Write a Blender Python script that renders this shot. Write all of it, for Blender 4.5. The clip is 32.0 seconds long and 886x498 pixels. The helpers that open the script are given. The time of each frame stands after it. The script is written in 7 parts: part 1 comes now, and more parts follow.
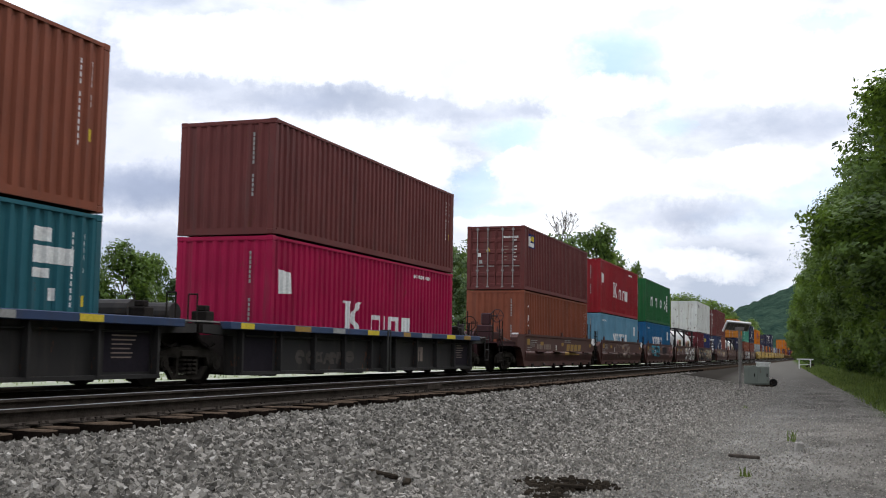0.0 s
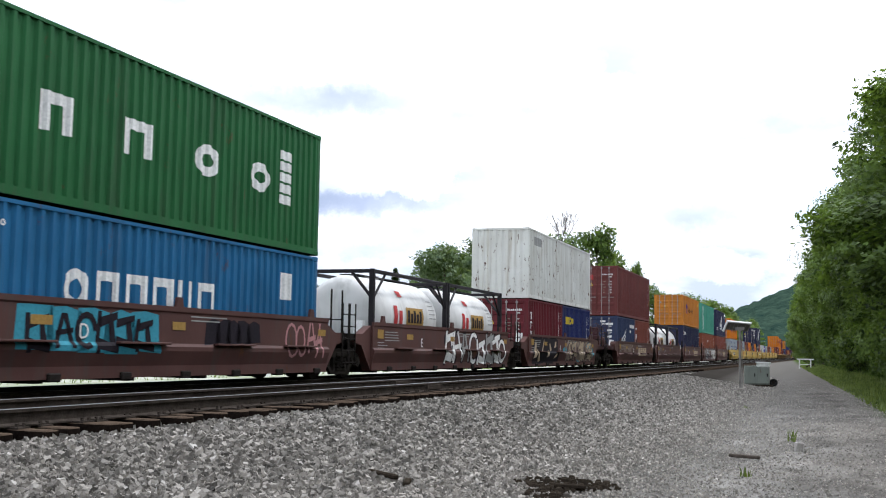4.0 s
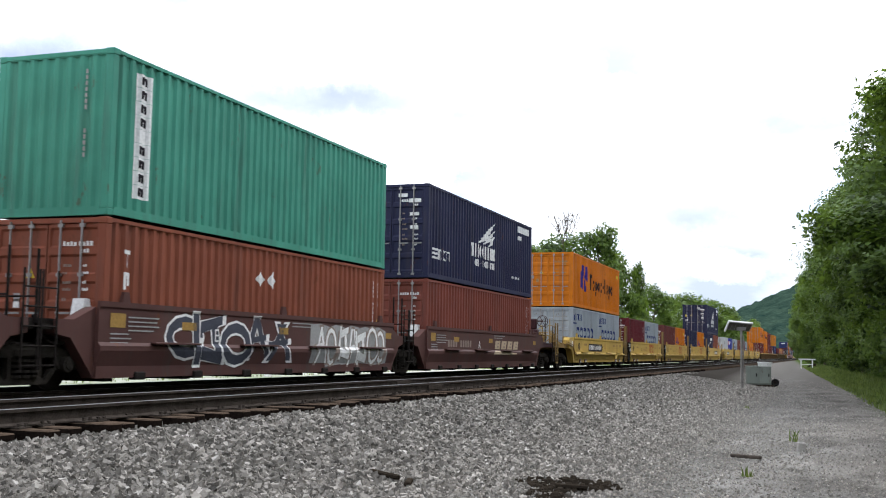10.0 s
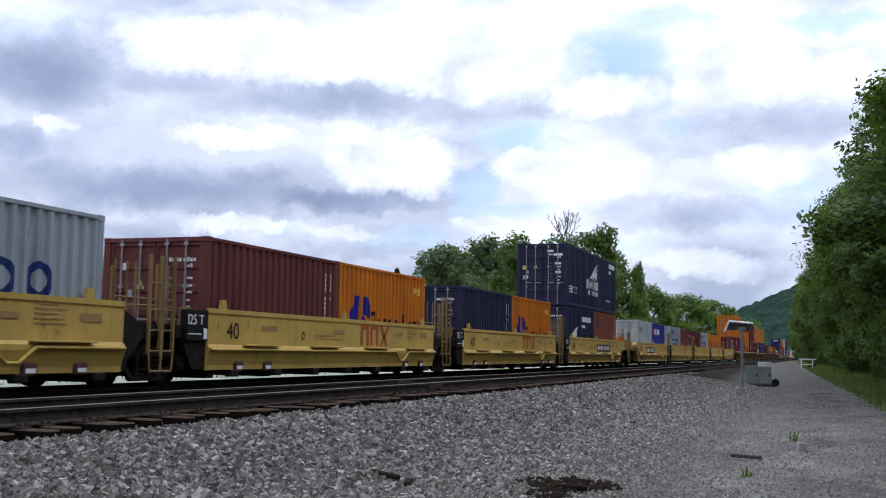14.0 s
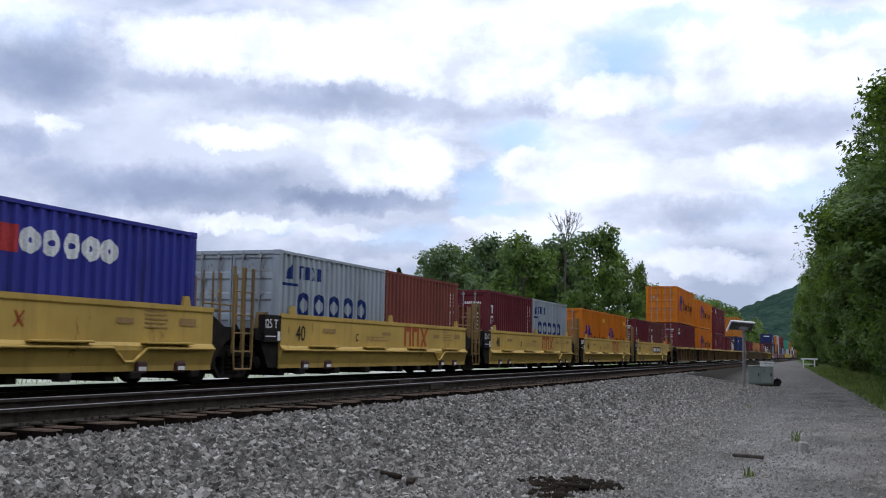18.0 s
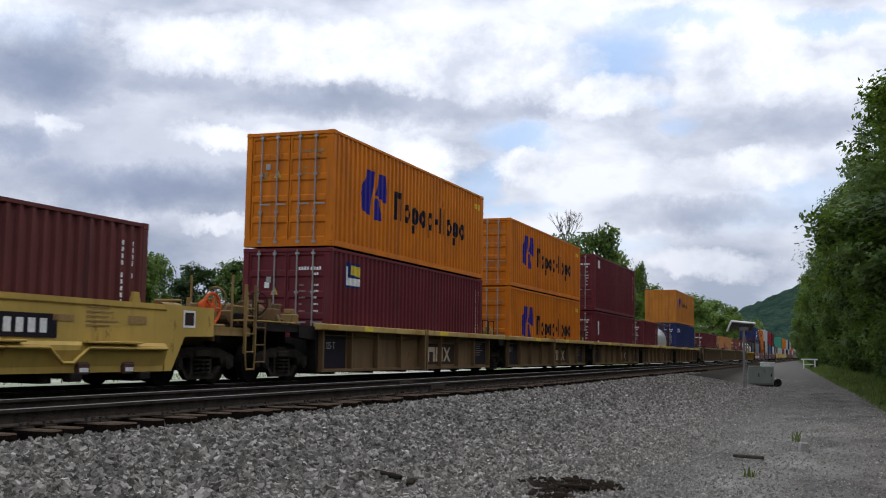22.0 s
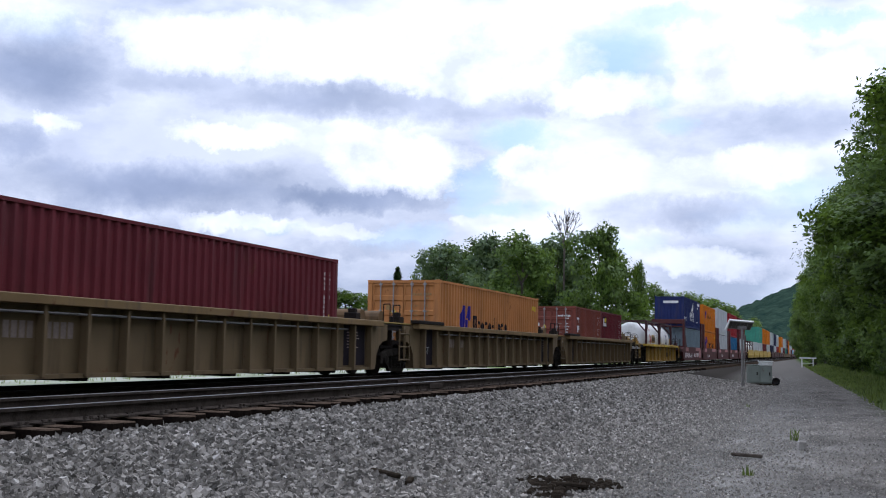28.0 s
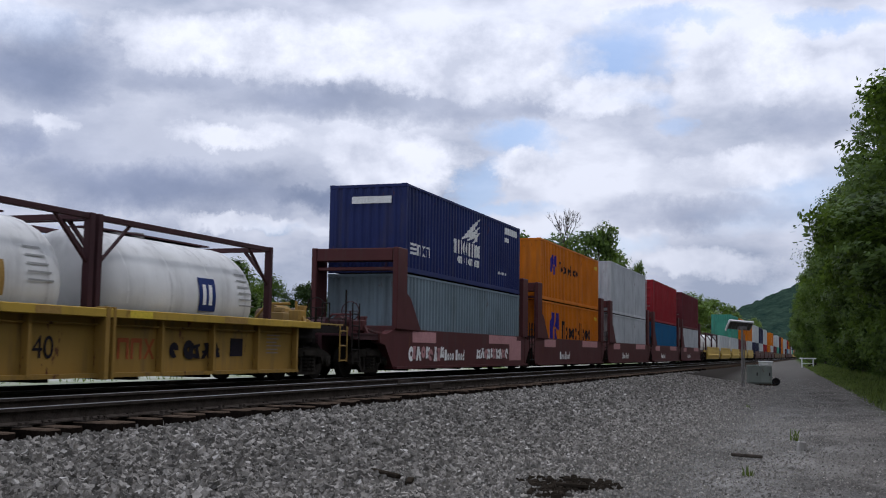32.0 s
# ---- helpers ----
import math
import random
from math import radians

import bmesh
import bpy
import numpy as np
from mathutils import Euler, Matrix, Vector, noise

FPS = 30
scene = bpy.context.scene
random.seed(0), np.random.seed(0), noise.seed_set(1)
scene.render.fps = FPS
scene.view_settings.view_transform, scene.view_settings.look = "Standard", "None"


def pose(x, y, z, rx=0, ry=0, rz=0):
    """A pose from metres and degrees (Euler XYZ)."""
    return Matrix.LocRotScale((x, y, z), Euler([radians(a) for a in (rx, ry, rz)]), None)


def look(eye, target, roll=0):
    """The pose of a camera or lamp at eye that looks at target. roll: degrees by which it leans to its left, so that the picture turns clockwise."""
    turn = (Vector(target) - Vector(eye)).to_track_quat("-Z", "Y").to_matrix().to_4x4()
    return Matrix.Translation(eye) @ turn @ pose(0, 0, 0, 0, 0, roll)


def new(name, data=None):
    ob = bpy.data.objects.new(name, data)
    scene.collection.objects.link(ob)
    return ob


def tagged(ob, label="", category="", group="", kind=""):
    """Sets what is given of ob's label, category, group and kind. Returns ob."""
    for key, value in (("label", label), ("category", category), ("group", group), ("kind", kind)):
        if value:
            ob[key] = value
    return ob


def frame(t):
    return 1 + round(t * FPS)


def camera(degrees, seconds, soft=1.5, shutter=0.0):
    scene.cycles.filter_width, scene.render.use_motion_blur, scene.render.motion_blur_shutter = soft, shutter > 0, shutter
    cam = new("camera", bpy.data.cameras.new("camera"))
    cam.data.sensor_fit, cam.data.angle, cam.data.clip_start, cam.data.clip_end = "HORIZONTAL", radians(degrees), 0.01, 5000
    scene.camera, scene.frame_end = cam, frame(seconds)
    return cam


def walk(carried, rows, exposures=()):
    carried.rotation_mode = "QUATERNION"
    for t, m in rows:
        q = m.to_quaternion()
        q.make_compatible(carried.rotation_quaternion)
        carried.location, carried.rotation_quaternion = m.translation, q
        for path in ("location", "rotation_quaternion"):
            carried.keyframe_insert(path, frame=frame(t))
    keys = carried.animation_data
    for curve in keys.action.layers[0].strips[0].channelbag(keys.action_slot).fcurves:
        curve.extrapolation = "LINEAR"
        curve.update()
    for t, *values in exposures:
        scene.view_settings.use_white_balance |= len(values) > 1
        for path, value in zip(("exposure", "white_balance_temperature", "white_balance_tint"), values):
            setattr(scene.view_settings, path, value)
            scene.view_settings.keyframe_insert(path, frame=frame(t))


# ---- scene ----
# metres; the camera stands at x = 0, y = 0; the two tracks run away along +y on its left
FOV, EYE = 44.15, (0.0, 0.0, 1.5)
YAW, PITCH, ROLL = 0.3441, 0.0932, 0.92
FOCUS = 1933.0
# metres per second of the train, which gathers speed slowly
PACE = [(0, 15.516), (2, 15.571), (5, 15.671), (9, 15.76), (12, 15.802), (18, 15.885), (24, 15.977), (32, 16.025)]


def run(t):
    """How far the train has rolled by the time t."""
    total = 0.0
    for (a, va), (b, vb) in zip(PACE, PACE[1:]):
        c = min(t, b)
        if c > a:
            vc = va + (vb - va) * (c - a) / (b - a)
            total += (va + vc) / 2 * (c - a)
    return total


BEND, CURVE_END = 8e-5, 130.0


def veer(y):
    """How far the tracks have turned aside y metres ahead: a slow curve, then straight on."""
    m = min(y, CURVE_END)
    return BEND * (m * y - m * m / 2)


RAIL = 0.76
TRAIN_X, NEAR_X = -12.75, -9.0


def aim(dx, dy):
    """The camera's pose, with the tripod's slow sway of dx, dy thousandths of the picture's focal length."""
    yaw, pitch = YAW + dx / FOCUS, PITCH + dy / FOCUS
    way = Vector((-math.sin(yaw) * math.cos(pitch), math.cos(yaw) * math.cos(pitch), math.sin(pitch)))
    return look(EYE, Vector(EYE) + way * 50, ROLL)


cam = camera(FOV, 32.0, soft=1.05, shutter=0.08)
SWAY = [(0, -3, 0), (2, -3.6, 0), (3.5, -3, 0), (5.5, -1, 0), (9, 0, 0), (14, 0.3, 0), (16.5, 2, 0), (18, 3.5, -0.7), (20, 3.6, 0),
        (22, 4, 0), (23, 3.6, -1.5), (25, 3.4, -1.5), (27.5, 1.6, -2), (29.5, 1, -2.7), (30.5, 1, -2), (32, 1.3, -1.6)]
EXPOSE = [(0, -0.13, 6270, 11), (1, 0.04, 6170, 11), (2, 0.33, 6220, 11), (3, 0.43, 6170, 11), (6, 0.22, 6020, 11), (7, 0.14, 6070, 11), (8, -0.12, 5620, 11), (9, 0.2, 6170, 11), (10, 0.39, 6120, 11), (11, 0.29, 6120, 11), (12, 0.22, 5970, 11), (13, -0.28, 5860, 13),
          (14, -0.36, 5690, 14), (17, -0.44, 5790, 14), (19, -0.4, 5690, 14), (21, -0.6, 5690, 14), (22, -0.58, 6060, 12), (23, -0.17, 6260, 11), (24, -0.29, 6360, 11), (25, -0.33, 6110, 11), (28, -0.32, 5640, 15), (30, -0.49, 5690, 14), (31, -0.65, 5910, 14), (32, -0.78, 5860, 15)]
walk(cam, [(t, aim(dx, dy)) for t, dx, dy in SWAY], EXPOSE)

# ---------------------------------------------------------------- sky and sun
world = bpy.data.worlds.new("sky")
scene.world = world
world.use_nodes = True
SUN_UP, SUN_ROUND = radians(54), radians(30)


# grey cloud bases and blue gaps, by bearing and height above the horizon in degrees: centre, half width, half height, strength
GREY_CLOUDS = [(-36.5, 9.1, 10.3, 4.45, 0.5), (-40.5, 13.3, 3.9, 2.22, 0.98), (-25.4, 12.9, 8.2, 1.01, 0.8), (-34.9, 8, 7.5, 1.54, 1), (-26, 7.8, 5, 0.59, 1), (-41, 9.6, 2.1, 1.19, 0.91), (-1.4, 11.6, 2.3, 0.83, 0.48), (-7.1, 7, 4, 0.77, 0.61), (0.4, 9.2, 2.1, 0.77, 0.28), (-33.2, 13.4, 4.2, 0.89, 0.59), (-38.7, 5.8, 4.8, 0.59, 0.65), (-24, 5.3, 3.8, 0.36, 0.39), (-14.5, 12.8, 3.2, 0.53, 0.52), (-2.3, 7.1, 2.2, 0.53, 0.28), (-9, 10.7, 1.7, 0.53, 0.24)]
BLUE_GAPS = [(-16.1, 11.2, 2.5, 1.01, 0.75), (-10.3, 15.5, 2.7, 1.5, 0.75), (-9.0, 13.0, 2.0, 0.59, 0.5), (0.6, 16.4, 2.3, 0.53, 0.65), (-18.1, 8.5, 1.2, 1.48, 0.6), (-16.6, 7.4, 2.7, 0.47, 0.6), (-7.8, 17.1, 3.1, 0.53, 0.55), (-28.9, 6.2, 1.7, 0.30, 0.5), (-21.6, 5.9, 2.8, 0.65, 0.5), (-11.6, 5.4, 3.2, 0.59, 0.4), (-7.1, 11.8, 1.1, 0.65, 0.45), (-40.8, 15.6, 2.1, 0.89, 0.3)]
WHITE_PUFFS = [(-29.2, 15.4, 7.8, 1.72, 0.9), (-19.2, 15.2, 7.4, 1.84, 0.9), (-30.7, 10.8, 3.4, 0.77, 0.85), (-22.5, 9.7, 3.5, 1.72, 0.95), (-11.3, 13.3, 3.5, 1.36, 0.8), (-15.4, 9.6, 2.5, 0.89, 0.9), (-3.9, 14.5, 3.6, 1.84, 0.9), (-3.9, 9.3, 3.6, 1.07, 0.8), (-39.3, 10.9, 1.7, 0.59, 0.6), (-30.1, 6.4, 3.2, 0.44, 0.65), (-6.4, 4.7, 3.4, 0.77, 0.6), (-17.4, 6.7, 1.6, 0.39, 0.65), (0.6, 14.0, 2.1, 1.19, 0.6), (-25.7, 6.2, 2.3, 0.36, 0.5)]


def build_sky():
    nt = world.node_tree
    nt.nodes.clear()
    N, L = nt.nodes.new, nt.links.new
    out, bg = N("ShaderNodeOutputWorld"), N("ShaderNodeBackground")
    sky = N("ShaderNodeTexSky")
    sky.sky_type, sky.sun_disc = "NISHITA", False
    sky.sun_elevation, sky.sun_rotation = SUN_UP, SUN_ROUND
    co, sep = N("ShaderNodeTexCoord"), N("ShaderNodeSeparateXYZ")
    L(co.outputs["Generated"], sep.inputs[0])

    def calc(op, a, b=None, c=None, clamp=False):
        m = N("ShaderNodeMath")
        m.operation, m.use_clamp = op, clamp
        for s, v in zip(m.inputs, (a, b, c)):
            if v is None:
                continue
            if isinstance(v, (int, float)):
                s.default_value = v
            else:
                L(v, s)
        return m.outputs[0]

    def fbm(scale, detail, shift=0.0, stretch=1.0, rough=0.55):
        m, n = N("ShaderNodeMapping"), N("ShaderNodeTexNoise")
        m.inputs["Location"].default_value, m.inputs["Scale"].default_value = (shift, shift * 0.7, 0), (1, 1, stretch)
        n.inputs["Scale"].default_value, n.inputs["Detail"].default_value, n.inputs["Roughness"].default_value = scale, detail, rough
        L(co.outputs["Generated"], m.inputs[0])
        L(m.outputs[0], n.inputs[0])
        return n.outputs["Fac"]

    def ramp(src, stops):
        r = N("ShaderNodeValToRGB")
        while len(r.color_ramp.elements) < len(stops):
            r.color_ramp.elements.new(0.5)
        for e, (p, c) in zip(r.color_ramp.elements, stops):
            e.position, e.color = p, (*c, 1)
        L(src, r.inputs[0])
        return r.outputs[0]

    def mix(f, a, b, blend="MIX"):
        m = N("ShaderNodeMix")
        m.data_type, m.blend_type = "RGBA", blend
        for s, v in ((m.inputs[0], f), (m.inputs[6], a), (m.inputs[7], b)):
            if isinstance(v, (int, float)):
                s.default_value = v
            elif isinstance(v, tuple):
                s.default_value = (*v, 1)
            else:
                L(v, s)
        return m.outputs[2]

    az = calc("MULTIPLY", calc("ARCTAN2", sep.outputs[0], sep.outputs[1]), 180 / math.pi)
    el = calc("MULTIPLY", calc("ARCSINE", sep.outputs[2]), 180 / math.pi)
    wobble = calc("SUBTRACT", fbm(11, 9, 3.0, 1.5, 0.66), 0.5)
    wobble2 = calc("SUBTRACT", fbm(14, 9, 7.0, 1.0, 0.66), 0.5)
    az = calc("MULTIPLY_ADD", wobble, 7.0, az)
    el = calc("MULTIPLY_ADD", wobble2, 3.6, el)

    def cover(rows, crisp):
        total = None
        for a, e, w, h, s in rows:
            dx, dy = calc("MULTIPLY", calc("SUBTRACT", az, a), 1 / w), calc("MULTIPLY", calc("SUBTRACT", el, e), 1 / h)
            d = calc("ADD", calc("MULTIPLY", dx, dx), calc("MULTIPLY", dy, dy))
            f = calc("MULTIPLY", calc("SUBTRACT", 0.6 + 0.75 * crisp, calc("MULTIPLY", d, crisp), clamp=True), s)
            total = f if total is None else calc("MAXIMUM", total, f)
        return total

    # the wide sky round about: loose cloud fields that thin out where the clouds above are drawn
    white = ramp(fbm(5.5, 7, 1.0, 2.2, 0.55), [(0.32, (5.6, 6.2, 7.3)), (0.46, (8.8, 9.1, 9.8)), (0.60, (12.6, 12.7, 12.9))])
    blue = mix(1.0, sky.outputs[0], (2.4, 3.5, 5.2), "ADD")
    c = mix(ramp(fbm(2.2, 6, 5.0, 2.4), [(0.30, (0.55, 0.55, 0.55)), (0.42, (0, 0, 0))]), white, blue)
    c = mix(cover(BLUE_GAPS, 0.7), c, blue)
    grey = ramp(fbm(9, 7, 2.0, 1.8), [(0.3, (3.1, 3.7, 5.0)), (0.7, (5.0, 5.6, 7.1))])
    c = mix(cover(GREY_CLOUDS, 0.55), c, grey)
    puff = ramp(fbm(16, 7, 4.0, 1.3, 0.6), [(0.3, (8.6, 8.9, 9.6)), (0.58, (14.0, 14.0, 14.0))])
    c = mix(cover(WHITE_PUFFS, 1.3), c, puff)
    # an overcast sky grows brighter towards the zenith
    up = calc("MULTIPLY_ADD", calc("MAXIMUM", sep.outputs[2], 0.0), 0.65, 0.9)
    lift = N("ShaderNodeCombineXYZ")
    for k in range(3):
        L(up, lift.inputs[k])
    c = mix(1.0, c, lift.outputs[0], "MULTIPLY")
    L(c, bg.inputs[0])
    bg.inputs[1].default_value = 0.115
    L(bg.outputs[0], out.inputs[0])


build_sky()
sun = new("sun", bpy.data.lights.new("sun", "SUN"))
sun.data.energy, sun.data.angle, sun.data.color = 1.5, radians(9), (1.0, 0.96, 0.9)
sun.matrix_world = look((0, 0, 60), Vector((0, 0, 60)) - Vector((math.sin(SUN_ROUND) * math.cos(SUN_UP), math.cos(SUN_ROUND) * math.cos(SUN_UP), math.sin(SUN_UP))))


# ---------------------------------------------------------------- materials
def material(name, build):
    m = bpy.data.materials.new(name)
    m.use_nodes = True
    nt = m.node_tree
    build(nt, nt.nodes["Principled BSDF"])
    return m


def noise_node(nt, scale, detail=4, rough=0.55, coord="Object", stretch=(1, 1, 1)):
    co, mp, n = nt.nodes.new("ShaderNodeTexCoord"), nt.nodes.new("ShaderNodeMapping"), nt.nodes.new("ShaderNodeTexNoise")
    mp.inputs["Scale"].default_value = stretch
    n.inputs["Scale"].default_value, n.inputs["Detail"].default_value, n.inputs["Roughness"].default_value = scale, detail, rough
    nt.links.new(co.outputs[coord], mp.inputs[0])
    nt.links.new(mp.outputs[0], n.inputs[0])
    return n.outputs["Fac"]


def ramp_node(nt, src, stops):
    r = nt.nodes.new("ShaderNodeValToRGB")
    while len(r.color_ramp.elements) < len(stops):
        r.color_ramp.elements.new(0.5)
    for e, (p, c) in zip(r.color_ramp.elements, stops):
        e.position, e.color = p, (*c, 1) if len(c) == 3 else c
    nt.links.new(src, r.inputs[0])
    return r.outputs[0]


def mix_node(nt, fac, a, b, blend="MIX"):
    m = nt.nodes.new("ShaderNodeMix")
    m.data_type, m.blend_type = "RGBA", blend
    for sock, v in ((m.inputs[0], fac), (m.inputs[6], a), (m.inputs[7], b)):
        if isinstance(v, (int, float)):
            sock.default_value = v
        elif isinstance(v, tuple):
            sock.default_value = (*v, 1) if len(v) == 3 else v
        else:
            nt.links.new(v, sock)
    return m.outputs[2]


def bump_node(nt, bsdf, src, strength, dist):
    b = nt.nodes.new("ShaderNodeBump")
    b.inputs["Strength"].default_value, b.inputs["Distance"].default_value = strength, dist
    nt.links.new(src, b.inputs["Height"])
    nt.links.new(b.outputs[0], bsdf.inputs["Normal"])


def tint(c, k):
    return tuple(min(1.0, v * k) for v in c)


def paint(name, colour, wear=0.38, rough=0.58, rust=(0.10, 0.04, 0.02), grime=(0.06, 0.05, 0.045), low=0.625):
    """Weathered paint on steel: faded patches, streaks that run down, rust spots."""
    colour = tint(colour, 0.84)

    def build(nt, b):
        fade = ramp_node(nt, noise_node(nt, 0.7, 5), [(0.3, tint(colour, 0.82)), (0.7, tint(colour, 1.15))])
        streak = ramp_node(nt, noise_node(nt, 3.0, 5, 0.6, stretch=(1, 1, 0.12)), [(0.52, (0, 0, 0)), (0.75, (1, 1, 1))])
        s = mix_node(nt, streak, (0, 0, 0), (wear, wear, wear))
        c = mix_node(nt, s, fade, grime)
        spots = ramp_node(nt, noise_node(nt, 2.6, 9, 0.7, stretch=(1, 1, 0.45)), [(low, (0, 0, 0)), (low + 0.03, (1, 1, 1))])
        c = mix_node(nt, spots, c, mix_node(nt, 0.5, c, rust) if wear < 0.6 else rust)
        nt.links.new(c, b.inputs["Base Color"])
        b.inputs["Roughness"].default_value = rough
        b.inputs["Specular IOR Level"].default_value = 0.14
        bump_node(nt, b, mix_node(nt, 0.3, noise_node(nt, 1.6, 3), noise_node(nt, 14, 3)), 0.3, 0.02)
    return material(name, build)


def mottled(name, a, b_, scale=6.0, rough=0.9, metal=0.0, bump=0.3, dist=0.01, fine=60):
    def build(nt, b):
        big = ramp_node(nt, noise_node(nt, scale, 6), [(0.3, a), (0.7, b_)])
        c = mix_node(nt, 0.35, big, ramp_node(nt, noise_node(nt, fine, 3), [(0.3, tint(a, 0.6)), (0.7, tint(b_, 1.25))]))
        nt.links.new(c, b.inputs["Base Color"])
        b.inputs["Roughness"].default_value, b.inputs["Metallic"].default_value = rough, metal
        b.inputs["Specular IOR Level"].default_value = 0.5 if metal else (0.0 if rough > 0.8 else 0.06)
        bump_node(nt, b, noise_node(nt, fine, 4), bump, dist)
    return material(name, build)


BROWN = paint("paint_brown", (0.148, 0.042, 0.039))
RUSSET = paint("paint_russet", (0.25, 0.077, 0.043))
BRICK = paint("paint_brick", (0.215, 0.063, 0.045))
MAROON = paint("paint_maroon", (0.135, 0.022, 0.029))
CRIMSON = paint("paint_crimson", (0.37, 0.007, 0.060))
RED = paint("paint_red", (0.30, 0.018, 0.026))
SKYBLUE = paint("paint_sky_blue", (0.16, 0.34, 0.46))
AZURE = paint("paint_azure", (0.022, 0.135, 0.29))
TEAL = paint("paint_teal", (0.028, 0.13, 0.16))
GREEN = paint("paint_green", (0.022, 0.125, 0.04))
JADE = paint("paint_jade", (0.072, 0.30, 0.215))


def rusty_white_build(nt, b):
    """White paint that rust has broken through: chips, runs below them, a dull yellow cast."""
    base = ramp_node(nt, noise_node(nt, 0.6, 5), [(0.3, (0.50, 0.50, 0.46)), (0.7, (0.64, 0.65, 0.62))])
    runs = ramp_node(nt, noise_node(nt, 5.0, 5, 0.6, stretch=(1, 1, 0.06)), [(0.52, (0, 0, 0)), (0.72, (0.55, 0.55, 0.55))])
    c = mix_node(nt, runs, base, (0.30, 0.25, 0.18))
    chips = ramp_node(nt, noise_node(nt, 5.5, 8, 0.72, stretch=(1, 1, 0.4)), [(0.60, (0, 0, 0)), (0.625, (1, 1, 1))])
    c = mix_node(nt, chips, c, (0.075, 0.035, 0.02))
    big = ramp_node(nt, noise_node(nt, 1.7, 9, 0.72, stretch=(1, 1, 0.5)), [(0.635, (0, 0, 0)), (0.65, (1, 1, 1))])
    c = mix_node(nt, big, c, (0.10, 0.05, 0.03))
    nt.links.new(c, b.inputs["Base Color"])
    b.inputs["Roughness"].default_value, b.inputs["Specular IOR Level"].default_value = 0.65, 0.12
    bump_node(nt, b, noise_node(nt, 6, 5), 0.3, 0.015)


WHITE = material("paint_rusty_white", rusty_white_build)
PALE = paint("paint_pale_grey", (0.52, 0.54, 0.55))
STEELBLUE = paint("paint_grey_blue", (0.19, 0.245, 0.28))
SILVER = paint("paint_silver_grey", (0.36, 0.40, 0.43))
ORANGE = paint("paint_orange", (0.60, 0.175, 0.007))
DULLORANGE = paint("paint_dull_orange", (0.50, 0.215, 0.07))
AMBER = paint("paint_amber", (0.52, 0.195, 0.028))
NAVY = paint("paint_navy", (0.026, 0.028, 0.066))
DUSKBLUE = paint("paint_dusk_blue", (0.040, 0.055, 0.115))
COBALT = paint("paint_cobalt", (0.022, 0.032, 0.12))
ROYAL = paint("paint_royal_blue", (0.045, 0.05, 0.30))
WELLRED = paint("well_maroon", (0.095, 0.045, 0.039), wear=0.75)
WELLYELLOW = paint("well_yellow", (0.535, 0.362, 0.085), wear=0.35, grime=(0.12, 0.09, 0.05))
WELLTAN = paint("well_tan", (0.155, 0.096, 0.045), wear=0.75, grime=(0.035, 0.026, 0.017))
WELLDUST = paint("well_dusty_tan", (0.158, 0.113, 0.061), wear=0.75, grime=(0.03, 0.024, 0.017))
CHORDDUST = paint("chord_dusty_ochre", (0.205, 0.138, 0.062), wear=0.9)
WELLGREY = paint("well_grey", (0.034, 0.032, 0.031), wear=0.7)
CHORD = paint("chord_yellow", (0.46, 0.32, 0.105), wear=0.55)
CHORDBLUE = paint("chord_blue", (0.045, 0.07, 0.14), wear=0.5)
SEARED = paint("well_rose", (0.09, 0.029, 0.029), wear=0.6)
OCHRE = paint("well_ochre", (0.33, 0.20, 0.045), wear=0.6)
DIRTYYELLOW = paint("platform_yellow", (0.29, 0.19, 0.068), wear=0.85, grime=(0.05, 0.035, 0.022))
CHORDOCHRE = paint("chord_ochre", (0.50, 0.33, 0.05), wear=0.4)
STEEL = mottled("dark_steel", (0.008, 0.007, 0.007), (0.026, 0.021, 0.018), 5, 0.75)
CASTING = mottled("dusty_cast_steel", (0.010, 0.009, 0.008), (0.042, 0.037, 0.031), 3, 0.9)
FRAMEDARK = paint("tank_frame_black", (0.022, 0.019, 0.022))
FRAME = paint("tank_frame_maroon", (0.06, 0.025, 0.028))
ROD = mottled("galvanised", (0.20, 0.19, 0.185), (0.32, 0.31, 0.30), 8, 0.55, 0.3)
TANK = paint("tank_white", (0.72, 0.72, 0.70), wear=0.3, low=0.66)
BARETANK = mottled("tank_steel", (0.42, 0.42, 0.42), (0.6, 0.6, 0.6), 2, 0.38, 0.6, 0.1)
RAILTOP = mottled("rail_head", (0.13, 0.128, 0.125), (0.22, 0.215, 0.21), 2, 0.35, 0.8, 0.05)
RAILSIDE = mottled("rail_rust", (0.026, 0.022, 0.019), (0.07, 0.058, 0.049), 6, 0.85)
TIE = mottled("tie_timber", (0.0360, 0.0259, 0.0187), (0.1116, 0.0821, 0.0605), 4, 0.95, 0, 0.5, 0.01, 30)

# creosoted tie sides, darkened further in colour for the shade on them
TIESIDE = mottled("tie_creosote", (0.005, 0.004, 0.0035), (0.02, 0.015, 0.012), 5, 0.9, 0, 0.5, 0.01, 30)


def ink(name, colour):
    return mottled("ink_" + name, tint(colour, 0.85), tint(colour, 1.1), 3, 0.6, 0, 0.05, 0.004, 20)


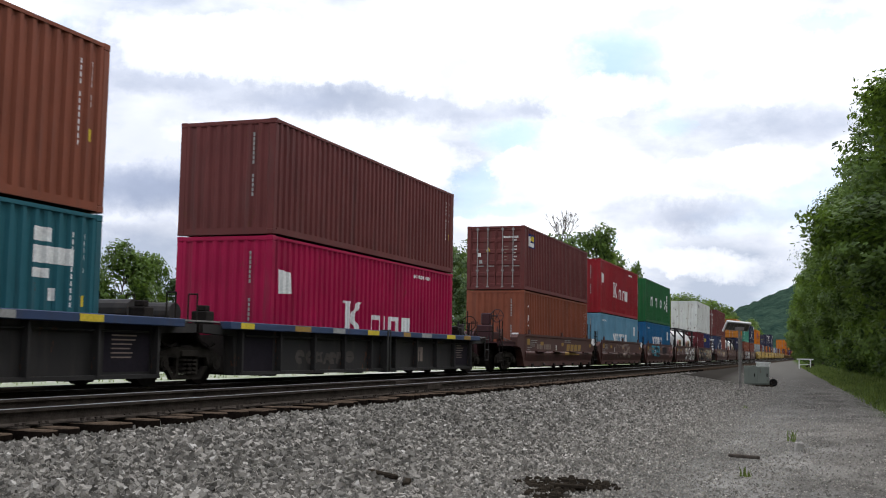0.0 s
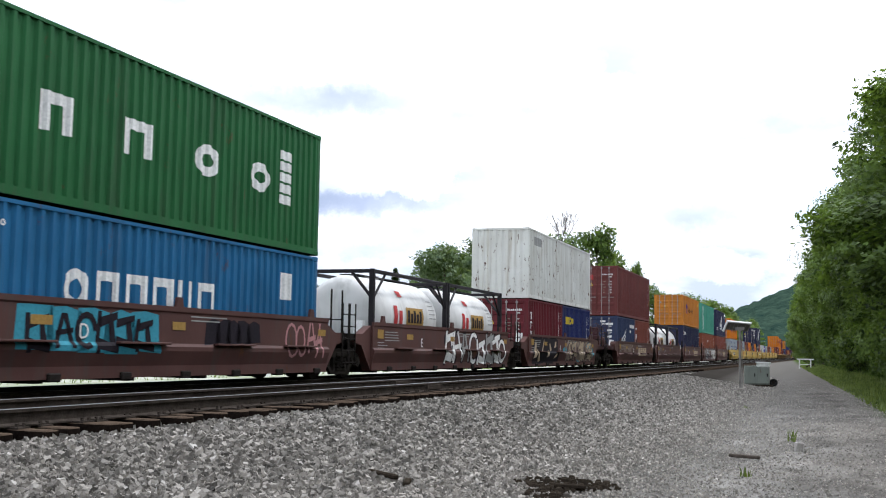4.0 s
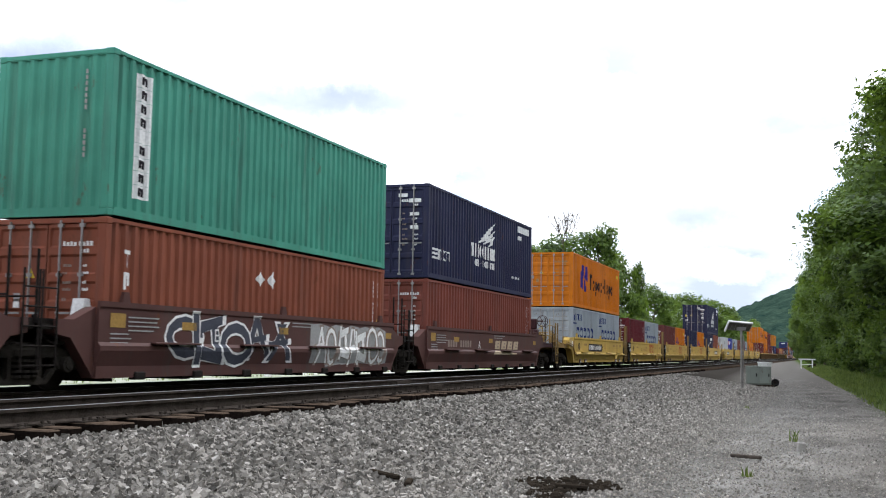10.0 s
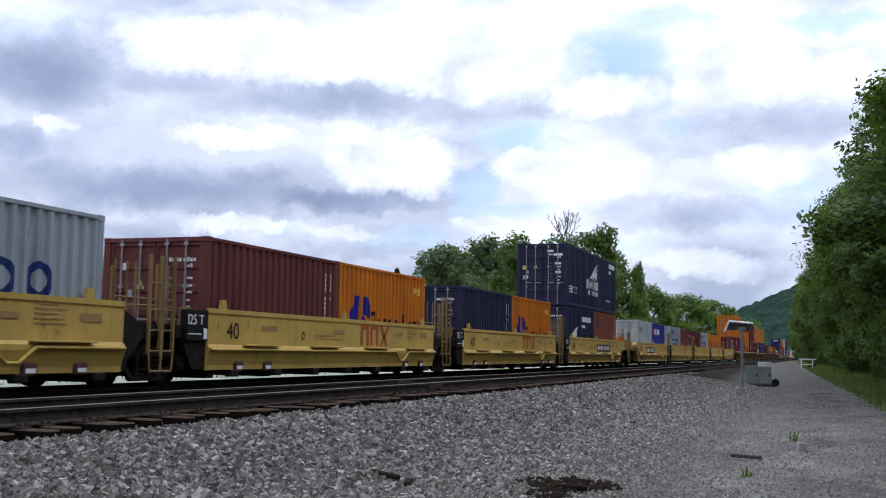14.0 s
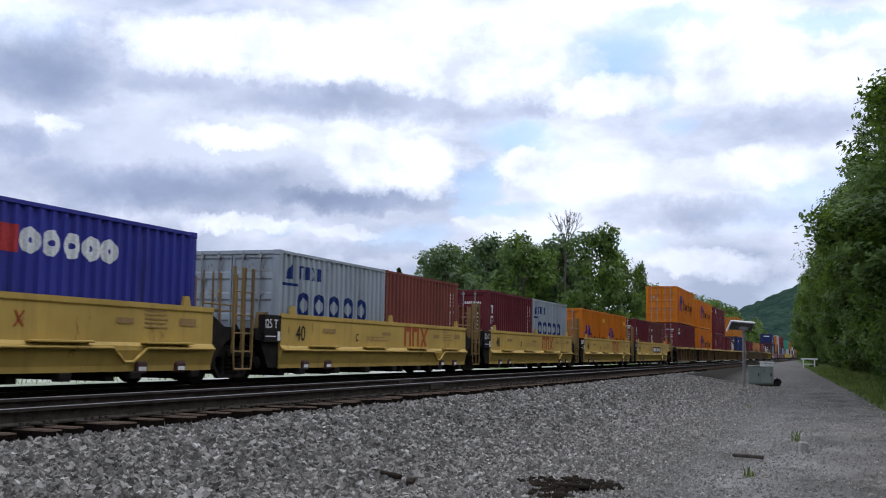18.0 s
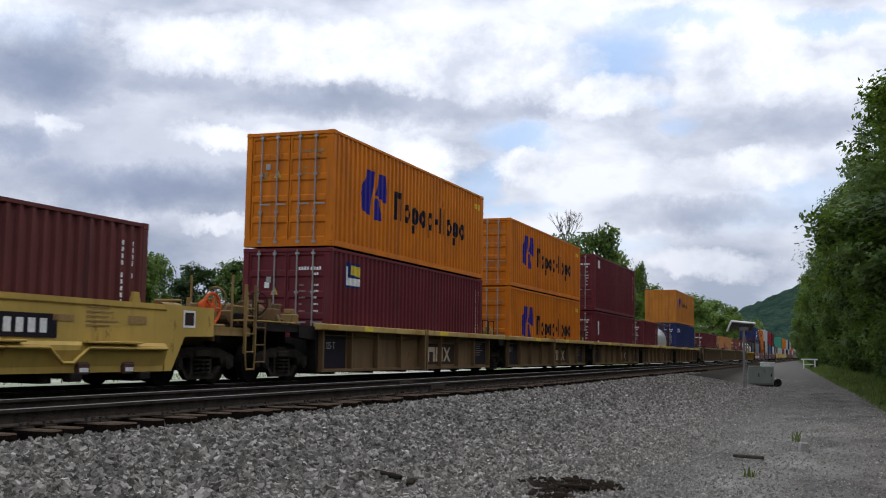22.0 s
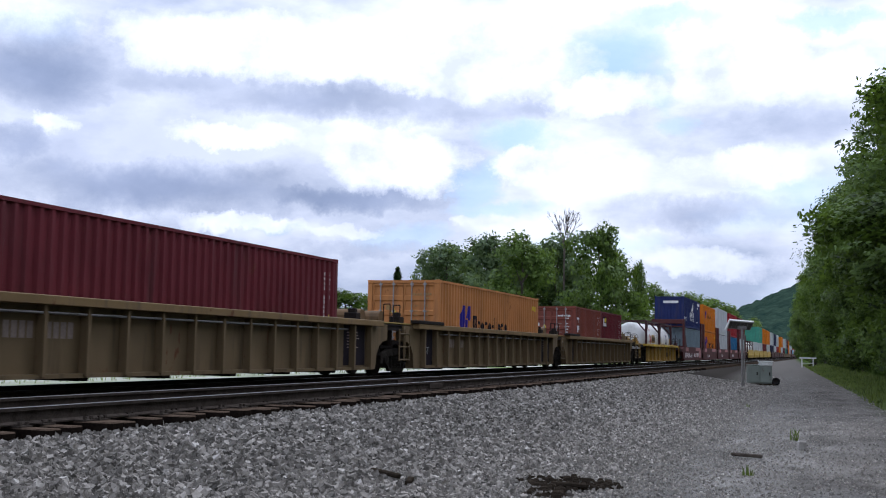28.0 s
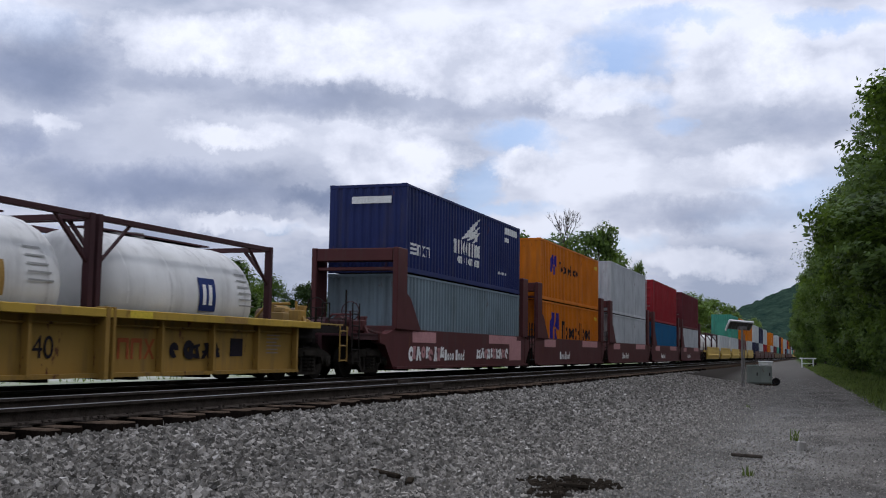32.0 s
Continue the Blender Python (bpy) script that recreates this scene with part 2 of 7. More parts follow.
INK = {"white": ink("white", (0.72, 0.72, 0.70)), "black": ink("black", (0.018, 0.015, 0.02)), "blue": ink("blue", (0.03, 0.025, 0.22)),
       "navy": ink("navy", (0.02, 0.035, 0.13)), "red": ink("red", (0.40, 0.05, 0.05)), "brick": ink("brick", (0.33, 0.085, 0.03)),
       "yellow": ink("yellow", (0.62, 0.47, 0.05)), "grey": ink("grey", (0.30, 0.30, 0.29)), "gold": ink("gold", (0.32, 0.20, 0.06)),
       "teal": ink("teal", (0.05, 0.25, 0.33)), "cream": ink("cream", (0.45, 0.36, 0.25)), "pink": ink("pink", (0.42, 0.22, 0.22)),
       "orange": ink("orange", (0.55, 0.10, 0.025)), "dusk": ink("dusk", (0.035, 0.024, 0.02)), "dim": ink("dim", (0.24, 0.19, 0.16)), "slate": ink("slate", (0.066, 0.07, 0.088)), "tan": ink("tan", (0.30, 0.19, 0.08)), "green": ink("green", (0.1, 0.25, 0.1)),
       "faint": ink("faint", (0.085, 0.074, 0.066))}


# ---------------------------------------------------------------- building helpers
def part(name, data, mat, parent=None, label="", at=(0, 0, 0), turn=(0, 0, 0)):
    """One mesh object, from a bmesh or a shared mesh, under a thing or a part."""
    if isinstance(data, bmesh.types.BMesh):
        me = bpy.data.meshes.new(name)
        data.to_mesh(me)
        data.free()
    else:
        me = data
    ob = new(name, me)
    if not me.materials:
        me.materials.append(mat)
    elif me.materials[0] != mat:
        ob.material_slots[0].link = "OBJECT"
        ob.material_slots[0].material = mat
    ob.parent = parent
    ob.matrix_basis = pose(*at, *turn)
    if label:
        tagged(ob, label)
    return ob


def empty(name, m, label, category, group=""):
    ob = new(name)
    ob.empty_display_size = 0.3
    ob.matrix_basis = m
    return tagged(ob, label, category, group)


def slab(bm, x0, x1, y0, y1, z0, z1, bevel=0.0):
    r = bmesh.ops.create_cube(bm, size=1.0)
    for v in r["verts"]:
        v.co = Vector((x0 + (v.co.x + 0.5) * (x1 - x0), y0 + (v.co.y + 0.5) * (y1 - y0), z0 + (v.co.z + 0.5) * (z1 - z0)))
    if bevel:
        edges = list({e for v in r["verts"] for e in v.link_edges})
        bmesh.ops.bevel(bm, geom=edges, offset=bevel, segments=1, affect="EDGES")
    return bm


def boxes(*rows, bevel=0.0):
    bm = bmesh.new()
    for r in rows:
        slab(bm, *r, bevel=bevel)
    return bm


def rod(bm, a, b, r, sides=8, r2=None):
    a, b = Vector(a), Vector(b)
    d = b - a
    m = Matrix.Translation((a + b) / 2) @ d.to_track_quat("Z", "Y").to_matrix().to_4x4()
    bmesh.ops.create_cone(bm, cap_ends=True, segments=sides, radius1=r, radius2=r if r2 is None else r2, depth=d.length, matrix=m)
    return bm


def rods(pairs, r, sides=8):
    bm = bmesh.new()
    for a, b in pairs:
        rod(bm, a, b, r, sides)
    return bm


def prism(points, x0, x1):
    """A flat outline in (y, z), given thickness from x0 to x1."""
    bm = bmesh.new()
    a = [bm.verts.new((x0, y, z)) for y, z in points]
    b = [bm.verts.new((x1, y, z)) for y, z in points]
    n = len(points)
    bm.faces.new(a)
    bm.faces.new(b[::-1])
    for i in range(n):
        bm.faces.new((a[i], b[i], b[(i + 1) % n], a[(i + 1) % n]))
    bmesh.ops.recalc_face_normals(bm, faces=bm.faces)
    return bm


SHARED = {}


def shared(key, make):
    if key not in SHARED:
        bm = make()
        me = bpy.data.meshes.new(key.split("|")[0])
        bm.to_mesh(me)
        bm.free()
        SHARED[key] = me
    return SHARED[key]


# ---------------------------------------------------------------- containers
PITCH_RIB, OUT, INN = 0.278, 1.208, 1.164


def wave(y):
    """How far the corrugated side stands out at y along it."""
    f = (y / PITCH_RIB) % 1.0
    if f < 0.28:
        return OUT
    if f < 0.46:
        return OUT + (INN - OUT) * (f - 0.28) / 0.18
    if f < 0.82:
        return INN
    return INN + (OUT - INN) * (f - 0.82) / 0.18


def breaks(y0, y1):
    cuts = [y0]
    k = int(y0 / PITCH_RIB) - 1
    while k * PITCH_RIB < y1:
        for f in (0, 0.28, 0.46, 0.82):
            y = (k + f) * PITCH_RIB
            if y0 + 1e-4 < y < y1 - 1e-4:
                cuts.append(y)
        k += 1
    return cuts + [y1]


def corrugated(y0, y1, z0, z1):
    bm = bmesh.new()
    ys = breaks(y0, y1)
    low = [bm.verts.new((wave(y), y, z0)) for y in ys]
    top = [bm.verts.new((wave(y), y, z1)) for y in ys]
    for i in range(len(ys) - 1):
        bm.faces.new((low[i], low[i + 1], top[i + 1], top[i]))
    return bm


def clip(poly, y, keep_above):
    out = []
    for i, p in enumerate(poly):
        q = poly[(i + 1) % len(poly)]
        a, b = (p[0] >= y) == keep_above or p[0] == y, (q[0] >= y) == keep_above or q[0] == y
        if a:
            out.append(p)
        if a != b and p[0] != q[0]:
            f = (y - p[0]) / (q[0] - p[0])
            out.append((y, p[1] + f * (q[1] - p[1])))
    return out


def painted(polys, flat=None, lift=0.004):
    """Paint on a side: convex outlines in (y, z), which follow the corrugation, or lie flat at x = flat."""
    bm = bmesh.new()
    for poly in polys:
        ys = [p[0] for p in poly]
        cuts = [min(ys), max(ys)] if flat is not None else breaks(min(ys), max(ys))
        for a, b in zip(cuts, cuts[1:]):
            c = clip(clip(poly, a, True), b, False)
            if len(c) < 3:
                continue
            vs = []
            for y, z in c:
                if flat is not None:
                    x = flat
                else:
                    x = wave(a + (b - a) * max(0.001, min(0.999, (y - a) / (b - a))))
                vs.append(bm.verts.new((x + lift, y, z)))
            try:
                f = bm.faces.new(vs)
                f.normal_update()
                if f.normal.x < 0:
                    f.normal_flip()
            except ValueError:
                pass
    bmesh.ops.remove_doubles(bm, verts=bm.verts, dist=0.0005)
    return bm


BENDS = [(0.20, 1.32), (0.40, 1.32), (0.66, 1.39), (0.74, 1.39), (0.80, 1.34), (1.36, 1.34), (1.40, 1.36), (1.50, 1.36)]


def sprayed(polys, lift=0.004):
    """Paint on the bent side of a smooth car: outlines in (y, z), cut at the bends."""
    bm = bmesh.new()
    for poly in polys:
        turned = [(z, y) for y, z in poly]
        for (za, xa), (zb, xb) in zip(BENDS, BENDS[1:]):
            c = clip(clip(turned, za, True), zb, False)
            if len(c) < 3:
                continue
            vs = [bm.verts.new((xa + (xb - xa) * (z - za) / (zb - za) + lift, y, z)) for z, y in c]
            try:
                f = bm.faces.new(vs)
                f.normal_update()
                if f.normal.x < 0:
                    f.normal_flip()
            except ValueError:
                pass
    bmesh.ops.remove_doubles(bm, verts=bm.verts, dist=0.0005)
    return bm


def rect(y0, z0, y1, z1, slant=0.0):
    h = slant * (z1 - z0)
    return [(y0, z0), (y1, z0), (y1 + h, z1), (y0 + h, z1)]


def ring(y0, z0, y1, z1, w, n=20, gap=None):
    cy, cz, ry, rz = (y0 + y1) / 2, (z0 + z1) / 2, (y1 - y0) / 2, (z1 - z0) / 2
    out = []
    for i in range(n):
        a, b = 2 * math.pi * i / n, 2 * math.pi * (i + 1) / n
        if gap and gap[0] <= i < gap[1]:
            continue
        P = lambda t, k: (cy + (ry - k) * math.cos(t), cz + (rz - k) * math.sin(t))
        out.append([P(a, 0), P(b, 0), P(b, w), P(a, w)])
    return out


def marks(y, z, h, pattern, wide=0.62, w=0.17, gap=0.16):
    """A row of plain marks that stand for a name: N frame, I bar, O ring, o small ring, i small bar, g low ring, - dash, B block."""
    out, W, s = [], h * wide, h * w
    for c in pattern:
        if c == " ":
            y += W * 0.6
            continue
        if c == "N":
            out += [rect(y, z, y + s, z + h), rect(y + W - s, z, y + W, z + h), rect(y + s, z + h - s, y + W - s, z + h)]
            y += W
        elif c == "I":
            out.append(rect(y, z, y + s, z + h))
            y += s
        elif c == "L":
            out += [rect(y, z, y + s, z + h), rect(y + s, z, y + W * 0.8, z + s)]
            y += W * 0.8
        elif c == "i":
            out.append(rect(y, z, y + s, z + h * 0.68))
            y += s
        elif c == "O":
            out += ring(y, z, y + W, z + h, s)
            y += W
        elif c == "o":
            out += ring(y, z, y + W * 0.85, z + h * 0.68, s * 0.95)
            y += W * 0.85
        elif c == "g":
            out += ring(y, z, y + W * 0.85, z + h * 0.68, s * 0.95) + [rect(y, z - h * 0.3, y + s, z)]
            y += W * 0.85
        elif c == "d":
            out += ring(y, z, y + W * 0.85, z + h * 0.68, s * 0.95) + [rect(y + W * 0.85 - s, z + h * 0.6, y + W * 0.85, z + h)]
            y += W * 0.85
        elif c == "-":
            out.append(rect(y, z + h * 0.3, y + W * 0.5, z + h * 0.3 + s))
            y += W * 0.5
        elif c == "B":
            out.append(rect(y, z, y + W, z + h))
            y += W
        elif c == "X":
            out += [[(y, z), (y + s, z), (y + W, z + h), (y + W - s, z + h)], [(y + W - s, z), (y + W, z), (y + s, z + h), (y, z + h)]]
            y += W
        elif c == "T":
            out += [rect(y, z + h - s, y + W, z + h), rect(y + W / 2 - s / 2, z, y + W / 2 + s / 2, z + h - s)]
            y += W
        y += h * gap
    return out


def column(y, z, h, n, wide=0.6):
    """A row of marks one above the other, downwards from z."""
    return [rect(y, z - (i + 1) * h * 1.3 + h * 0.3, y + h * wide, z - i * h * 1.3) for i in range(n)]


def word(text, size, mat, parent, at, turn=(90, 0, 90), name="lettering"):
    """Readable characters, each a part of its own, in the built-in font, facing +x."""
    x = 0.0
    for c in text:
        if c == " ":
            x += size * 0.3
            continue
        key = "character|%s|%s" % (c, size)
        if key not in SHARED:
            cu = bpy.data.curves.new("character", "FONT")
            cu.body, cu.size, cu.extrude = c, size, 0.002
            ob = bpy.data.objects.new("character", cu)
            scene.collection.objects.link(ob)
            SHARED[key] = bpy.data.meshes.new_from_object(ob.evaluated_get(bpy.context.evaluated_depsgraph_get()))
            bpy.data.objects.remove(ob)
        me = SHARED[key]
        left, right = min(v.co.x for v in me.vertices), max(v.co.x for v in me.vertices)
        part(name, me, mat, parent, at=(at[0], at[1] + x - left, at[2]), turn=turn)
        x += right - left + size * 0.07


def end_wall(L, H):
    """A corrugated closed end, at y = 0."""
    bm = bmesh.new()
    xs, x = [], -1.06
    while x < 1.06:
        for f in (0, 0.26, 0.5, 0.76):
            xs.append(min(1.06, x + f * 0.265))
        x += 0.265
    xs = sorted(set(round(v, 4) for v in xs)) + [1.06]
    d = [0.045 - (0.036 if i % 4 in (0, 1) else 0.0) for i in range(len(xs))]
    a = [bm.verts.new((x, y, 0.15)) for x, y in zip(xs, d)]
    b = [bm.verts.new((x, y, H - 0.1)) for x, y in zip(xs, d)]
    for i in range(len(xs) - 1):
        if xs[i + 1] - xs[i] > 1e-4:
            bm.faces.new((a[i], a[i + 1], b[i + 1], b[i]))
    slab(bm, -1.06, 1.06, 0.012, 0.09, 0.0, 0.15)
    slab(bm, -1.06, 1.06, 0.012, 0.09, H - 0.11, H - 0.01)
    return bm


def door_leaf(H):
    """A door leaf with pressed cross ribs, hinged at x = 0 and 1.04 wide, in one sheet."""
    n, rows = 5, [(0.16, 0.09), (0.16, 0.03)]
    step = (H - 0.27) / n
    for i in range(n):
        z = 0.16 + i * step
        rows += [(z + 0.06, 0.03), (z + 0.10, 0.062), (z + step - 0.10, 0.062), (z + step - 0.06, 0.03)]
    rows += [(H - 0.11, 0.03), (H - 0.11, 0.09)]
    bm = bmesh.new()
    cols = []
    for x, k in ((0, 0), (0.035, 0), (0.06, 1), (0.98, 1), (1.005, 0), (1.04, 0)):
        cols.append([bm.verts.new((x, y if k else min(y, 0.03) if 0 < r < len(rows) - 1 else y, z)) for r, (z, y) in enumerate(rows)])
    for a, b in zip(cols, cols[1:]):
        for i in range(len(rows) - 1):
            bm.faces.new((a[i], b[i], b[i + 1], a[i + 1]))
    bmesh.ops.recalc_face_normals(bm, faces=bm.faces)
    return bm


def lock_bar(H):
    bm = rods([((0, -0.005, 0.1), (0, -0.005, H - 0.05))], 0.02, 6)
    for z in (0.12, H * 0.3, H * 0.62, H - 0.14):
        slab(bm, -0.05, 0.05, -0.02, 0.025, z - 0.03, z + 0.03)
    slab(bm, -0.02, 0.28, -0.035, -0.012, H * 0.36, H * 0.36 + 0.035)
    return bm


def roof_sheet(L, H):
    bm = bmesh.new()
    ys = breaks(0.15, L - 0.15)
    a = [bm.verts.new((-1.16, y, H - 0.03 + (wave(y) - OUT) * 0.5)) for y in ys]
    b = [bm.verts.new((1.16, y, H - 0.03 + (wave(y) - OUT) * 0.5)) for y in ys]
    for i in range(len(ys) - 1):
        bm.faces.new((b[i], b[i + 1], a[i + 1], a[i]))
    slab(bm, -1.16, 1.16, 0.0, 0.16, H - 0.09, H - 0.02)
    slab(bm, -1.16, 1.16, L - 0.16, L, H - 0.09, H - 0.02)
    return bm


def casting():
    return boxes((-0.083, 0.083, 0, 0.178, 0, 0.118), bevel=0.012)


def far_frame(L, H):
    bm = bmesh.new()
    for sx in (-1.139, 1.139):
        for y in (0.08, L - 0.08):
            slab(bm, sx - 0.08, sx + 0.08, y - 0.08, y + 0.08, 0, H)
        for z in (0.08, H - 0.04):
            slab(bm, sx - 0.01, sx + 0.079, 0.1, L - 0.1, z - 0.07, z + 0.035)
    return bm


def far_container(L, H, mat, label, group="containers on the train"):
    """The same, in fewer pieces, for the rear of the train."""
    root = empty("shipping_container", Matrix.Identity(4), label, "container", group)
    k = "%.2f|%.2f" % (L, H)
    side = shared("side_panel|" + k, lambda: corrugated(0.15, L - 0.15, 0.15, H - 0.06))
    wall = shared("end_wall|" + k, lambda: end_wall(L, H))
    for y, t in ((0, 0), (L, 180)):
        part("side_panel", side, mat, root, at=(0, y, 0), turn=(0, 0, t))
        part("end_wall", wall, mat, root, at=(0, y, 0), turn=(0, 0, t))
    part("roof", shared("roof|" + k, lambda: roof_sheet(L, H)), mat, root)
    part("frame", shared("frame|" + k, lambda: far_frame(L, H)), mat, root)
    return root


def container(L, H, mat, label, doors=True, group="containers on the train"):
    """A steel shipping container: base centre of its leading end at the origin, y backwards."""
    root = empty("shipping_container", Matrix.Identity(4), label, "container", group)
    k = "%.2f|%.2f" % (L, H)
    side = shared("side_panel|" + k, lambda: corrugated(0.15, L - 0.15, 0.15, H - 0.06))
    part("side_panel", side, mat, root)
    part("side_panel", side, mat, root, at=(0, L, 0), turn=(0, 0, 180))
    sill = shared("bottom_rail|" + k, lambda: boxes((1.15, 1.219, 0.17, L - 0.17, 0.02, 0.16)))
    head = shared("top_rail|" + k, lambda: boxes((1.155, 1.217, 0.17, L - 0.17, H - 0.075, H - 0.012)))
    post = shared("corner_post|" + k, lambda: boxes((1.06, 1.218, 0.004, 0.16, 0.118, H - 0.118), bevel=0.01))
    cast = shared("corner_casting|", casting)
    for turn, y in (((0, 0, 0), 0), ((0, 0, 180), L)):
        part("bottom_rail", sill, mat, root, at=(0, y, 0), turn=turn)
        part("top_rail", head, mat, root, at=(0, y, 0), turn=turn)
    for sx, y, t in ((1, 0, 0), (-1, L, 180)):
        part("corner_post", post, mat, root, at=(0, y, 0), turn=(0, 0, t))
    post2 = shared("corner_post|b" + k, lambda: boxes((-1.218, -1.06, 0.004, 0.16, 0.118, H - 0.118), bevel=0.01))
    for y, t in ((0, 0), (L, 180)):
        part("corner_post", post2, mat, root, at=(0, y, 0), turn=(0, 0, t))
    for sx in (-1, 1):
        for y in (-0.003, L - 0.175):
            for z in (0, H - 0.117):
                part("corner_casting", cast, mat, root, at=(sx * 1.139, y, z))
    part("roof", shared("roof|" + k, lambda: roof_sheet(L, H)), mat, root)
    part("floor", shared("floor|" + k, lambda: boxes((-1.15, 1.15, 0.1, L - 0.1, 0.06, 0.15))), STEEL, root)
    wall = shared("end_wall|" + k, lambda: end_wall(L, H))
    leaf, bar = shared("door|%.2f" % H, lambda: door_leaf(H)), shared("lock_rod|%.2f" % H, lambda: lock_bar(H))
    if doors:
        part("end_wall", wall, mat, root, at=(0, L, 0), turn=(0, 0, 180))
        part("door_header", shared("door_header|%.2f" % H, lambda: boxes((-1.06, 1.06, 0.006, 0.09, H - 0.1, H - 0.01))), mat, root)
        part("door_sill", shared("door_sill|", lambda: boxes((-1.06, 1.06, 0.006, 0.09, 0.01, 0.155))), mat, root)
        for x in (-1.05, 0.01):
            d = part("door", leaf, mat, root, at=(x, 0, 0))
            for xx in (0.28, 0.72):
                part("lock_rod", bar, ROD, d, at=(xx, 0, 0))
    else:
        part("end_wall", wall, mat, root)
        part("end_wall", wall, mat, root, at=(0, L, 0), turn=(0, 0, 180))
    return root


def tank_container(label, mat, frame_mat, marks_kind="", group="containers on the train"):
    """A 20 ft tank in its frame."""
    L, H = 6.058, 2.591
    root = empty("tank_container", Matrix.Identity(4), label, "tank container", group)

    def shell():
        bm = bmesh.new()
        prof = [(0.25, 0.35), (0.30, 0.65), (0.42, 0.90), (0.62, 1.06), (0.85, 1.12), (L - 0.85, 1.12), (L - 0.62, 1.06), (L - 0.42, 0.90), (L - 0.30, 0.65), (L - 0.25, 0.35)]
        n, rows = 32, []
        for y, r in prof:
            rows.append([bm.verts.new((r * math.cos(2 * math.pi * i / n), y, 1.36 + r * math.sin(2 * math.pi * i / n))) for i in range(n)])
        for a, b in zip(rows, rows[1:]):
            for i in range(n):
                bm.faces.new((a[i], b[i], b[(i + 1) % n], a[(i + 1) % n]))
        bm.faces.new(rows[0])
        bm.faces.new(rows[-1][::-1])
        bmesh.ops.recalc_face_normals(bm, faces=bm.faces)
        for f in bm.faces:
            f.smooth = True
        return bm

    tank = part("tank", shared("tank|", shell), mat, root)

    def hoop():
        bm = bmesh.new()
        n, r = 32, 1.125
        a, b = [[bm.verts.new((r * math.cos(2 * math.pi * i / n), y, 1.36 + r * math.sin(2 * math.pi * i / n))) for i in range(n)] for y in (0.0, 0.06)]
        for i in range(n):
            bm.faces.new((a[i], a[(i + 1) % n], b[(i + 1) % n], b[i]))
        return bm

    for y in (1.0, 2.35, 3.7, 5.05):
        part("cladding_band", shared("cladding_band|", hoop), mat, tank).location = (0, y, 0)
    part("manhole", shared("manhole|", lambda: rods([((0, 2.6, 2.42), (0, 2.6, 2.56)), ((0, 1.9, 2.42), (0, 1.9, 2.5))], 0.25, 14)), ROD, tank)
    part("walkway", shared("walkway|", lambda: boxes((-0.25, 0.25, 1.0, 5.0, 2.5, 2.53))), frame_mat, root)
    post = shared("frame_post|", lambda: boxes((-0.07, 0.07, 0, 0.14, 0, H), bevel=0.012))
    rail = shared("frame_rail|", lambda: boxes((-0.05, 0.05, 0.14, L - 0.14, -0.05, 0.05), bevel=0.01))
    cross = shared("frame_beam|", lambda: boxes((-1.08, 1.08, 0.02, 0.12, -0.05, 0.05), bevel=0.01))
    low = shared("frame_brace|low", lambda: rods([((1.1, 0.08, 0.75), (0.55, 0.08, 0.1))], 0.045, 6))
    high = shared("frame_brace|high", lambda: rods([((1.1, 0.08, 1.85), (0.55, 0.08, 2.5))], 0.045, 6))
    top = shared("side_brace|", lambda: rods([((1.15, 0.1, 1.75), (1.15, 1.0, 2.53))], 0.035, 6))
    for sx in (-1.149, 1.149):
        for y in (0, L - 0.14):
            part("frame_post", post, frame_mat, root, at=(sx, y, 0))
        for z in (0.08, H - 0.06):
            part("frame_rail", rail, frame_mat, root, at=(sx, 0, z))
    for y in (0, L - 0.14):
        for z in (0.08, H - 0.06):
            part("frame_beam", cross, frame_mat, root, at=(0, y, z))
        for me in (low, high):
            part("frame_brace", me, frame_mat, root, at=(0, y, 0))
            part("frame_brace", me, frame_mat, root, at=(0, y + 0.16, 0), turn=(0, 0, 180))
    for t, y in ((0, 0), (180, L)):
        part("side_brace", top, frame_mat, root, at=(0, y, 0), turn=(0, 0, t))
    back = shared("side_brace|back", lambda: rods([((-1.15, 0.1, 1.75), (-1.15, 1.0, 2.53))], 0.035, 6))
    for t, y in ((0, 0), (180, L)):
        part("side_brace", back, frame_mat, root, at=(0, y, 0), turn=(0, 0, t))

    # a small ladder and plates on the cladding
    def on_shell(polys, r=1.135):
        bm = bmesh.new()
        for poly in polys:
            for k in range(4):
                z0, z1 = min(p[1] for p in poly), max(p[1] for p in poly)
                y0, y1 = min(p[0] for p in poly), max(p[0] for p in poly)
                za, zb = z0 + (z1 - z0) * k / 4, z0 + (z1 - z0) * (k + 1) / 4
                X = lambda z: math.sqrt(max(0.01, r ** 2 - (z - 1.36) ** 2))
                bm.faces.new([bm.verts.new((X(z), y, z)) for y, z in ((y0, za), (y1, za), (y1, zb), (y0, zb))])
        return bm

    if marks_kind == "s":
        part("name_panel", on_shell([rect(2.7, 1.12, 4.1, 1.66)]), INK["gold"], tank)
        for i in range(5):
            part("name_mark", on_shell([rect(2.8 + i * 0.24, 1.22, 2.98 + i * 0.24, 1.22 + (0.36 if i % 2 == 0 else 0.27))], 1.14), INK["black"], tank)
        for r in (rect(1.75, 1.12, 2.02, 1.68), rect(2.15, 1.05, 2.4, 1.55), rect(2.35, 1.95, 2.7, 2.12)):
            part("emblem", on_shell([r]), INK["red"], tank)
        for i in range(5):
            part("data_line", on_shell([rect(4.6, 1.9 - i * 0.13, 5.0 + 0.05 * i, 1.93 - i * 0.13)]), INK["grey"], tank)
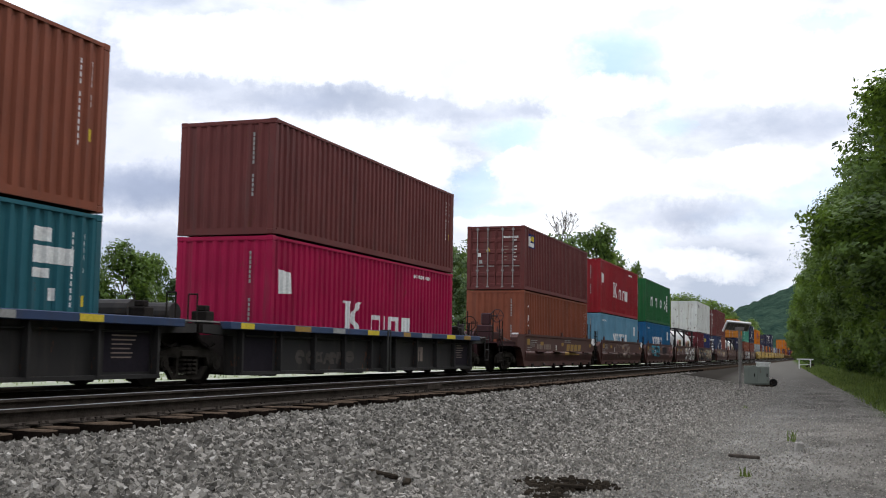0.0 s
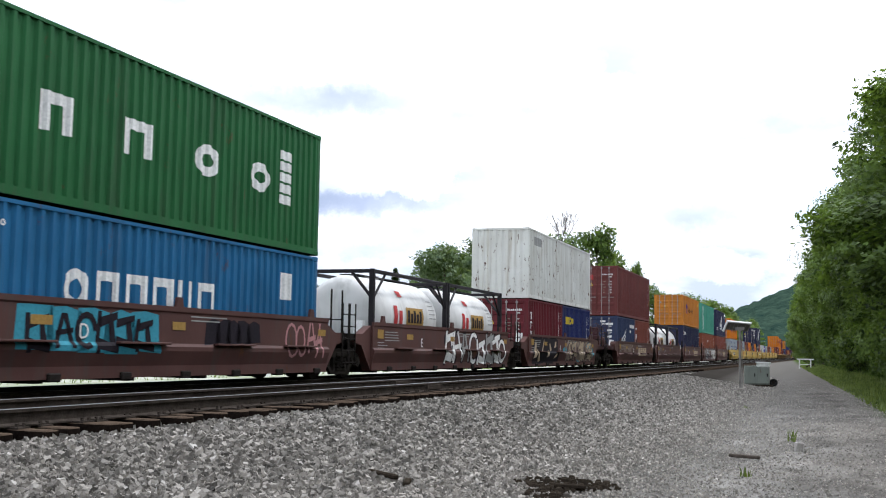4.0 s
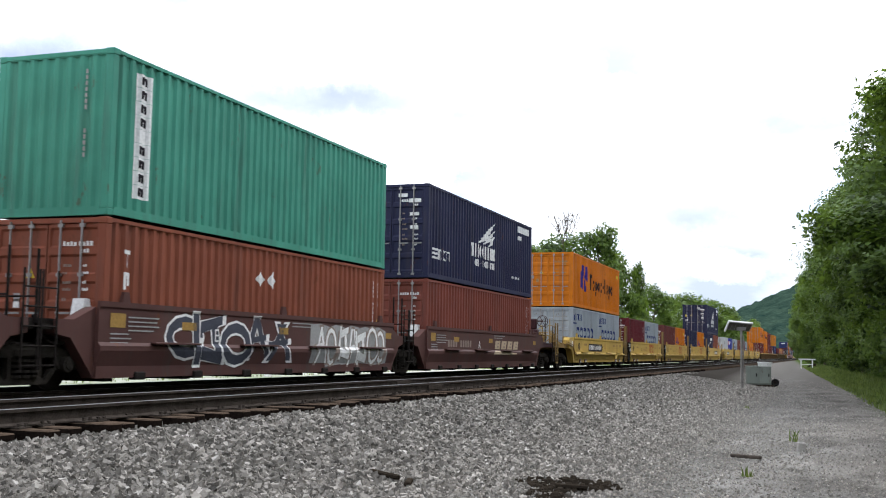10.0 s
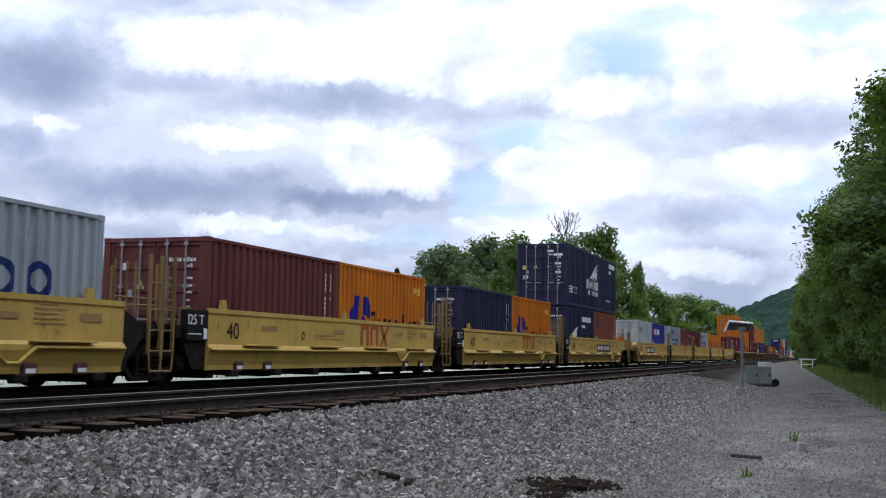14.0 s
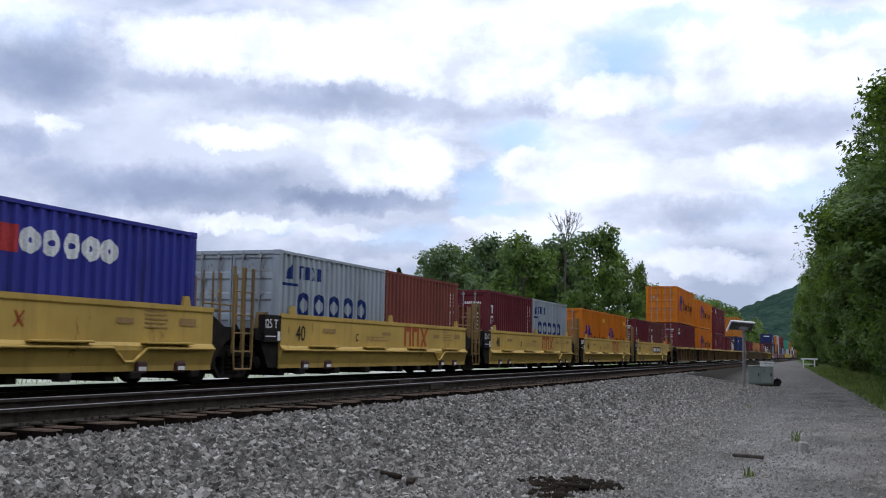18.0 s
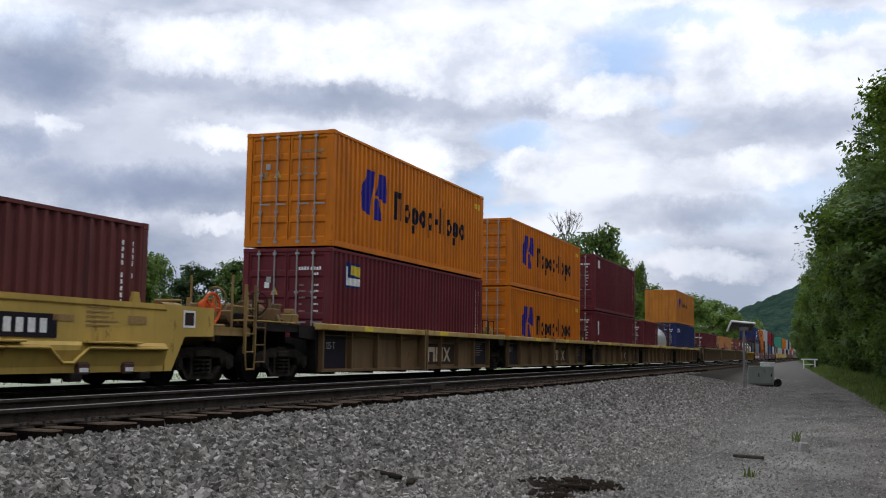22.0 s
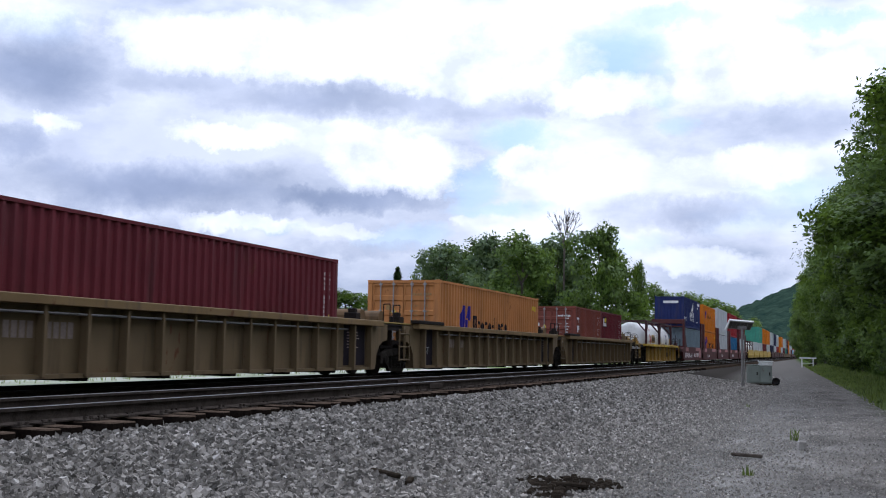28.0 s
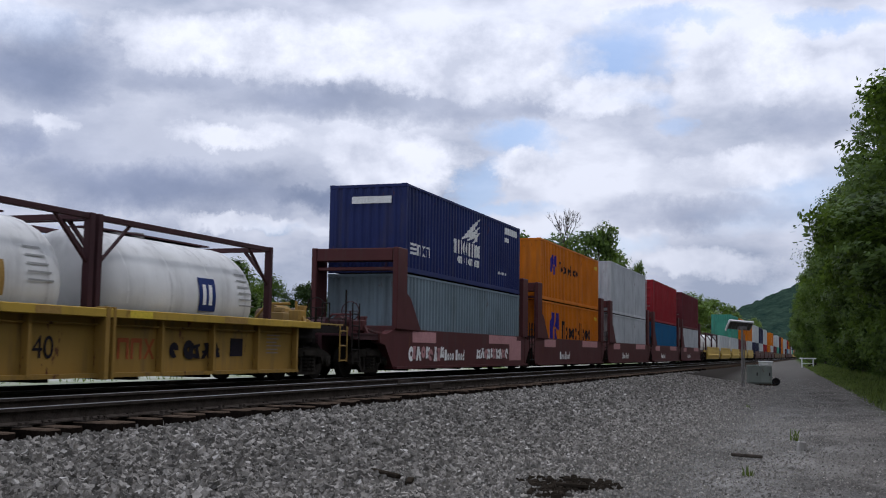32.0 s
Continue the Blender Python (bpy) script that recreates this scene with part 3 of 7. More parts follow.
    if marks_kind == "b":
        part("emblem", on_shell([rect(3.3, 1.1, 3.9, 1.75)]), INK["navy"], tank)
        for y in (3.42, 3.64):
            part("emblem_bar", on_shell([rect(y, 1.22, y + 0.12, 1.62)], 1.14), INK["white"], tank)
        for i in range(6):
            part("data_line", on_shell([rect(4.8, 1.9 - i * 0.13, 5.2 + 0.04 * i, 1.93 - i * 0.13)]), INK["grey"], tank)
    return root


# ---------------------------------------------------------------- well cars
def side_frame():
    """Cast side of a truck, two wheels 1.8 m apart, centred at y = 0: chords, columns with windows, bearing boxes, springs."""
    bm = prism([(-1.18, 0.34), (-0.74, 0.36), (-0.66, 0.54), (0.66, 0.54), (0.74, 0.36), (1.18, 0.34), (1.20, 0.56), (0.98, 0.64), (0.58, 0.74), (-0.58, 0.74), (-0.98, 0.64), (-1.20, 0.56)], 0.97, 1.09)

    def beam(points, x0=0.985, x1=1.075):
        extra = prism(points, x0, x1)
        me = bpy.data.meshes.new("beam")
        extra.to_mesh(me)
        extra.free()
        bm.from_mesh(me)
        bpy.data.meshes.remove(me)

    beam([(-0.46, 0.12), (0.46, 0.12), (0.42, 0.22), (-0.42, 0.22)])
    for k in (-1, 1):
        beam([(k * 0.74, 0.37), (k * 0.62, 0.37), (k * 0.40, 0.14), (k * 0.50, 0.12)][::k])
        beam([(k * 0.38, 0.22), (k * 0.30, 0.22), (k * 0.30, 0.54), (k * 0.38, 0.54)][::k])
    for y in (-0.9, 0.9):
        rod(bm, (1.04, y, 0.43), (1.17, y, 0.43), 0.13, 12)
        rod(bm, (1.17, y, 0.43), (1.19, y, 0.43), 0.085, 6)
    for y in (-0.19, 0.0, 0.19):
        for i in range(4):
            rod(bm, (1.06, y, 0.23 + i * 0.08), (1.06, y, 0.27 + i * 0.08), 0.085, 8)
    slab(bm, 1.0, 1.13, -0.28, 0.28, 0.55, 0.68, 0.02)
    return bm


def wheel_mesh():
    bm = bmesh.new()
    rod(bm, (0.685, 0, 0.43), (0.80, 0, 0.43), 0.43, 24)
    rod(bm, (0.66, 0, 0.43), (0.69, 0, 0.43), 0.455, 24)
    rod(bm, (0.79, 0, 0.43), (0.84, 0, 0.43), 0.16, 12)
    return bm


def truck(parent, y, lead=False):
    tr = part("truck", shared("bolster|", lambda: boxes((-1.05, 1.05, -0.22, 0.22, 0.42, 0.78), (-0.35, 0.35, -0.35, 0.35, 0.7, 0.95), bevel=0.03)), STEEL, parent, "black cast steel truck bolster", at=(0, y, 0))
    sf, wh = shared("side_frame|", side_frame), shared("wheel|", wheel_mesh)
    for t in (0, 180):
        part("side_frame", sf, CASTING, tr, turn=(0, 0, t))
        for yy in (-0.9, 0.9):
            part("wheel", wh, STEEL, tr, at=(0, yy, 0), turn=(0, 0, t))
    ax = shared("axle|", lambda: rods([((-0.75, 0, 0.43), (0.75, 0, 0.43))], 0.085, 10))
    for yy in (-0.9, 0.9):
        part("axle", ax, STEEL, tr, at=(0, yy, 0))
    return tr


def grating(y0, y1, w=1.25, z=1.12):
    bm = boxes((-w, w, y0, y1, z - 0.05, z))
    slab(bm, -0.4, 0.4, y0, y1, z - 0.55, z - 0.05)
    for x in (-w, w - 0.06):
        slab(bm, x, x + 0.06, y0, y1, z - 0.14, z + 0.03)
    return bm


def ladder_mesh():
    bm = bmesh.new()
    for y in (0.0, 0.42):
        rod(bm, (0, y, 0.35), (0, y, 1.9), 0.018, 6)
    for i in range(5):
        rod(bm, (0, 0, 0.42 + i * 0.3), (0, 0.42, 0.42 + i * 0.3), 0.014, 6)
    return bm


def step_ladder_mesh():
    bm = bmesh.new()
    for y in (0.0, 0.42):
        rod(bm, (0, y, 0.42), (0, y, 1.3), 0.02, 6)
    for i in range(3):
        rod(bm, (0, 0, 0.45 + i * 0.36), (0, 0.42, 0.45 + i * 0.36), 0.018, 6)
    return bm


def tall_ladder_mesh(high):
    """A ladder whose posts run on up beside the load, with a stirrup below."""
    bm = bmesh.new()
    for y in (0.0, 0.40):
        slab(bm, -0.03, 0.03, y - 0.022, y + 0.022, 0.62, high)
        rod(bm, (0.02, y, 0.62), (0.02, 0.2 + (y - 0.2) * 0.8, 0.30), 0.018, 6)
    rod(bm, (0.02, 0.04, 0.30), (0.02, 0.36, 0.30), 0.02, 6)
    for i in range(3):
        rod(bm, (0, 0, 0.66 + i * 0.37), (0, 0.40, 0.66 + i * 0.37), 0.016, 6)
    rod(bm, (0, 0, high - 0.5), (0, 0.40, high - 0.5), 0.014, 6)
    for y in (-0.35, 0.95):
        rod(bm, (-0.5, y, 1.1), (-0.5, y, high - 0.1), 0.02, 6)
    rod(bm, (-0.5, -0.35, 1.62), (-0.5, 0.95, 1.62), 0.016, 6)
    return bm


def handrail_mesh():
    bm = bmesh.new()
    for x in (-0.5, 0.5):
        rod(bm, (x, 0, 1.1), (x, 0, 2.25), 0.024, 6)
    rod(bm, (-0.5, 0, 1.5), (0.5, 0, 1.5), 0.016, 6)
    return bm


def brake_gear():
    bm = rods([((-0.5, 0, 1.35), (0.2, 0, 1.35))], 0.2, 12)
    slab(bm, 0.3, 0.6, -0.15, 0.15, 1.15, 1.5, 0.03)
    n = 14
    for i in range(n):
        a, b = 2 * math.pi * i / n, 2 * math.pi * (i + 1) / n
        rod(bm, (0.85 + 0.25 * math.cos(a), 0, 1.72 + 0.25 * math.sin(a)), (0.85 + 0.25 * math.cos(b), 0, 1.72 + 0.25 * math.sin(b)), 0.015, 5)
    rod(bm, (0.85, 0, 1.1), (0.85, 0, 1.72), 0.03, 6)
    rod(bm, (0.6, 0, 1.72), (1.1, 0, 1.72), 0.012, 5)
    return bm


def spoked_wheel(x, y, z, r):
    """A hand wheel that faces the side, with hub and five spokes, and its gear case behind."""
    bm = bmesh.new()
    n = 18
    P = lambda i, k: (x + 0.1, y + k * r * math.cos(2 * math.pi * i / n), z + k * r * math.sin(2 * math.pi * i / n))
    for i in range(n):
        rod(bm, P(i, 1), P(i + 1, 1), 0.028, 6)
    for i in range(5):
        rod(bm, P(i * n / 5, 0.1), P(i * n / 5, 1), 0.022, 6)
    rod(bm, (x, y, z), (x + 0.14, y, z), 0.09, 10)
    rod(bm, (x - 0.12, y, z), (x, y, z), 0.17, 12)
    slab(bm, x - 0.1, x - 0.02, y - 0.08, y + 0.08, z - 0.4, z)
    return bm


def hoop_mesh():
    bm = bmesh.new()
    for x in (-0.1, 0.1):
        rod(bm, (x, 0, 0), (x, 0, 0.62), 0.016, 6)
    rod(bm, (-0.1, 0, 0.62), (0.1, 0, 0.62), 0.016, 6)
    return bm


def valve_stand():
    """Reservoir, valve body and bent pipes on a small frame."""
    bm = rods([((0.25, -0.3, 1.45), (0.25, 0.35, 1.45))], 0.17, 12)
    rod(bm, (0.75, -0.05, 1.12), (0.75, -0.05, 1.72), 0.03, 6)
    slab(bm, 0.62, 0.92, -0.2, 0.1, 1.22, 1.5, 0.02)
    slab(bm, 0.66, 0.84, 0.15, 0.32, 1.13, 1.62, 0.02)
    for a, b in (((0.9, 0.0, 1.3), (1.1, 0.3, 1.18)), ((1.1, 0.3, 1.18), (1.1, 0.75, 1.18)), ((0.6, 0.3, 1.62), (1.15, -0.25, 1.14)), ((0.4, -0.4, 1.13), (0.8, 0.4, 1.6)), ((-0.6, 0.1, 1.13), (-0.1, 0.1, 1.66)), ((-0.1, 0.1, 1.66), (0.5, 0.1, 1.66))):
        rod(bm, a, b, 0.03, 6)
    return bm


def tall_gear():
    """Hand brake on a high stand, with its housing."""
    bm = boxes((0.2, 0.75, -0.2, 0.2, 1.12, 1.75), (0.35, 0.7, -0.12, 0.12, 1.75, 2.2), bevel=0.04)
    n = 16
    for i in range(n):
        a, b = 2 * math.pi * i / n, 2 * math.pi * (i + 1) / n
        rod(bm, (0.9 + 0.24 * math.cos(a), 0.2, 2.1 + 0.24 * math.sin(a)), (0.9 + 0.24 * math.cos(b), 0.2, 2.1 + 0.24 * math.sin(b)), 0.018, 5)
    for i in range(3):
        a = math.pi * i / 3
        rod(bm, (0.9 - 0.24 * math.cos(a), 0.2, 2.1 - 0.24 * math.sin(a)), (0.9 + 0.24 * math.cos(a), 0.2, 2.1 + 0.24 * math.sin(a)), 0.013, 5)
    rod(bm, (0.6, 0, 2.1), (0.9, 0.2, 2.1), 0.03, 6)
    rod(bm, (-0.7, 0, 1.3), (0.1, 0, 1.3), 0.2, 12)
    slab(bm, -0.9, -0.6, -0.25, 0.25, 1.12, 1.6, 0.03)
    return bm


def platform_pipe(sgn, far):
    """The air pipe that runs along the platform's edge and steps down to the sill."""
    s = sgn
    pts = [(1.30, s * (1.6 if far else 0.9), 1.2), (1.36, s * 0.75, 1.08), (1.38, s * 0.45, 1.02), (1.385, s * 0.12, 0.72), (1.40, -s * 0.3, 0.63)]
    bm = bmesh.new()
    for a, b in zip(pts, pts[1:]):
        rod(bm, a, b, 0.03, 7)
        rod(bm, (a[0], a[1], a[2] + 0.09), (b[0], b[1], b[2] + 0.09), 0.018, 6)
    return bm


def hose_mesh():
    bm = bmesh.new()
    pts = [(0, 0, 1.2), (0.03, 0.12, 0.95), (0.04, 0.3, 0.8), (0.03, 0.55, 0.74), (0, 0.8, 0.8)]
    for a, b in zip(pts, pts[1:]):
        rod(bm, a, b, 0.028, 6)
    return bm


KINDS = {
    # side paint, chord paint, side from, side to, top, bottom above the rail, wall x
    "maroon": (WELLRED, WELLRED, -0.25, 12.6, 1.48, 0.20, 1.36),
    "yellow": (WELLYELLOW, WELLYELLOW, -0.10, 12.65, 1.50, 0.30, 1.36),
    "tan": (WELLTAN, CHORD, -0.72, 12.62, 1.34, 0.20, 1.36),
    "grey": (WELLGREY, CHORDBLUE, -1.5, 13.8, 1.26, 0.18, 1.36),
    "deep": (WELLDUST, CHORDDUST, -1.85, 13.95, 1.48, 0.20, 1.38),
    "ochre": (OCHRE, CHORDOCHRE, -0.9, 13.2, 1.34, 0.20, 1.36),
    "rose": (SEARED, SEARED, -0.95, 12.8, 1.38, 0.20, 1.38),
}


def smooth_side(a, b, top, bot, x):
    """A smooth pressed side: a wall, a lower sill bent inwards, a rim along the top."""
    prof = [(x - 0.06, top), (x, top), (x, top - 0.09), (x - 0.02, top - 0.12), (x - 0.02, 0.80), (x + 0.03, 0.74), (x + 0.03, 0.66), (x - 0.04, 0.40), (x - 0.04, bot), (x - 0.16, bot), (x - 0.16, 0.7), (x - 0.06, top - 0.1)]
    bm = bmesh.new()
    p = [bm.verts.new((px, a, pz)) for px, pz in prof]
    q = [bm.verts.new((px, b, pz)) for px, pz in prof]
    n = len(prof)
    for i in range(n):
        bm.faces.new((p[i], q[i], q[(i + 1) % n], p[(i + 1) % n]))
    bm.faces.new(p)
    bm.faces.new(q[::-1])
    bmesh.ops.recalc_face_normals(bm, faces=bm.faces)
    return bm


def flat_side(a, b, top, bot, x):
    return boxes((x - 0.13, x - 0.095, a, b, bot, top - 0.06), (x - 0.13, x + 0.02, a, b, bot, bot + 0.07))


def far_truck():
    bm = side_frame()
    for y in (-0.9, 0.9):
        rod(bm, (-0.8, y, 0.43), (0.8, y, 0.43), 0.43, 16)
    return bm


def far_well_car(kind, label, first, last, L=12.192, lead=1.575, tail=1.575):
    """A well unit in fewer pieces, for the rear of the train."""
    side, chord, a, b, top, bot, x = KINDS[kind]
    root = empty("well_car", Matrix.Identity(4), label, "well car", "well cars of the train")
    wall = shared("side_wall|" + kind, lambda: smooth_side(a, b, top, bot, x) if kind in ("maroon", "yellow") else flat_side(a, b, top, bot, x))
    part("side_wall", wall, side, root)
    part("side_wall", wall, side, root, at=(0, a + b, 0), turn=(0, 0, 180))
    part("floor", shared("well_floor|", lambda: boxes((-1.22, 1.22, -0.1, L + 0.1, 0.16, 0.33))), STEEL, root)
    for y, out, far, sgn in ((a, lead, first, -1), (b, tail, last, 1)):
        reach = (out + (a if sgn < 0 else L - b)) + (1.55 if far else -0.08)
        part("end_platform", shared("end_platform|%s|%.2f|%d" % (kind, reach, sgn), lambda: grating(0, reach)), chord, root, at=(0, y, 0), turn=(0, 0, 0 if sgn > 0 else 180))
    bogie = shared("far_truck|", far_truck)
    for y in (-lead, L + tail) if last else (-lead,):
        part("truck", bogie, STEEL, root, at=(0, y, 0))
    return root


def well_car(kind, label, first, last, L=12.192, lead=1.575, tail=1.575):
    """One well unit; the origin lies on the rail level at the leading end of its load. lead, tail: from the load's ends to the trucks."""
    side, chord, a, b, top, bot, x = KINDS[kind]
    root = empty("well_car", Matrix.Identity(4), label, "well car", "well cars of the train")
    k = kind
    if kind in ("maroon", "yellow"):
        wall = shared("side_wall|" + k, lambda: smooth_side(a, b, top, bot, x))
    else:
        wall = shared("side_wall|" + k, lambda: flat_side(a, b, top, bot, x))
    mid = (a + b)
    walls = [part("side_wall", wall, side, root), part("side_wall", wall, side, root, at=(0, mid, 0), turn=(0, 0, 180))]
    if kind in ("tan", "grey", "deep", "ochre"):
        ch = shared("top_chord|" + k, lambda: boxes((x - 0.13, x + 0.12, a - {"tan": 0.2, "ochre": 1.0}.get(kind, 0.6), b + {"tan": 1.55, "ochre": 0.9}.get(kind, 0.6), top - 0.15, top), bevel=0.012))
        part("top_chord", ch, chord, root)
        part("top_chord", ch, chord, root, at=(0, mid, 0), turn=(0, 0, 180))
        step = 1.58 if kind != "deep" else 1.04
        n = int((b - a) / step)
        rib = shared("rib|" + k, lambda: boxes((x - 0.10, x + (0.07 if kind == "deep" else 0.03), -0.04, 0.04, bot + 0.02, top - 0.15), bevel=0.008))
        for w, flip in ((walls[0], 0), (walls[1], 1)):
            for i in range(n + 1):
                part("rib", rib, side, w, at=(0, a + 0.08 + i * (b - a - 0.16) / n, 0))
        post = shared("middle_post|" + k, lambda: boxes((x - 0.10, x + 0.13, -0.06, 0.06, bot - 0.03, top + 0.03), (x - 0.10, x + 0.13, 0.14, 0.22, bot - 0.03, top + 0.03), bevel=0.01))
        if kind != "deep":
            part("middle_post", post, side, walls[0], at=(0, mid / 2, 0))
        else:
            part("side_pipe", shared("side_pipe|" + k, lambda: rods([((x + 0.02, a + 1.5, top - 0.27), (x + 0.02, b - 1.5, top - 0.27))], 0.022, 8)), ROD, walls[0], "thin grey pipe under the rim")
    if kind in ("maroon", "yellow"):
        lug = shared("foot_rail|", lambda: boxes((1.36, 1.475, 0, 1.5, 0.775, 0.815), bevel=0.008))
        for y in (1.2, 4.3, 7.4, 10.3):
            part("foot_rail", lug, side, walls[0], at=(0, y, 0))
        rivet = shared("lower_bracket|", lambda: boxes((1.2, 1.37, 0, 0.30, 0.16, 0.30), bevel=0.02))
        for i in range(7):
            part("lower_bracket", rivet, STEEL, walls[0], at=(0, 0.8 + i * 1.85, 0))
        guide = shared("container_guide|", lambda: prism([(0, 1.45), (0.26, 1.45), (0.20, 1.66), (0.06, 1.66)], 1.28, 1.345))
        for y in (0.35, 6.1, 11.6):
            part("container_guide", guide, chord, root, at=(0, y, top - 1.48))
    if kind == "rose":
        post = shared("bulkhead|", lambda: boxes((-1.2, 1.2, 0.05, 0.55, 1.0, 1.4), bevel=0.02))
        upright = shared("upright|", lambda: boxes((1.18, 1.34, 0.0, 0.75, 1.3, 3.6), bevel=0.02))
        header = shared("header_beam|", lambda: boxes((-1.17, 1.17, 0.0, 0.5, 3.22, 3.58), (-1.17, 1.17, 0.1, 0.3, 2.95, 3.05), bevel=0.02))
        for yy in (-0.85, 12.3):
            bulk = part("bulkhead", post, side, root, "tall rusty rose end bulkhead", at=(0, yy, 0))
            part("header_beam", header, side, bulk)
            part("upright", upright, side, bulk)
            part("upright", upright, side, bulk, at=(-2.52, 0, 0))
        gus = shared("gusset|", lambda: prism([(-0.2, 1.3), (1.1, 1.3), (0.25, 2.2), (-0.2, 2.4)], 1.26, 1.32))
        part("gusset", gus, side, root)
        part("gusset", gus, side, root, at=(0, 12.192, 0), turn=(0, 0, 180))
    cross = shared("cross_beam|", lambda: boxes((-1.24, 1.24, -0.12, 0.12, 0.14, 0.33)))
    for i in range(6):
        part("cross_beam", cross, STEEL, root, at=(0, 0.2 + i * (L - 0.4) / 5, 0))
    # ends: a sloping bracket carries the platform over the truck
    metal = side if kind in ("maroon", "yellow", "rose") else chord
    outline = [(0.0, bot), (0.0, top - 0.1), (-0.55, 1.15), (-1.0, 1.15), (-1.0, 0.92), (-0.62, 0.86)]
    if kind == "grey":
        outline = [(0.0, bot), (0.0, top - 0.08), (-1.3, top - 0.08), (-1.3, 1.02), (-0.14, 0.98), (-0.08, bot)]
    elif kind == "deep":
        outline = [(0.0, bot), (0.0, top - 0.08), (-1.3, top - 0.08), (-1.3, 0.98), (-1.0, 0.94), (-0.75, 0.82), (-0.58, 0.6), (-0.5, bot)]
    elif kind in ("tan", "ochre"):
        outline = [(0.0, bot), (0.0, top - 0.08), (-1.0, top - 0.08), (-1.0, 1.0), (-0.16, 0.95), (-0.1, bot)]
    slope = shared("end_bracket|" + k, lambda: prism(outline, 1.05, x - 0.08))
    if kind == "yellow" and last:
        # the rear end: the side runs on over the truck, cut away below
        tail_end = shared("tail_side|", lambda: prism([(0.0, bot), (0.0, top), (1.62, top), (1.62, 0.95), (0.62, 0.93), (0.22, bot)], x - 0.10, x - 0.02))
        for xx in (0, -2 * x + 0.12):
            part("tail_side", tail_end, side, root, at=(xx, b + 0.001, 0))
        part("white_panel", boxes((x - 0.019, x - 0.012, b + 0.55, b + 0.95, 1.10, 1.42)), INK["white"], root)
        part("panel_bar", boxes((x - 0.012, x - 0.009, b + 0.60, b + 0.90, 1.14, 1.38)), INK["dusk"], root)
        part("brake_wheel", spoked_wheel(0.98, b + 1.95, 1.52, 0.3), INK["orange"], root, "orange-red brake wheel")
    for y, t in ((a, 0), (b, 180)):
        skin = STEEL if kind in ("tan", "ochre") or kind == "yellow" and not (first if t == 0 else last) else side
        wing = slope
        if kind in ("maroon", "yellow") and (first if t == 0 else last):
            wing = shared("end_bracket|coupler" + k, lambda: prism([(0.0, bot), (0.0, top - 0.02), (-0.95, top - 0.04), (-1.12, top - 0.16), (-1.12, 0.98), (-0.62, 0.92), (-0.3, 0.55), (-0.12, bot)], 1.05, x - 0.03))
        part("end_bracket", wing, skin, root, at=(0, y, 0), turn=(0, 0, t))
        part("end_bracket", wing, skin, root, at=(-1.05 - x + (0.08 if wing is slope else 0.03) if t == 0 else 1.05 + x - (0.08 if wing is slope else 0.03), y, 0), turn=(0, 0, t))
    closing = shared("well_bulkhead|", lambda: boxes((-1.2, 1.2, -0.03, 0.03, 0.2, 1.02), (-0.9, -0.8, -0.08, 0.08, 0.2, 1.02), (0.8, 0.9, -0.08, 0.08, 0.2, 1.02)))
    for yy in (-0.13, L + 0.13):
        part("well_bulkhead", closing, STEEL, root, at=(0, yy, 0))
    for y, out, far in ((a, lead, first), (b, tail, last)):
        sgn = -1 if y == a else 1
        reach = (out + (a if sgn < 0 else L - b)) + (1.55 if far else -0.08)
        key = "end_platform|%s|%.2f|%d" % (k, reach, sgn)
        low = kind in ("tan", "grey", "deep", "ochre")
        skin = DIRTYYELLOW if kind == "yellow" else (STEEL if low else (FRAME if kind in ("rose", "maroon") else metal))
        deck = top - 0.09 if low else 1.12
        part("end_platform", shared(key, lambda: grating(0, reach, z=deck)), skin if far else STEEL, root, at=(0, y, 0), turn=(0, 0, 0 if sgn > 0 else 180))
        lad = shared("ladder|tall%d" % far, lambda: tall_ladder_mesh(2.05 if far else 2.38)) if kind == "yellow" else (shared("ladder|low", step_ladder_mesh) if low else shared("ladder|", ladder_mesh))
        if far or kind not in ("tan", "grey"):
            part("ladder", lad, side if low else (DIRTYYELLOW if kind == "yellow" else STEEL), root, at=(1.3, y + sgn * (reach - 0.1) - 0.2, 0))
        if low:
            part("reservoir", shared("reservoir|", lambda: rods([((-0.75, 0, 0.24), (0.25, 0, 0.24)), ((-0.79, 0, 0.24), (-0.75, 0, 0.24)), ((0.25, 0, 0.24), (0.29, 0, 0.24))], 0.22, 14)), WELLGREY if kind == "grey" else WELLTAN, root, "grey air reservoir", at=(0, y + sgn * (reach - 0.62), deck))
            part("walkway", shared("end_walkway|", lambda: boxes((0.72, 1.22, -0.95, 0.95, 0.06, 0.09), (0.76, 0.8, -0.8, -0.7, 0.0, 0.06), (1.1, 1.14, 0.7, 0.8, 0.0, 0.06))), ROD if kind == "grey" else CHORD, root, "open grating walkway", at=(0, y + sgn * (reach - 0.9), deck))
            part("valve_box", shared("valve_box|", lambda: boxes((0.5, 0.85, -0.16, 0.16, 0, 0.3), (0.58, 0.78, -0.1, 0.1, 0.3, 0.42), bevel=0.02)), DIRTYYELLOW if kind in ("tan", "ochre") else STEEL, root, at=(0, y + sgn * 0.35, deck))
            part("grab_hoop", shared("grab_hoop|", hoop_mesh), STEEL, root, at=(0.9, y + sgn * (reach - 0.3), top - 0.1))
            part("grab_hoop", shared("grab_hoop|", hoop_mesh), STEEL, root, at=(-0.7, y + sgn * (reach - 0.5), top - 0.1))
        else:
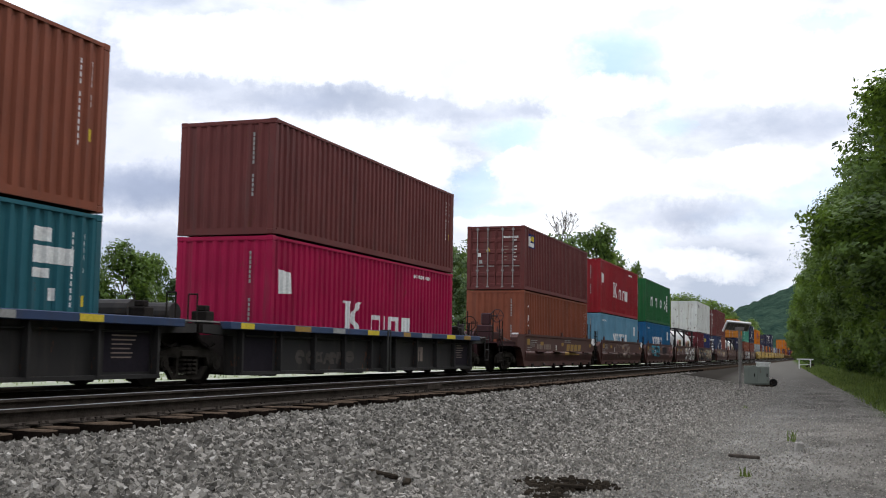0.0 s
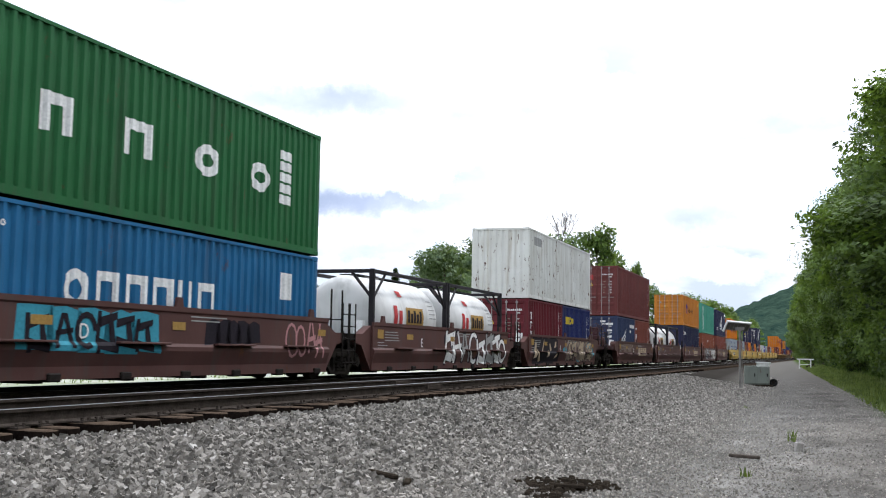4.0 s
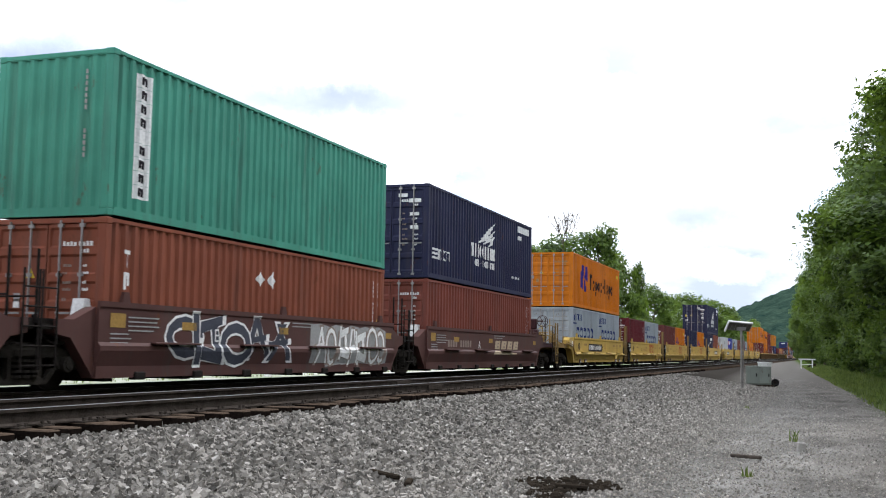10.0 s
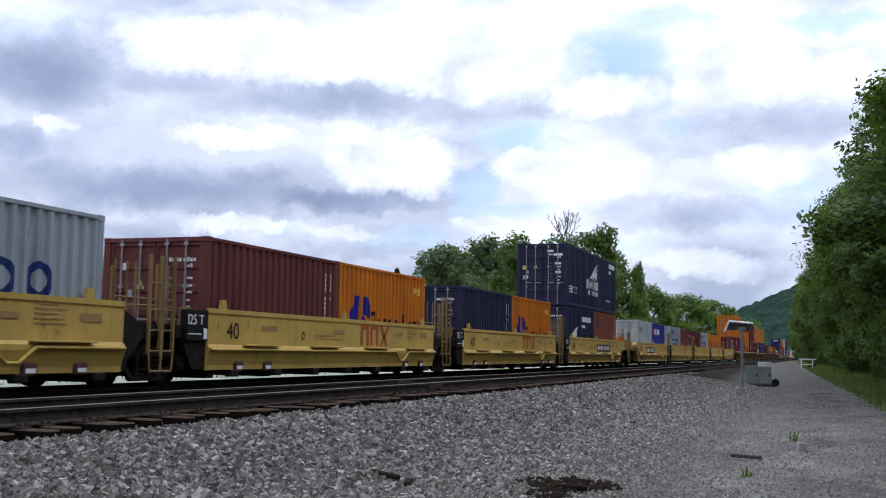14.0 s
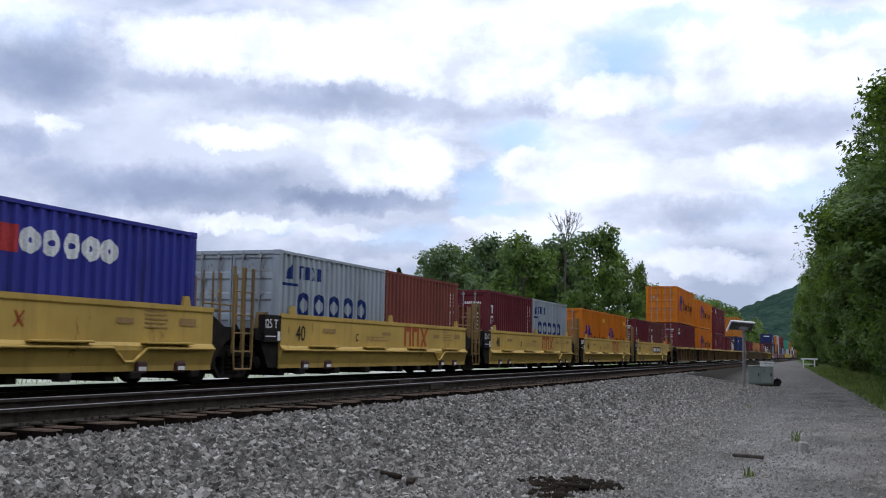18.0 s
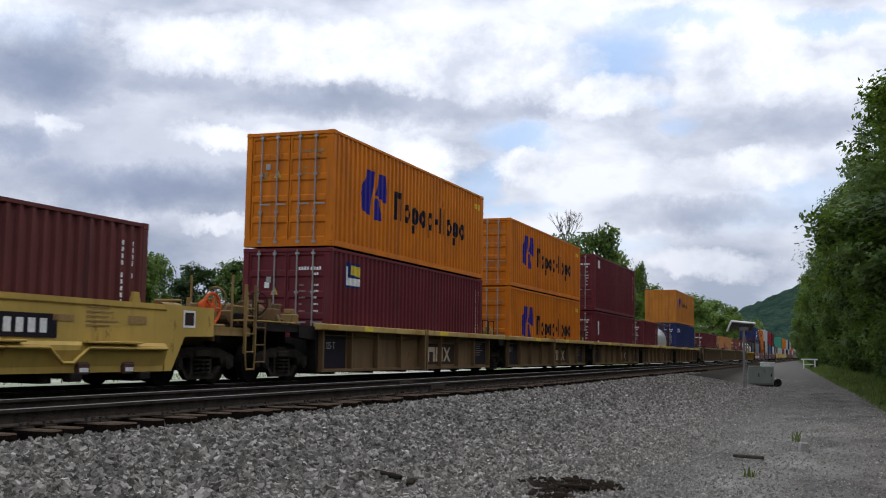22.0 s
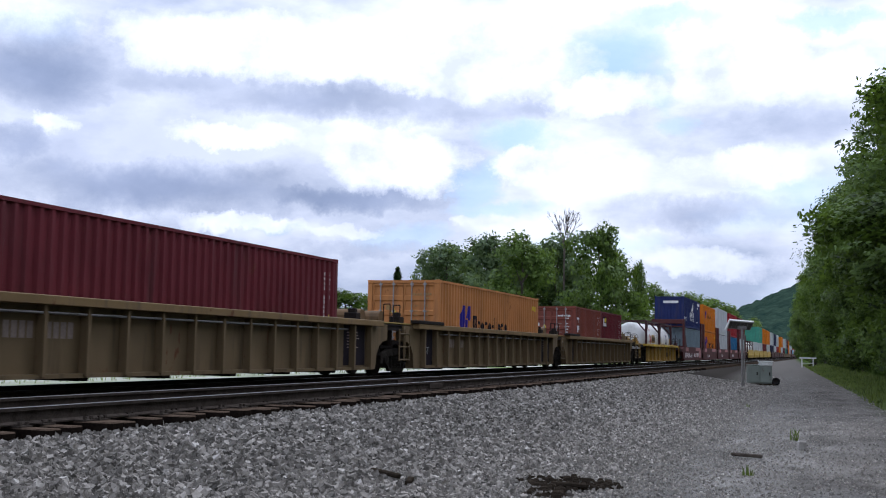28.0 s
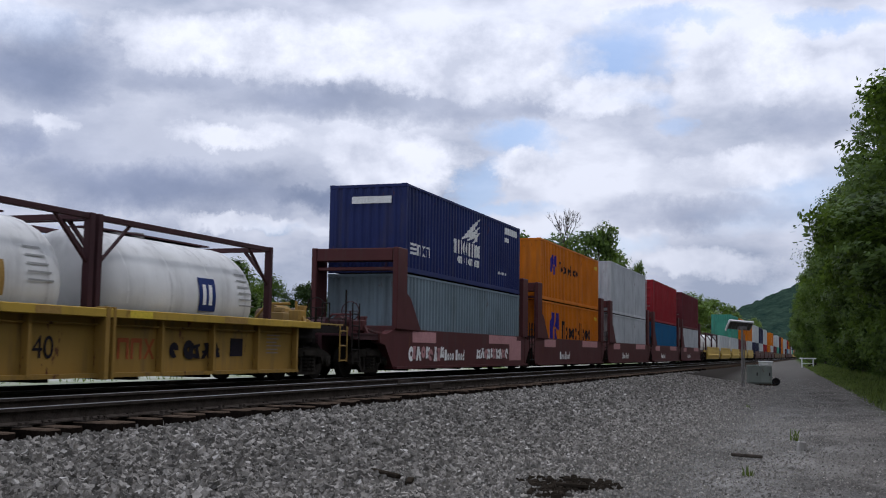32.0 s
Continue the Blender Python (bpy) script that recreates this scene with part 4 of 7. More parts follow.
            part("handrail", shared("handrail|", handrail_mesh), skin if kind == "yellow" else STEEL, root, at=(0.45, y + sgn * (reach - 0.25), 0))
        if kind == "yellow" and far and sgn < 0:
            part("brake_pipe", shared("brake_pipe|%d%d" % (sgn, far), lambda: platform_pipe(sgn, far)), DIRTYYELLOW, root, at=(0, y, 0))
        if far:
            part("valve_stand", shared("valve_stand|", valve_stand), skin if kind == "yellow" else side, root, at=(0, y + sgn * (reach - 1.55), deck - 1.12))
            part("brake_gear", shared("brake_gear|", brake_gear) if kind != "maroon" else shared("brake_gear|tall", tall_gear), skin if kind != "maroon" else FRAME, root, at=(0, y + sgn * (reach - 0.75), 0))
            cp = shared("coupler|", lambda: boxes((-0.14, 0.14, 0, 0.95, 0.72, 0.98), (-0.22, 0.22, 0.6, 0.95, 0.66, 1.02), bevel=0.03))
            part("coupler", cp, STEEL, root, at=(0, y + sgn * (reach - 0.1), 0), turn=(0, 0, 0 if sgn > 0 else 180))
            part("draft_sill", shared("draft_sill|%.2f" % reach, lambda: boxes((-0.3, 0.3, 0, reach, 0.6, 1.08))), STEEL, root, at=(0, y, 0), turn=(0, 0, 0 if sgn > 0 else 180))
        else:
            part("air_hose", shared("air_hose|", hose_mesh), STEEL, root, at=(1.1, y + (sgn * reach if sgn < 0 else 0.1), 0))
    truck(root, -lead)
    if last:
        truck(root, L + tail)
    return root


# ---------------------------------------------------------------- the train
def track_pose(x, z, s):
    """A pose on a track whose centre passes x beside the camera, s metres along it."""
    return pose(x - veer(s), s, z, 0, 0, math.degrees(BEND * min(s, CURVE_END)))


RIDERS = []


def ride(ob, u, z, side=0.0):
    """Put a thing on the train, u metres along it, z above the ground."""
    ob.matrix_basis = track_pose(TRAIN_X + side, z, u)
    RIDERS.append((ob, u, z, side))
    return ob


FLOOR = RAIL + 0.33
H8, H9 = 2.591, 2.896
C40, C20 = 12.192, 6.058


def marks_row(root, y, z, h, pattern, ink_, name="side_mark", wide=0.62, w=0.17, gap=0.16, flat=None, label=""):
    """Each mark of a name a part of its own."""
    for c in pattern:
        got = marks(0, z, h, c, wide, w, gap)
        if c == " ":
            y += h * wide * 0.6
            continue
        part(name, painted([[(p + y, q) for p, q in poly] for poly in got], flat), INK[ink_], root, label)
        y += max(p for poly in got for p, q in poly) + h * gap
    return y


def logo_k(root, H, y, z, flag, scale=1.0):
    part("emblem", painted([rect(y + 0.08, z, y + 0.36, z + 0.84), rect(y, z + 0.78, y + 0.46, z + 0.84), rect(y, z, y + 0.46, z + 0.06)]), INK["white"], root, "white emblem")
    part("emblem", painted([[(y + 0.36, z + 0.42), (y + 0.86, z + 0.84), (y + 1.15, z + 0.84), (y + 0.66, z + 0.46), (y + 1.22, z), (y + 0.88, z)]]), INK["white"], root, "white emblem")
    marks_row(root, y + 1.75, z - 0.06, 0.6, "NINB", "white", wide=1.12, w=0.2, gap=0.4)
    part("flag_emblem", painted([[(flag, H * 0.56), (flag + 0.72, H * 0.57), (flag + 0.66, H * 0.73), (flag - 0.02, H * 0.75)], rect(flag + 0.02, H * 0.5, flag + 0.07, H * 0.56)]), INK["white"], root)
    part("web_mark", painted(marks(8.8, H - 0.36, 0.17, "oooooooooooo", 0.6, 0.25)), INK["white"], root)


def logo_h(root, L, H, small=False, at=None):
    """Blue emblem and black marks on an orange side: y and z of the emblem, its size, then y, z and height of the marks."""
    if at is None:
        at = (1.75, H * 0.33, 1.28, 4.05, H * 0.39, 0.80) if L > 10 else (0.75, H * 0.34, 0.92, 2.0, H * 0.36, 0.50)
        if small:
            at = (1.75, H * 0.46, 0.86, 3.4, H * 0.52, 0.50)
    y, z, h, y2, z2, s = at
    w = h * 0.42
    part("emblem", painted([[(y - 0.05 * h, z + 0.46 * h), (y + 0.12 * h, z + 0.12 * h), (y + w * 1.15, z + 0.04 * h), (y + w * 1.55, z + h), (y + w * 0.75, z + h)]]), INK["blue"], root, "dark blue emblem")
    part("emblem", painted([[(y + w * 1.65, z), (y + w * 2.5, z), (y + w * 2.3, z + 0.44 * h), (y + w * 1.75, z + 0.46 * h)]]), INK["blue"], root, "dark blue emblem")
    part("emblem", painted([[(y + w * 1.8, z + 0.52 * h), (y + w * 3.1, z + 0.40 * h), (y + w * 3.15, z + 0.64 * h), (y + w * 2.95, z + h), (y + w * 2.1, z + h)]]), INK["blue"], root, "dark blue emblem")
    marks_row(root, y2, z2, s, "Nogog-IIogo", "black", wide=0.72, w=0.22, gap=0.185)
    part("end_mark", painted([rect(L - 0.85, H - 0.52, L - 0.72, H - 0.36)]), INK["yellow"], root)
    part("end_mark", painted([rect(L - 0.55, H - 0.56, L - 0.42, H - 0.36)]), INK["yellow"], root)


def logo_c(root, H, scale=1.0):
    marks_row(root, 0.95, H * 0.42, 0.62, "OOOOO", "navy", wide=0.95, w=0.2, gap=0.38, label="dark blue ring mark")
    marks_row(root, 1.05, H * 0.77, 0.30, "NBXB", "navy", "small_mark", wide=0.85, w=0.14, gap=0.12)
    part("sail_emblem", painted([[(0.30, H * 0.76), (0.75, H * 0.76), (0.62, H * 0.90)], rect(0.22, H * 0.70, 0.95, H * 0.725), rect(0.7, H * 0.76, 0.74, H * 0.95)]), INK["navy"], root)


def logo_n(root, H, big=True):
    z = H * 0.30
    part("wing_emblem", painted([[(5.0, z + 0.66), (6.0, z + 0.86), (7.15, z + 1.62), (6.3, z + 1.30)]]), INK["white"], root, "white wing emblem")
    part("wing_emblem", painted([[(5.6, z + 0.66), (6.4, z + 0.84), (7.1, z + 1.34), (6.4, z + 1.08)]]), INK["white"], root, "white wing emblem")
    part("wing_emblem", painted([[(6.3, z + 0.66), (6.8, z + 0.78), (7.0, z + 1.1), (6.6, z + 0.98)]]), INK["white"], root, "white wing emblem")
    marks_row(root, 4.27, z + 0.18, 0.46, "NINLOOIINIOO", "white", wide=0.52, w=0.22, gap=0.11)
    part("lower_mark", painted(marks(4.7, z - 0.12, 0.23, "ONIONONIiNB", 0.62, 0.25, 0.42)), INK["white"], root)
    part("number_panel", painted([rect(10.1, H - 0.42, 11.75, H - 0.17)]), INK["white"], root)
    part("number_panel", painted([rect(10.1, H - 0.72, 10.65, H - 0.56)]), INK["white"], root)
    part("web_mark", painted(marks(9.4, 0.60, 0.16, "oooooooooo", 0.6, 0.28)), INK["white"], root)
    part("line_mark", painted([rect(0.5, H * 0.22 + i * 0.13, 0.95, H * 0.22 + 0.07 + i * 0.13) for i in range(3)]), INK["white"], root)
    part("line_mark", painted(marks(1.05, H * 0.22, 0.32, "NXN", 0.9)), INK["white"], root)


def codes(root, L, H, y=None, tall=True):
    """Small white code columns near the rear edge."""
    y = L - 0.75 if y is None else y
    for a, z0 in ((y, 0.38), (y + 0.3, 0.62)):
        n = int((0.86 - z0) * H / 0.115)
        part("code_mark", painted([rect(a, H * 0.86 - 0.115 * i - (0.1 if i > 3 else 0) - 0.08, a + 0.055, H * 0.86 - 0.115 * i - (0.1 if i > 3 else 0)) for i in range(n)]), INK["white"], root)
    part("small_plate", painted([rect(y + 0.28, H * 0.40, y + 0.4, H * 0.47)]), INK["yellow"], root)


def prism_y(points, y0, y1):
    """A flat outline in (x, z), given thickness from y0 to y1."""
    bm = bmesh.new()
    a = [bm.verts.new((x, y0, z)) for x, z in points]
    b = [bm.verts.new((x, y1, z)) for x, z in points]
    bm.faces.new(a)
    bm.faces.new(b[::-1])
    for i in range(len(points)):
        k = (i + 1) % len(points)
        bm.faces.new((a[i], b[i], b[k], a[k]))
    bmesh.ops.recalc_face_normals(bm, faces=bm.faces)
    return bm


def tall_column(root, y, H, n=5, ink_="white", h=0.30, wide=0.72):
    for i, poly in enumerate(column(y, H * 0.80, h, n, wide)):
        (a, z0), (b, _), (_, z1), _ = poly
        w = (b - a) * 0.32
        part("column_mark", painted([rect(a, z1 - w, b, z1), rect((a + b) / 2 - w / 2, z0, (a + b) / 2 + w / 2, z1 - w)] if i % 2 == 0 else [rect(a, z0, a + w, z1), rect(a + w, z1 - w, b, z1), rect(b - w, z0 + w, b, z1 - w)]), INK[ink_], root)


def sticker(root, y, H, a="navy", b="white"):
    p = part("sticker", painted([rect(y, H * 0.68, y + 0.95, H * 0.90)]), INK[a], root)
    part("sticker_marks", painted([rect(y + 0.05, H * 0.70, y + 0.9, H * 0.765), rect(y + 0.05, H * 0.72, y + 0.22, H * 0.86)], lift=0.008), INK[b], p)
    part("sticker_flash", painted([[(y + 0.3, H * 0.80), (y + 0.9, H * 0.78), (y + 0.9, H * 0.87), (y + 0.45, H * 0.88)]], lift=0.008), INK["yellow"], p)


def door_marks(root, H, n=6, ink_="white", panels=False):
    rng = random.Random(len(bpy.data.objects))
    def line(a, z, count, h):
        """A row of small bars, as of a number."""
        w = h * 0.62
        pts = [(a, z), (a + w * 1.45 * count - w * 0.45, z)]
        for i in reversed(range(count)):
            left, up = a + i * w * 1.45, z + h * rng.uniform(0.75, 1)
            pts += [(left + w, z + h * 0.12), (left + w, up), (left, up), (left, z + h * 0.12)]
        return prism_y(pts, 0.020, 0.023)

    part("door_mark", line(0.33, H * 0.81, 4, 0.085), INK[ink_], root)
    part("door_mark", line(0.66, H * 0.81, 4, 0.085), INK[ink_], root)
    part("door_mark", line(0.70, H * 0.765, 3, 0.07), INK[ink_], root)
    for i in range(n - 1):
        z = H * 0.68 - i * H * 0.055 - rng.uniform(0, 0.03)
        part("door_mark", line(0.36, z, rng.choice((2, 3, 4)), 0.05), INK["dim" if ink_ == "white" else ink_], root)
        part("door_mark", line(0.76, z, rng.choice((2, 3)), 0.05), INK[ink_], root)
    for i in range(2):
        x, z = -0.85 + 0.3 * rng.random(), H * (0.40 + 0.35 * rng.random())
        part("door_plate", boxes((x, x + 0.13, 0.020, 0.024, z, z + 0.15)), INK[ink_ if i else "grey"], root)
    if panels:
        for x, w, z, h, c in ((0.22, 0.30, 0.86, 0.11, "white"), (0.56, 0.40, 0.80, 0.12, "white"), (0.60, 0.30, 0.66, 0.10, "white"), (0.62, 0.26, 0.52, 0.10, "white"), (-0.95, 0.17, 0.58, 0.19, "yellow"), (-0.94, 0.14, 0.42, 0.2, "grey")):
            part("door_panel", boxes((x, x + w, 0.014, 0.018, H * z, H * z + h)), INK[c], root)
    part("warning_triangle", prism_y([(-0.42, H * 0.60), (-0.22, H * 0.60), (-0.32, H * 0.67)], 0.012, 0.016), INK["yellow"], root)


def end_marks(root, H, ink_="white", n=9):
    """Small code characters one above another on a closed end."""
    for i in range(2):
        z = H * (0.88 if i == 0 else 0.52)
        part("end_mark", boxes(*[(0.655, 0.70, 0.004, 0.008, z - k * 0.105 - 0.075, z - k * 0.105) for k in range(7 if i == 0 else 5)]), INK["grey" if ink_ == "white" else ink_], root)


# ---------------------------------------------------------------- paint marks and small fittings on the cars
def plate(car, y, z, w, h, ink_, x, name="paint_patch", label=""):
    return part(name, painted([rect(y, z, y + w, z + h)], flat=x), INK[ink_], car, label)


def data_lines(car, y, z, n, w, ink_, x, seed):
    rng = random.Random(seed)
    for i in range(n):
        part("data_line", painted([rect(y, z - i * 0.075, y + w * rng.uniform(0.6, 1), z - i * 0.075 + 0.024)], flat=x), INK[ink_], car)


def scribble(car, y0, y1, z0, z1, inks, n, seed, x=None, name="sprayed_mark", bold=0.14, edge=""):
    """Sprayed shapes that crowd each other: rings, leaning strokes, hooks. x: a flat side; none: the bent smooth side."""
    rng = random.Random(seed)
    step = (y1 - y0) / n
    for i in range(n):
        y = y0 + i * step + rng.uniform(-0.1, 0.1)
        h = (z1 - z0) * rng.uniform(0.75, 1.0)
        z = z0 + (z1 - z0 - h) * rng.random()
        k, w = rng.random(), step * rng.uniform(0.95, 1.3)
        if k < 0.35:
            polys = ring(y, z, y + w, z + h, bold, 12, (10, 12) if rng.random() < 0.5 else None)
        elif k < 0.7:
            s = rng.uniform(-0.3, 0.3) * w
            polys = [[(y, z), (y + bold, z), (y + bold + s + w * 0.4, z + h), (y + s + w * 0.4, z + h)], [(y + w - bold, z), (y + w, z), (y + w * 0.6, z + h), (y + w * 0.6 - bold, z + h)],
                     [(y + w * 0.1, z + h * 0.35), (y + w * 0.9, z + h * 0.45), (y + w * 0.9, z + h * 0.6), (y + w * 0.1, z + h * 0.5)]]
        else:
            polys = [rect(y, z, y + bold, z + h, rng.uniform(-0.2, 0.2)), [(y + bold, z + h * 0.6), (y + w, z + h * 0.82), (y + w, z + h), (y + bold, z + h * 0.85)], [(y + bold, z + h * 0.1), (y + w, z), (y + w, z + h * 0.2), (y + bold, z + h * 0.38)], [(y + w * 0.7, z + h * 0.15), (y + w, z + h * 0.1), (y + w * 0.8, z + h * 0.85), (y + w * 0.6, z + h * 0.75)]]
        lift = 0.006 + 0.003 * (i % 3)
        strokes = [polys] if k < 0.35 else [[p] for p in polys]
        for stroke in strokes:
            if edge:
                if k < 0.35:
                    big = ring(y - 0.06, z - 0.05, y + w + 0.06, z + h + 0.05, bold + 0.1, 12)
                else:
                    cy, cz = sum(p[0] for p in stroke[0]) / len(stroke[0]), sum(p[1] for p in stroke[0]) / len(stroke[0])
                    big = [[(q + (q - cy) * 0.35, r + (r - cz) * 0.12) for q, r in stroke[0]]]
                part("outline_mark", sprayed(big, lift - 0.002) if x is None else painted(big, flat=x, lift=lift - 0.002), INK[edge], car)
            part(name, sprayed(stroke, lift) if x is None else painted(stroke, flat=x, lift=lift), INK[inks[i % len(inks)]], car)


def ground_coat(car, y0, y1, z0, z1, ink_, seed):
    """An uneven sprayed ground."""
    rng = random.Random(seed)
    n, y = 5, y0
    for i in range(n):
        w = (y1 - y0) / n
        part("sprayed_ground", sprayed([[(y - 0.1, z0 + rng.uniform(0, 0.12)), (y + w + 0.1, z0 + rng.uniform(0, 0.12)), (y + w + 0.05, z1 - rng.uniform(0, 0.12)), (y + w * 0.5, z1), (y - 0.05, z1 - rng.uniform(0, 0.12))]], 0.003), INK[ink_], car)
        y += w


LETTERS = {2: "B", 3: "C", 4: "D", 5: "E", 6: "A", 7: "B", 8: "C", 9: "D", 10: "E", 11: "A", 12: "B", 13: "C", 14: "D", 15: "E", 16: "A", 17: "B", 18: "C", 19: "D", 20: "E", 21: "A"}


def dress(car, kind, i, first, last):
    x = 1.345
    if kind in ("maroon", "yellow"):
        part("corner_guide", shared("corner_guide|", lambda: prism([(-0.30, 1.12), (-0.02, 1.12), (-0.08, 1.52), (-0.22, 1.52)], 0.78, 1.02)), INK["white"] if kind == "maroon" else DIRTYYELLOW, car, "painted corner guide")
    if kind == "maroon":
        for y, w in ((0.05, 0.42), (2.2, 0.5), (6.0, 0.42), (12.05, 0.4)):
            plate(car, y, 1.05, w, 0.15 if y not in (0.05,) else 0.24, "gold", x, label="yellow reflector patch")
        data_lines(car, 0.55, 1.22, 4, 1.1, "grey", x, i)
        data_lines(car, 0.06, 0.93, 4, 0.7, "grey", x, i + 50)
        data_lines(car, 6.6, 1.30, 2, 1.6, "grey", x, i + 90)
        word(LETTERS[i], 0.36, INK["white"], car, (x + 0.003, {6: 5.0, 2: 4.9, 7: 4.82, 11: 4.76}.get(i, 3.36), 0.85), name="unit_letter")
        if i in (2, 7, 9, 11):
            y = 6.7 if i != 2 else 7.0
            for k in range(4):
                part("tan_mark", sprayed([rect(y + k * 0.8, 0.84, y + k * 0.8 + 0.62, 1.14, 0.4)]), INK["cream" if i != 2 else "gold"], car)
                plate(car, y + k * 0.8 + 0.28, 0.90, 0.2, 0.05, "dim", x + 0.004, "slot")
                plate(car, y + k * 0.8 + 0.33, 1.02, 0.2, 0.05, "dim", x + 0.004, "slot")
            part("stripe", sprayed([[(6.4, 0.64), (9.5, 0.66), (9.5, 0.70), (6.75, 0.79)]]), INK["cream" if i != 2 else "gold"], car)
        if i in (2, 7, 11):
            for k in range(10):
                if k != 4:
                    part("number_bar", sprayed([rect(1.62 + k * 0.245, 0.88, 1.79 + k * 0.245, 1.10)], 0.003), INK["dim"], car)
        if i == 7:
            scribble(car, 0.2, 4.6, 1.0, 1.36, ["dim"], 13, 21, bold=0.03)
        if i == 5:
            scribble(car, 5.4, 12.2, 0.30, 1.40, ["white", "white", "grey"], 8, 5, edge="black")
        if i == 4:
            ground_coat(car, 1.95, 5.5, 0.55, 1.36, "teal", 2)
            scribble(car, 2.1, 5.4, 0.6, 1.32, ["black"], 6, 9, bold=0.1)
            scribble(car, 10.4, 12.3, 0.45, 1.38, ["pink"], 4, 10, bold=0.07)
            ground_coat(car, 7.2, 9.2, 0.75, 1.3, "black", 3)
        if i == 6:
            ground_coat(car, 0.3, 4.6, 0.26, 1.40, "black", 4)
            for yy, zz, w, h, s in ((0.35, 0.5, 0.5, 0.7, 0.2), (1.15, 0.35, 0.3, 0.55, -0.25), (1.75, 0.75, 0.22, 0.55, 0.3), (2.55, 0.55, 0.42, 0.3, 0.1), (3.2, 0.8, 0.3, 0.35, -0.2), (3.75, 0.5, 0.5, 0.22, 0.3), (3.95, 0.95, 0.4, 0.3, 0.1)):
                part("sprayed_mark", sprayed([[(yy, zz), (yy + w, zz + 0.06), (yy + w * 0.7 + s, zz + h), (yy + w * 0.25 + s, zz + h * 0.9)]], 0.008), INK["cream"], car)
            for yy, zz, w, h in ((5.6, 0.75, 0.9, 0.3), (7.6, 0.95, 0.9, 0.35), (8.4, 0.32, 1.0, 0.25), (10.6, 0.9, 1.1, 0.4), (11.6, 0.5, 0.8, 0.5)):
                part("sprayed_ground", sprayed([[(yy, zz + h * 0.4), (yy + w * 0.5, zz), (yy + w, zz + h * 0.3), (yy + w * 0.8, zz + h), (yy + w * 0.3, zz + h * 0.8)]], 0.004), INK["teal"], car)
            scribble(car, 6.2, 12.0, 0.32, 1.36, ["dim", "cream", "dim"], 8, 13, bold=0.13, edge="black")
            scribble(car, 6.4, 12.1, 0.4, 1.3, ["cream"], 9, 17, bold=0.045)
        if i == 10:
            scribble(car, 1.6, 6.4, 0.34, 1.38, ["slate"], 5, 15, bold=0.2, edge="white")
            ground_coat(car, 7.6, 12.0, 0.32, 1.34, "grey", 6)
            scribble(car, 7.8, 11.9, 0.36, 1.34, ["white"], 7, 16, bold=0.1, edge="dim")
        if i == 3:
            scribble(car, 3.9, 8.5, 0.5, 1.36, ["dim"], 5, 18, bold=0.05)
    if kind == "yellow":
        if not first:
            p = part("end_panel", boxes((1.20, 1.36, -0.85, -0.11, 0.86, 1.45), bevel=0.01), STEEL, car, "black end panel with white lettering")
            word("125 T", 0.27, INK["white"], p, (1.365, -0.82, 1.17))
            part("data_line", boxes((1.361, 1.364, -0.8, -0.35, 0.98, 1.0)), INK["white"], p)
            part("white_plate", boxes((1.361, 1.364, -0.27, -0.15, 0.9, 1.1)), INK["white"], p)
            part("lower_panel", prism([(-0.9, 0.86), (-0.11, 0.86), (-0.11, 0.32), (-0.55, 0.32)], 1.1, 1.3), STEEL, car)
        word("40", 0.47, INK["black"], car, (x + 0.003, 0.62, 0.92), name="length_number")
        word(LETTERS[i], 0.26, INK["black"], car, (x + 0.003, 3.9 if not (first or last) else (6.6 if first else 5.6), 0.95), name="unit_letter")
        if first:
            for yy, w, h, c in ((-0.95, 0.26, 0.34, "cream"), (-0.6, 0.13, 0.28, "white"), (-0.4, 0.3, 0.3, "tan")):
                part("stencil_panel", painted([rect(yy, 1.03, yy + w, 1.03 + h)], flat=1.332), INK[c], car)
        if first or last:
            y = 3.05 if first else 6.3
            plate(car, y, 0.85, 3.4, 0.37, "black", x, "number_panel", "black panel with white bars")
            for k in range(4):
                plate(car, y + 0.2 + k * 0.33, 0.925, 0.22, 0.22, "white", x + 0.004, "number_bar")
            for k in range(6):
                plate(car, y + 1.7 + k * 0.26, 0.925, 0.16, 0.22, "white", x + 0.004, "number_bar")
            part("cross_mark", painted(marks(y + (4.1 if first else -1.6), 1.0, 0.24, "X", 1.0, 0.22), flat=x), INK["brick"], car)
        else:
            marks_row(car, 7.2, 0.85, 0.56, "NN", "brick", wide=0.95, w=0.26, gap=0.16, flat=x, label="brick red mark")
            part("side_mark", painted([[(8.45, 0.85), (8.62, 0.85), (9.15, 1.41), (8.98, 1.41)], [(8.85, 0.85), (9.02, 0.85), (8.62, 1.41), (8.45, 1.41)]], flat=x), INK["brick"], car, "brick red mark")
        for y, w, h in ((2.0, 0.7, 0.1), (5.6, 0.6, 0.09), (9.6, 0.5, 0.1), (11.5, 0.55, 0.14)):
            plate(car, y, 1.12, w, h, "tan", x)
        data_lines(car, 4.6, 1.05, 2, 1.7, "tan", x, i)
        data_lines(car, 10.4, 1.36, 5, 0.9, "tan", x, i + 30)
        for y in (0.95, 2.15, 10.2, 11.4):
            b = part("tie_down", shared("tie_down|", lambda: boxes((1.22, 1.37, 0, 0.34, 0.26, 0.47), bevel=0.03)), WELLRED, car, at=(0, y, 0))
            part("white_plate", shared("tie_plate_white|", lambda: boxes((1.371, 1.375, 0.06, 0.28, 0.31, 0.38))), INK["white"], b)
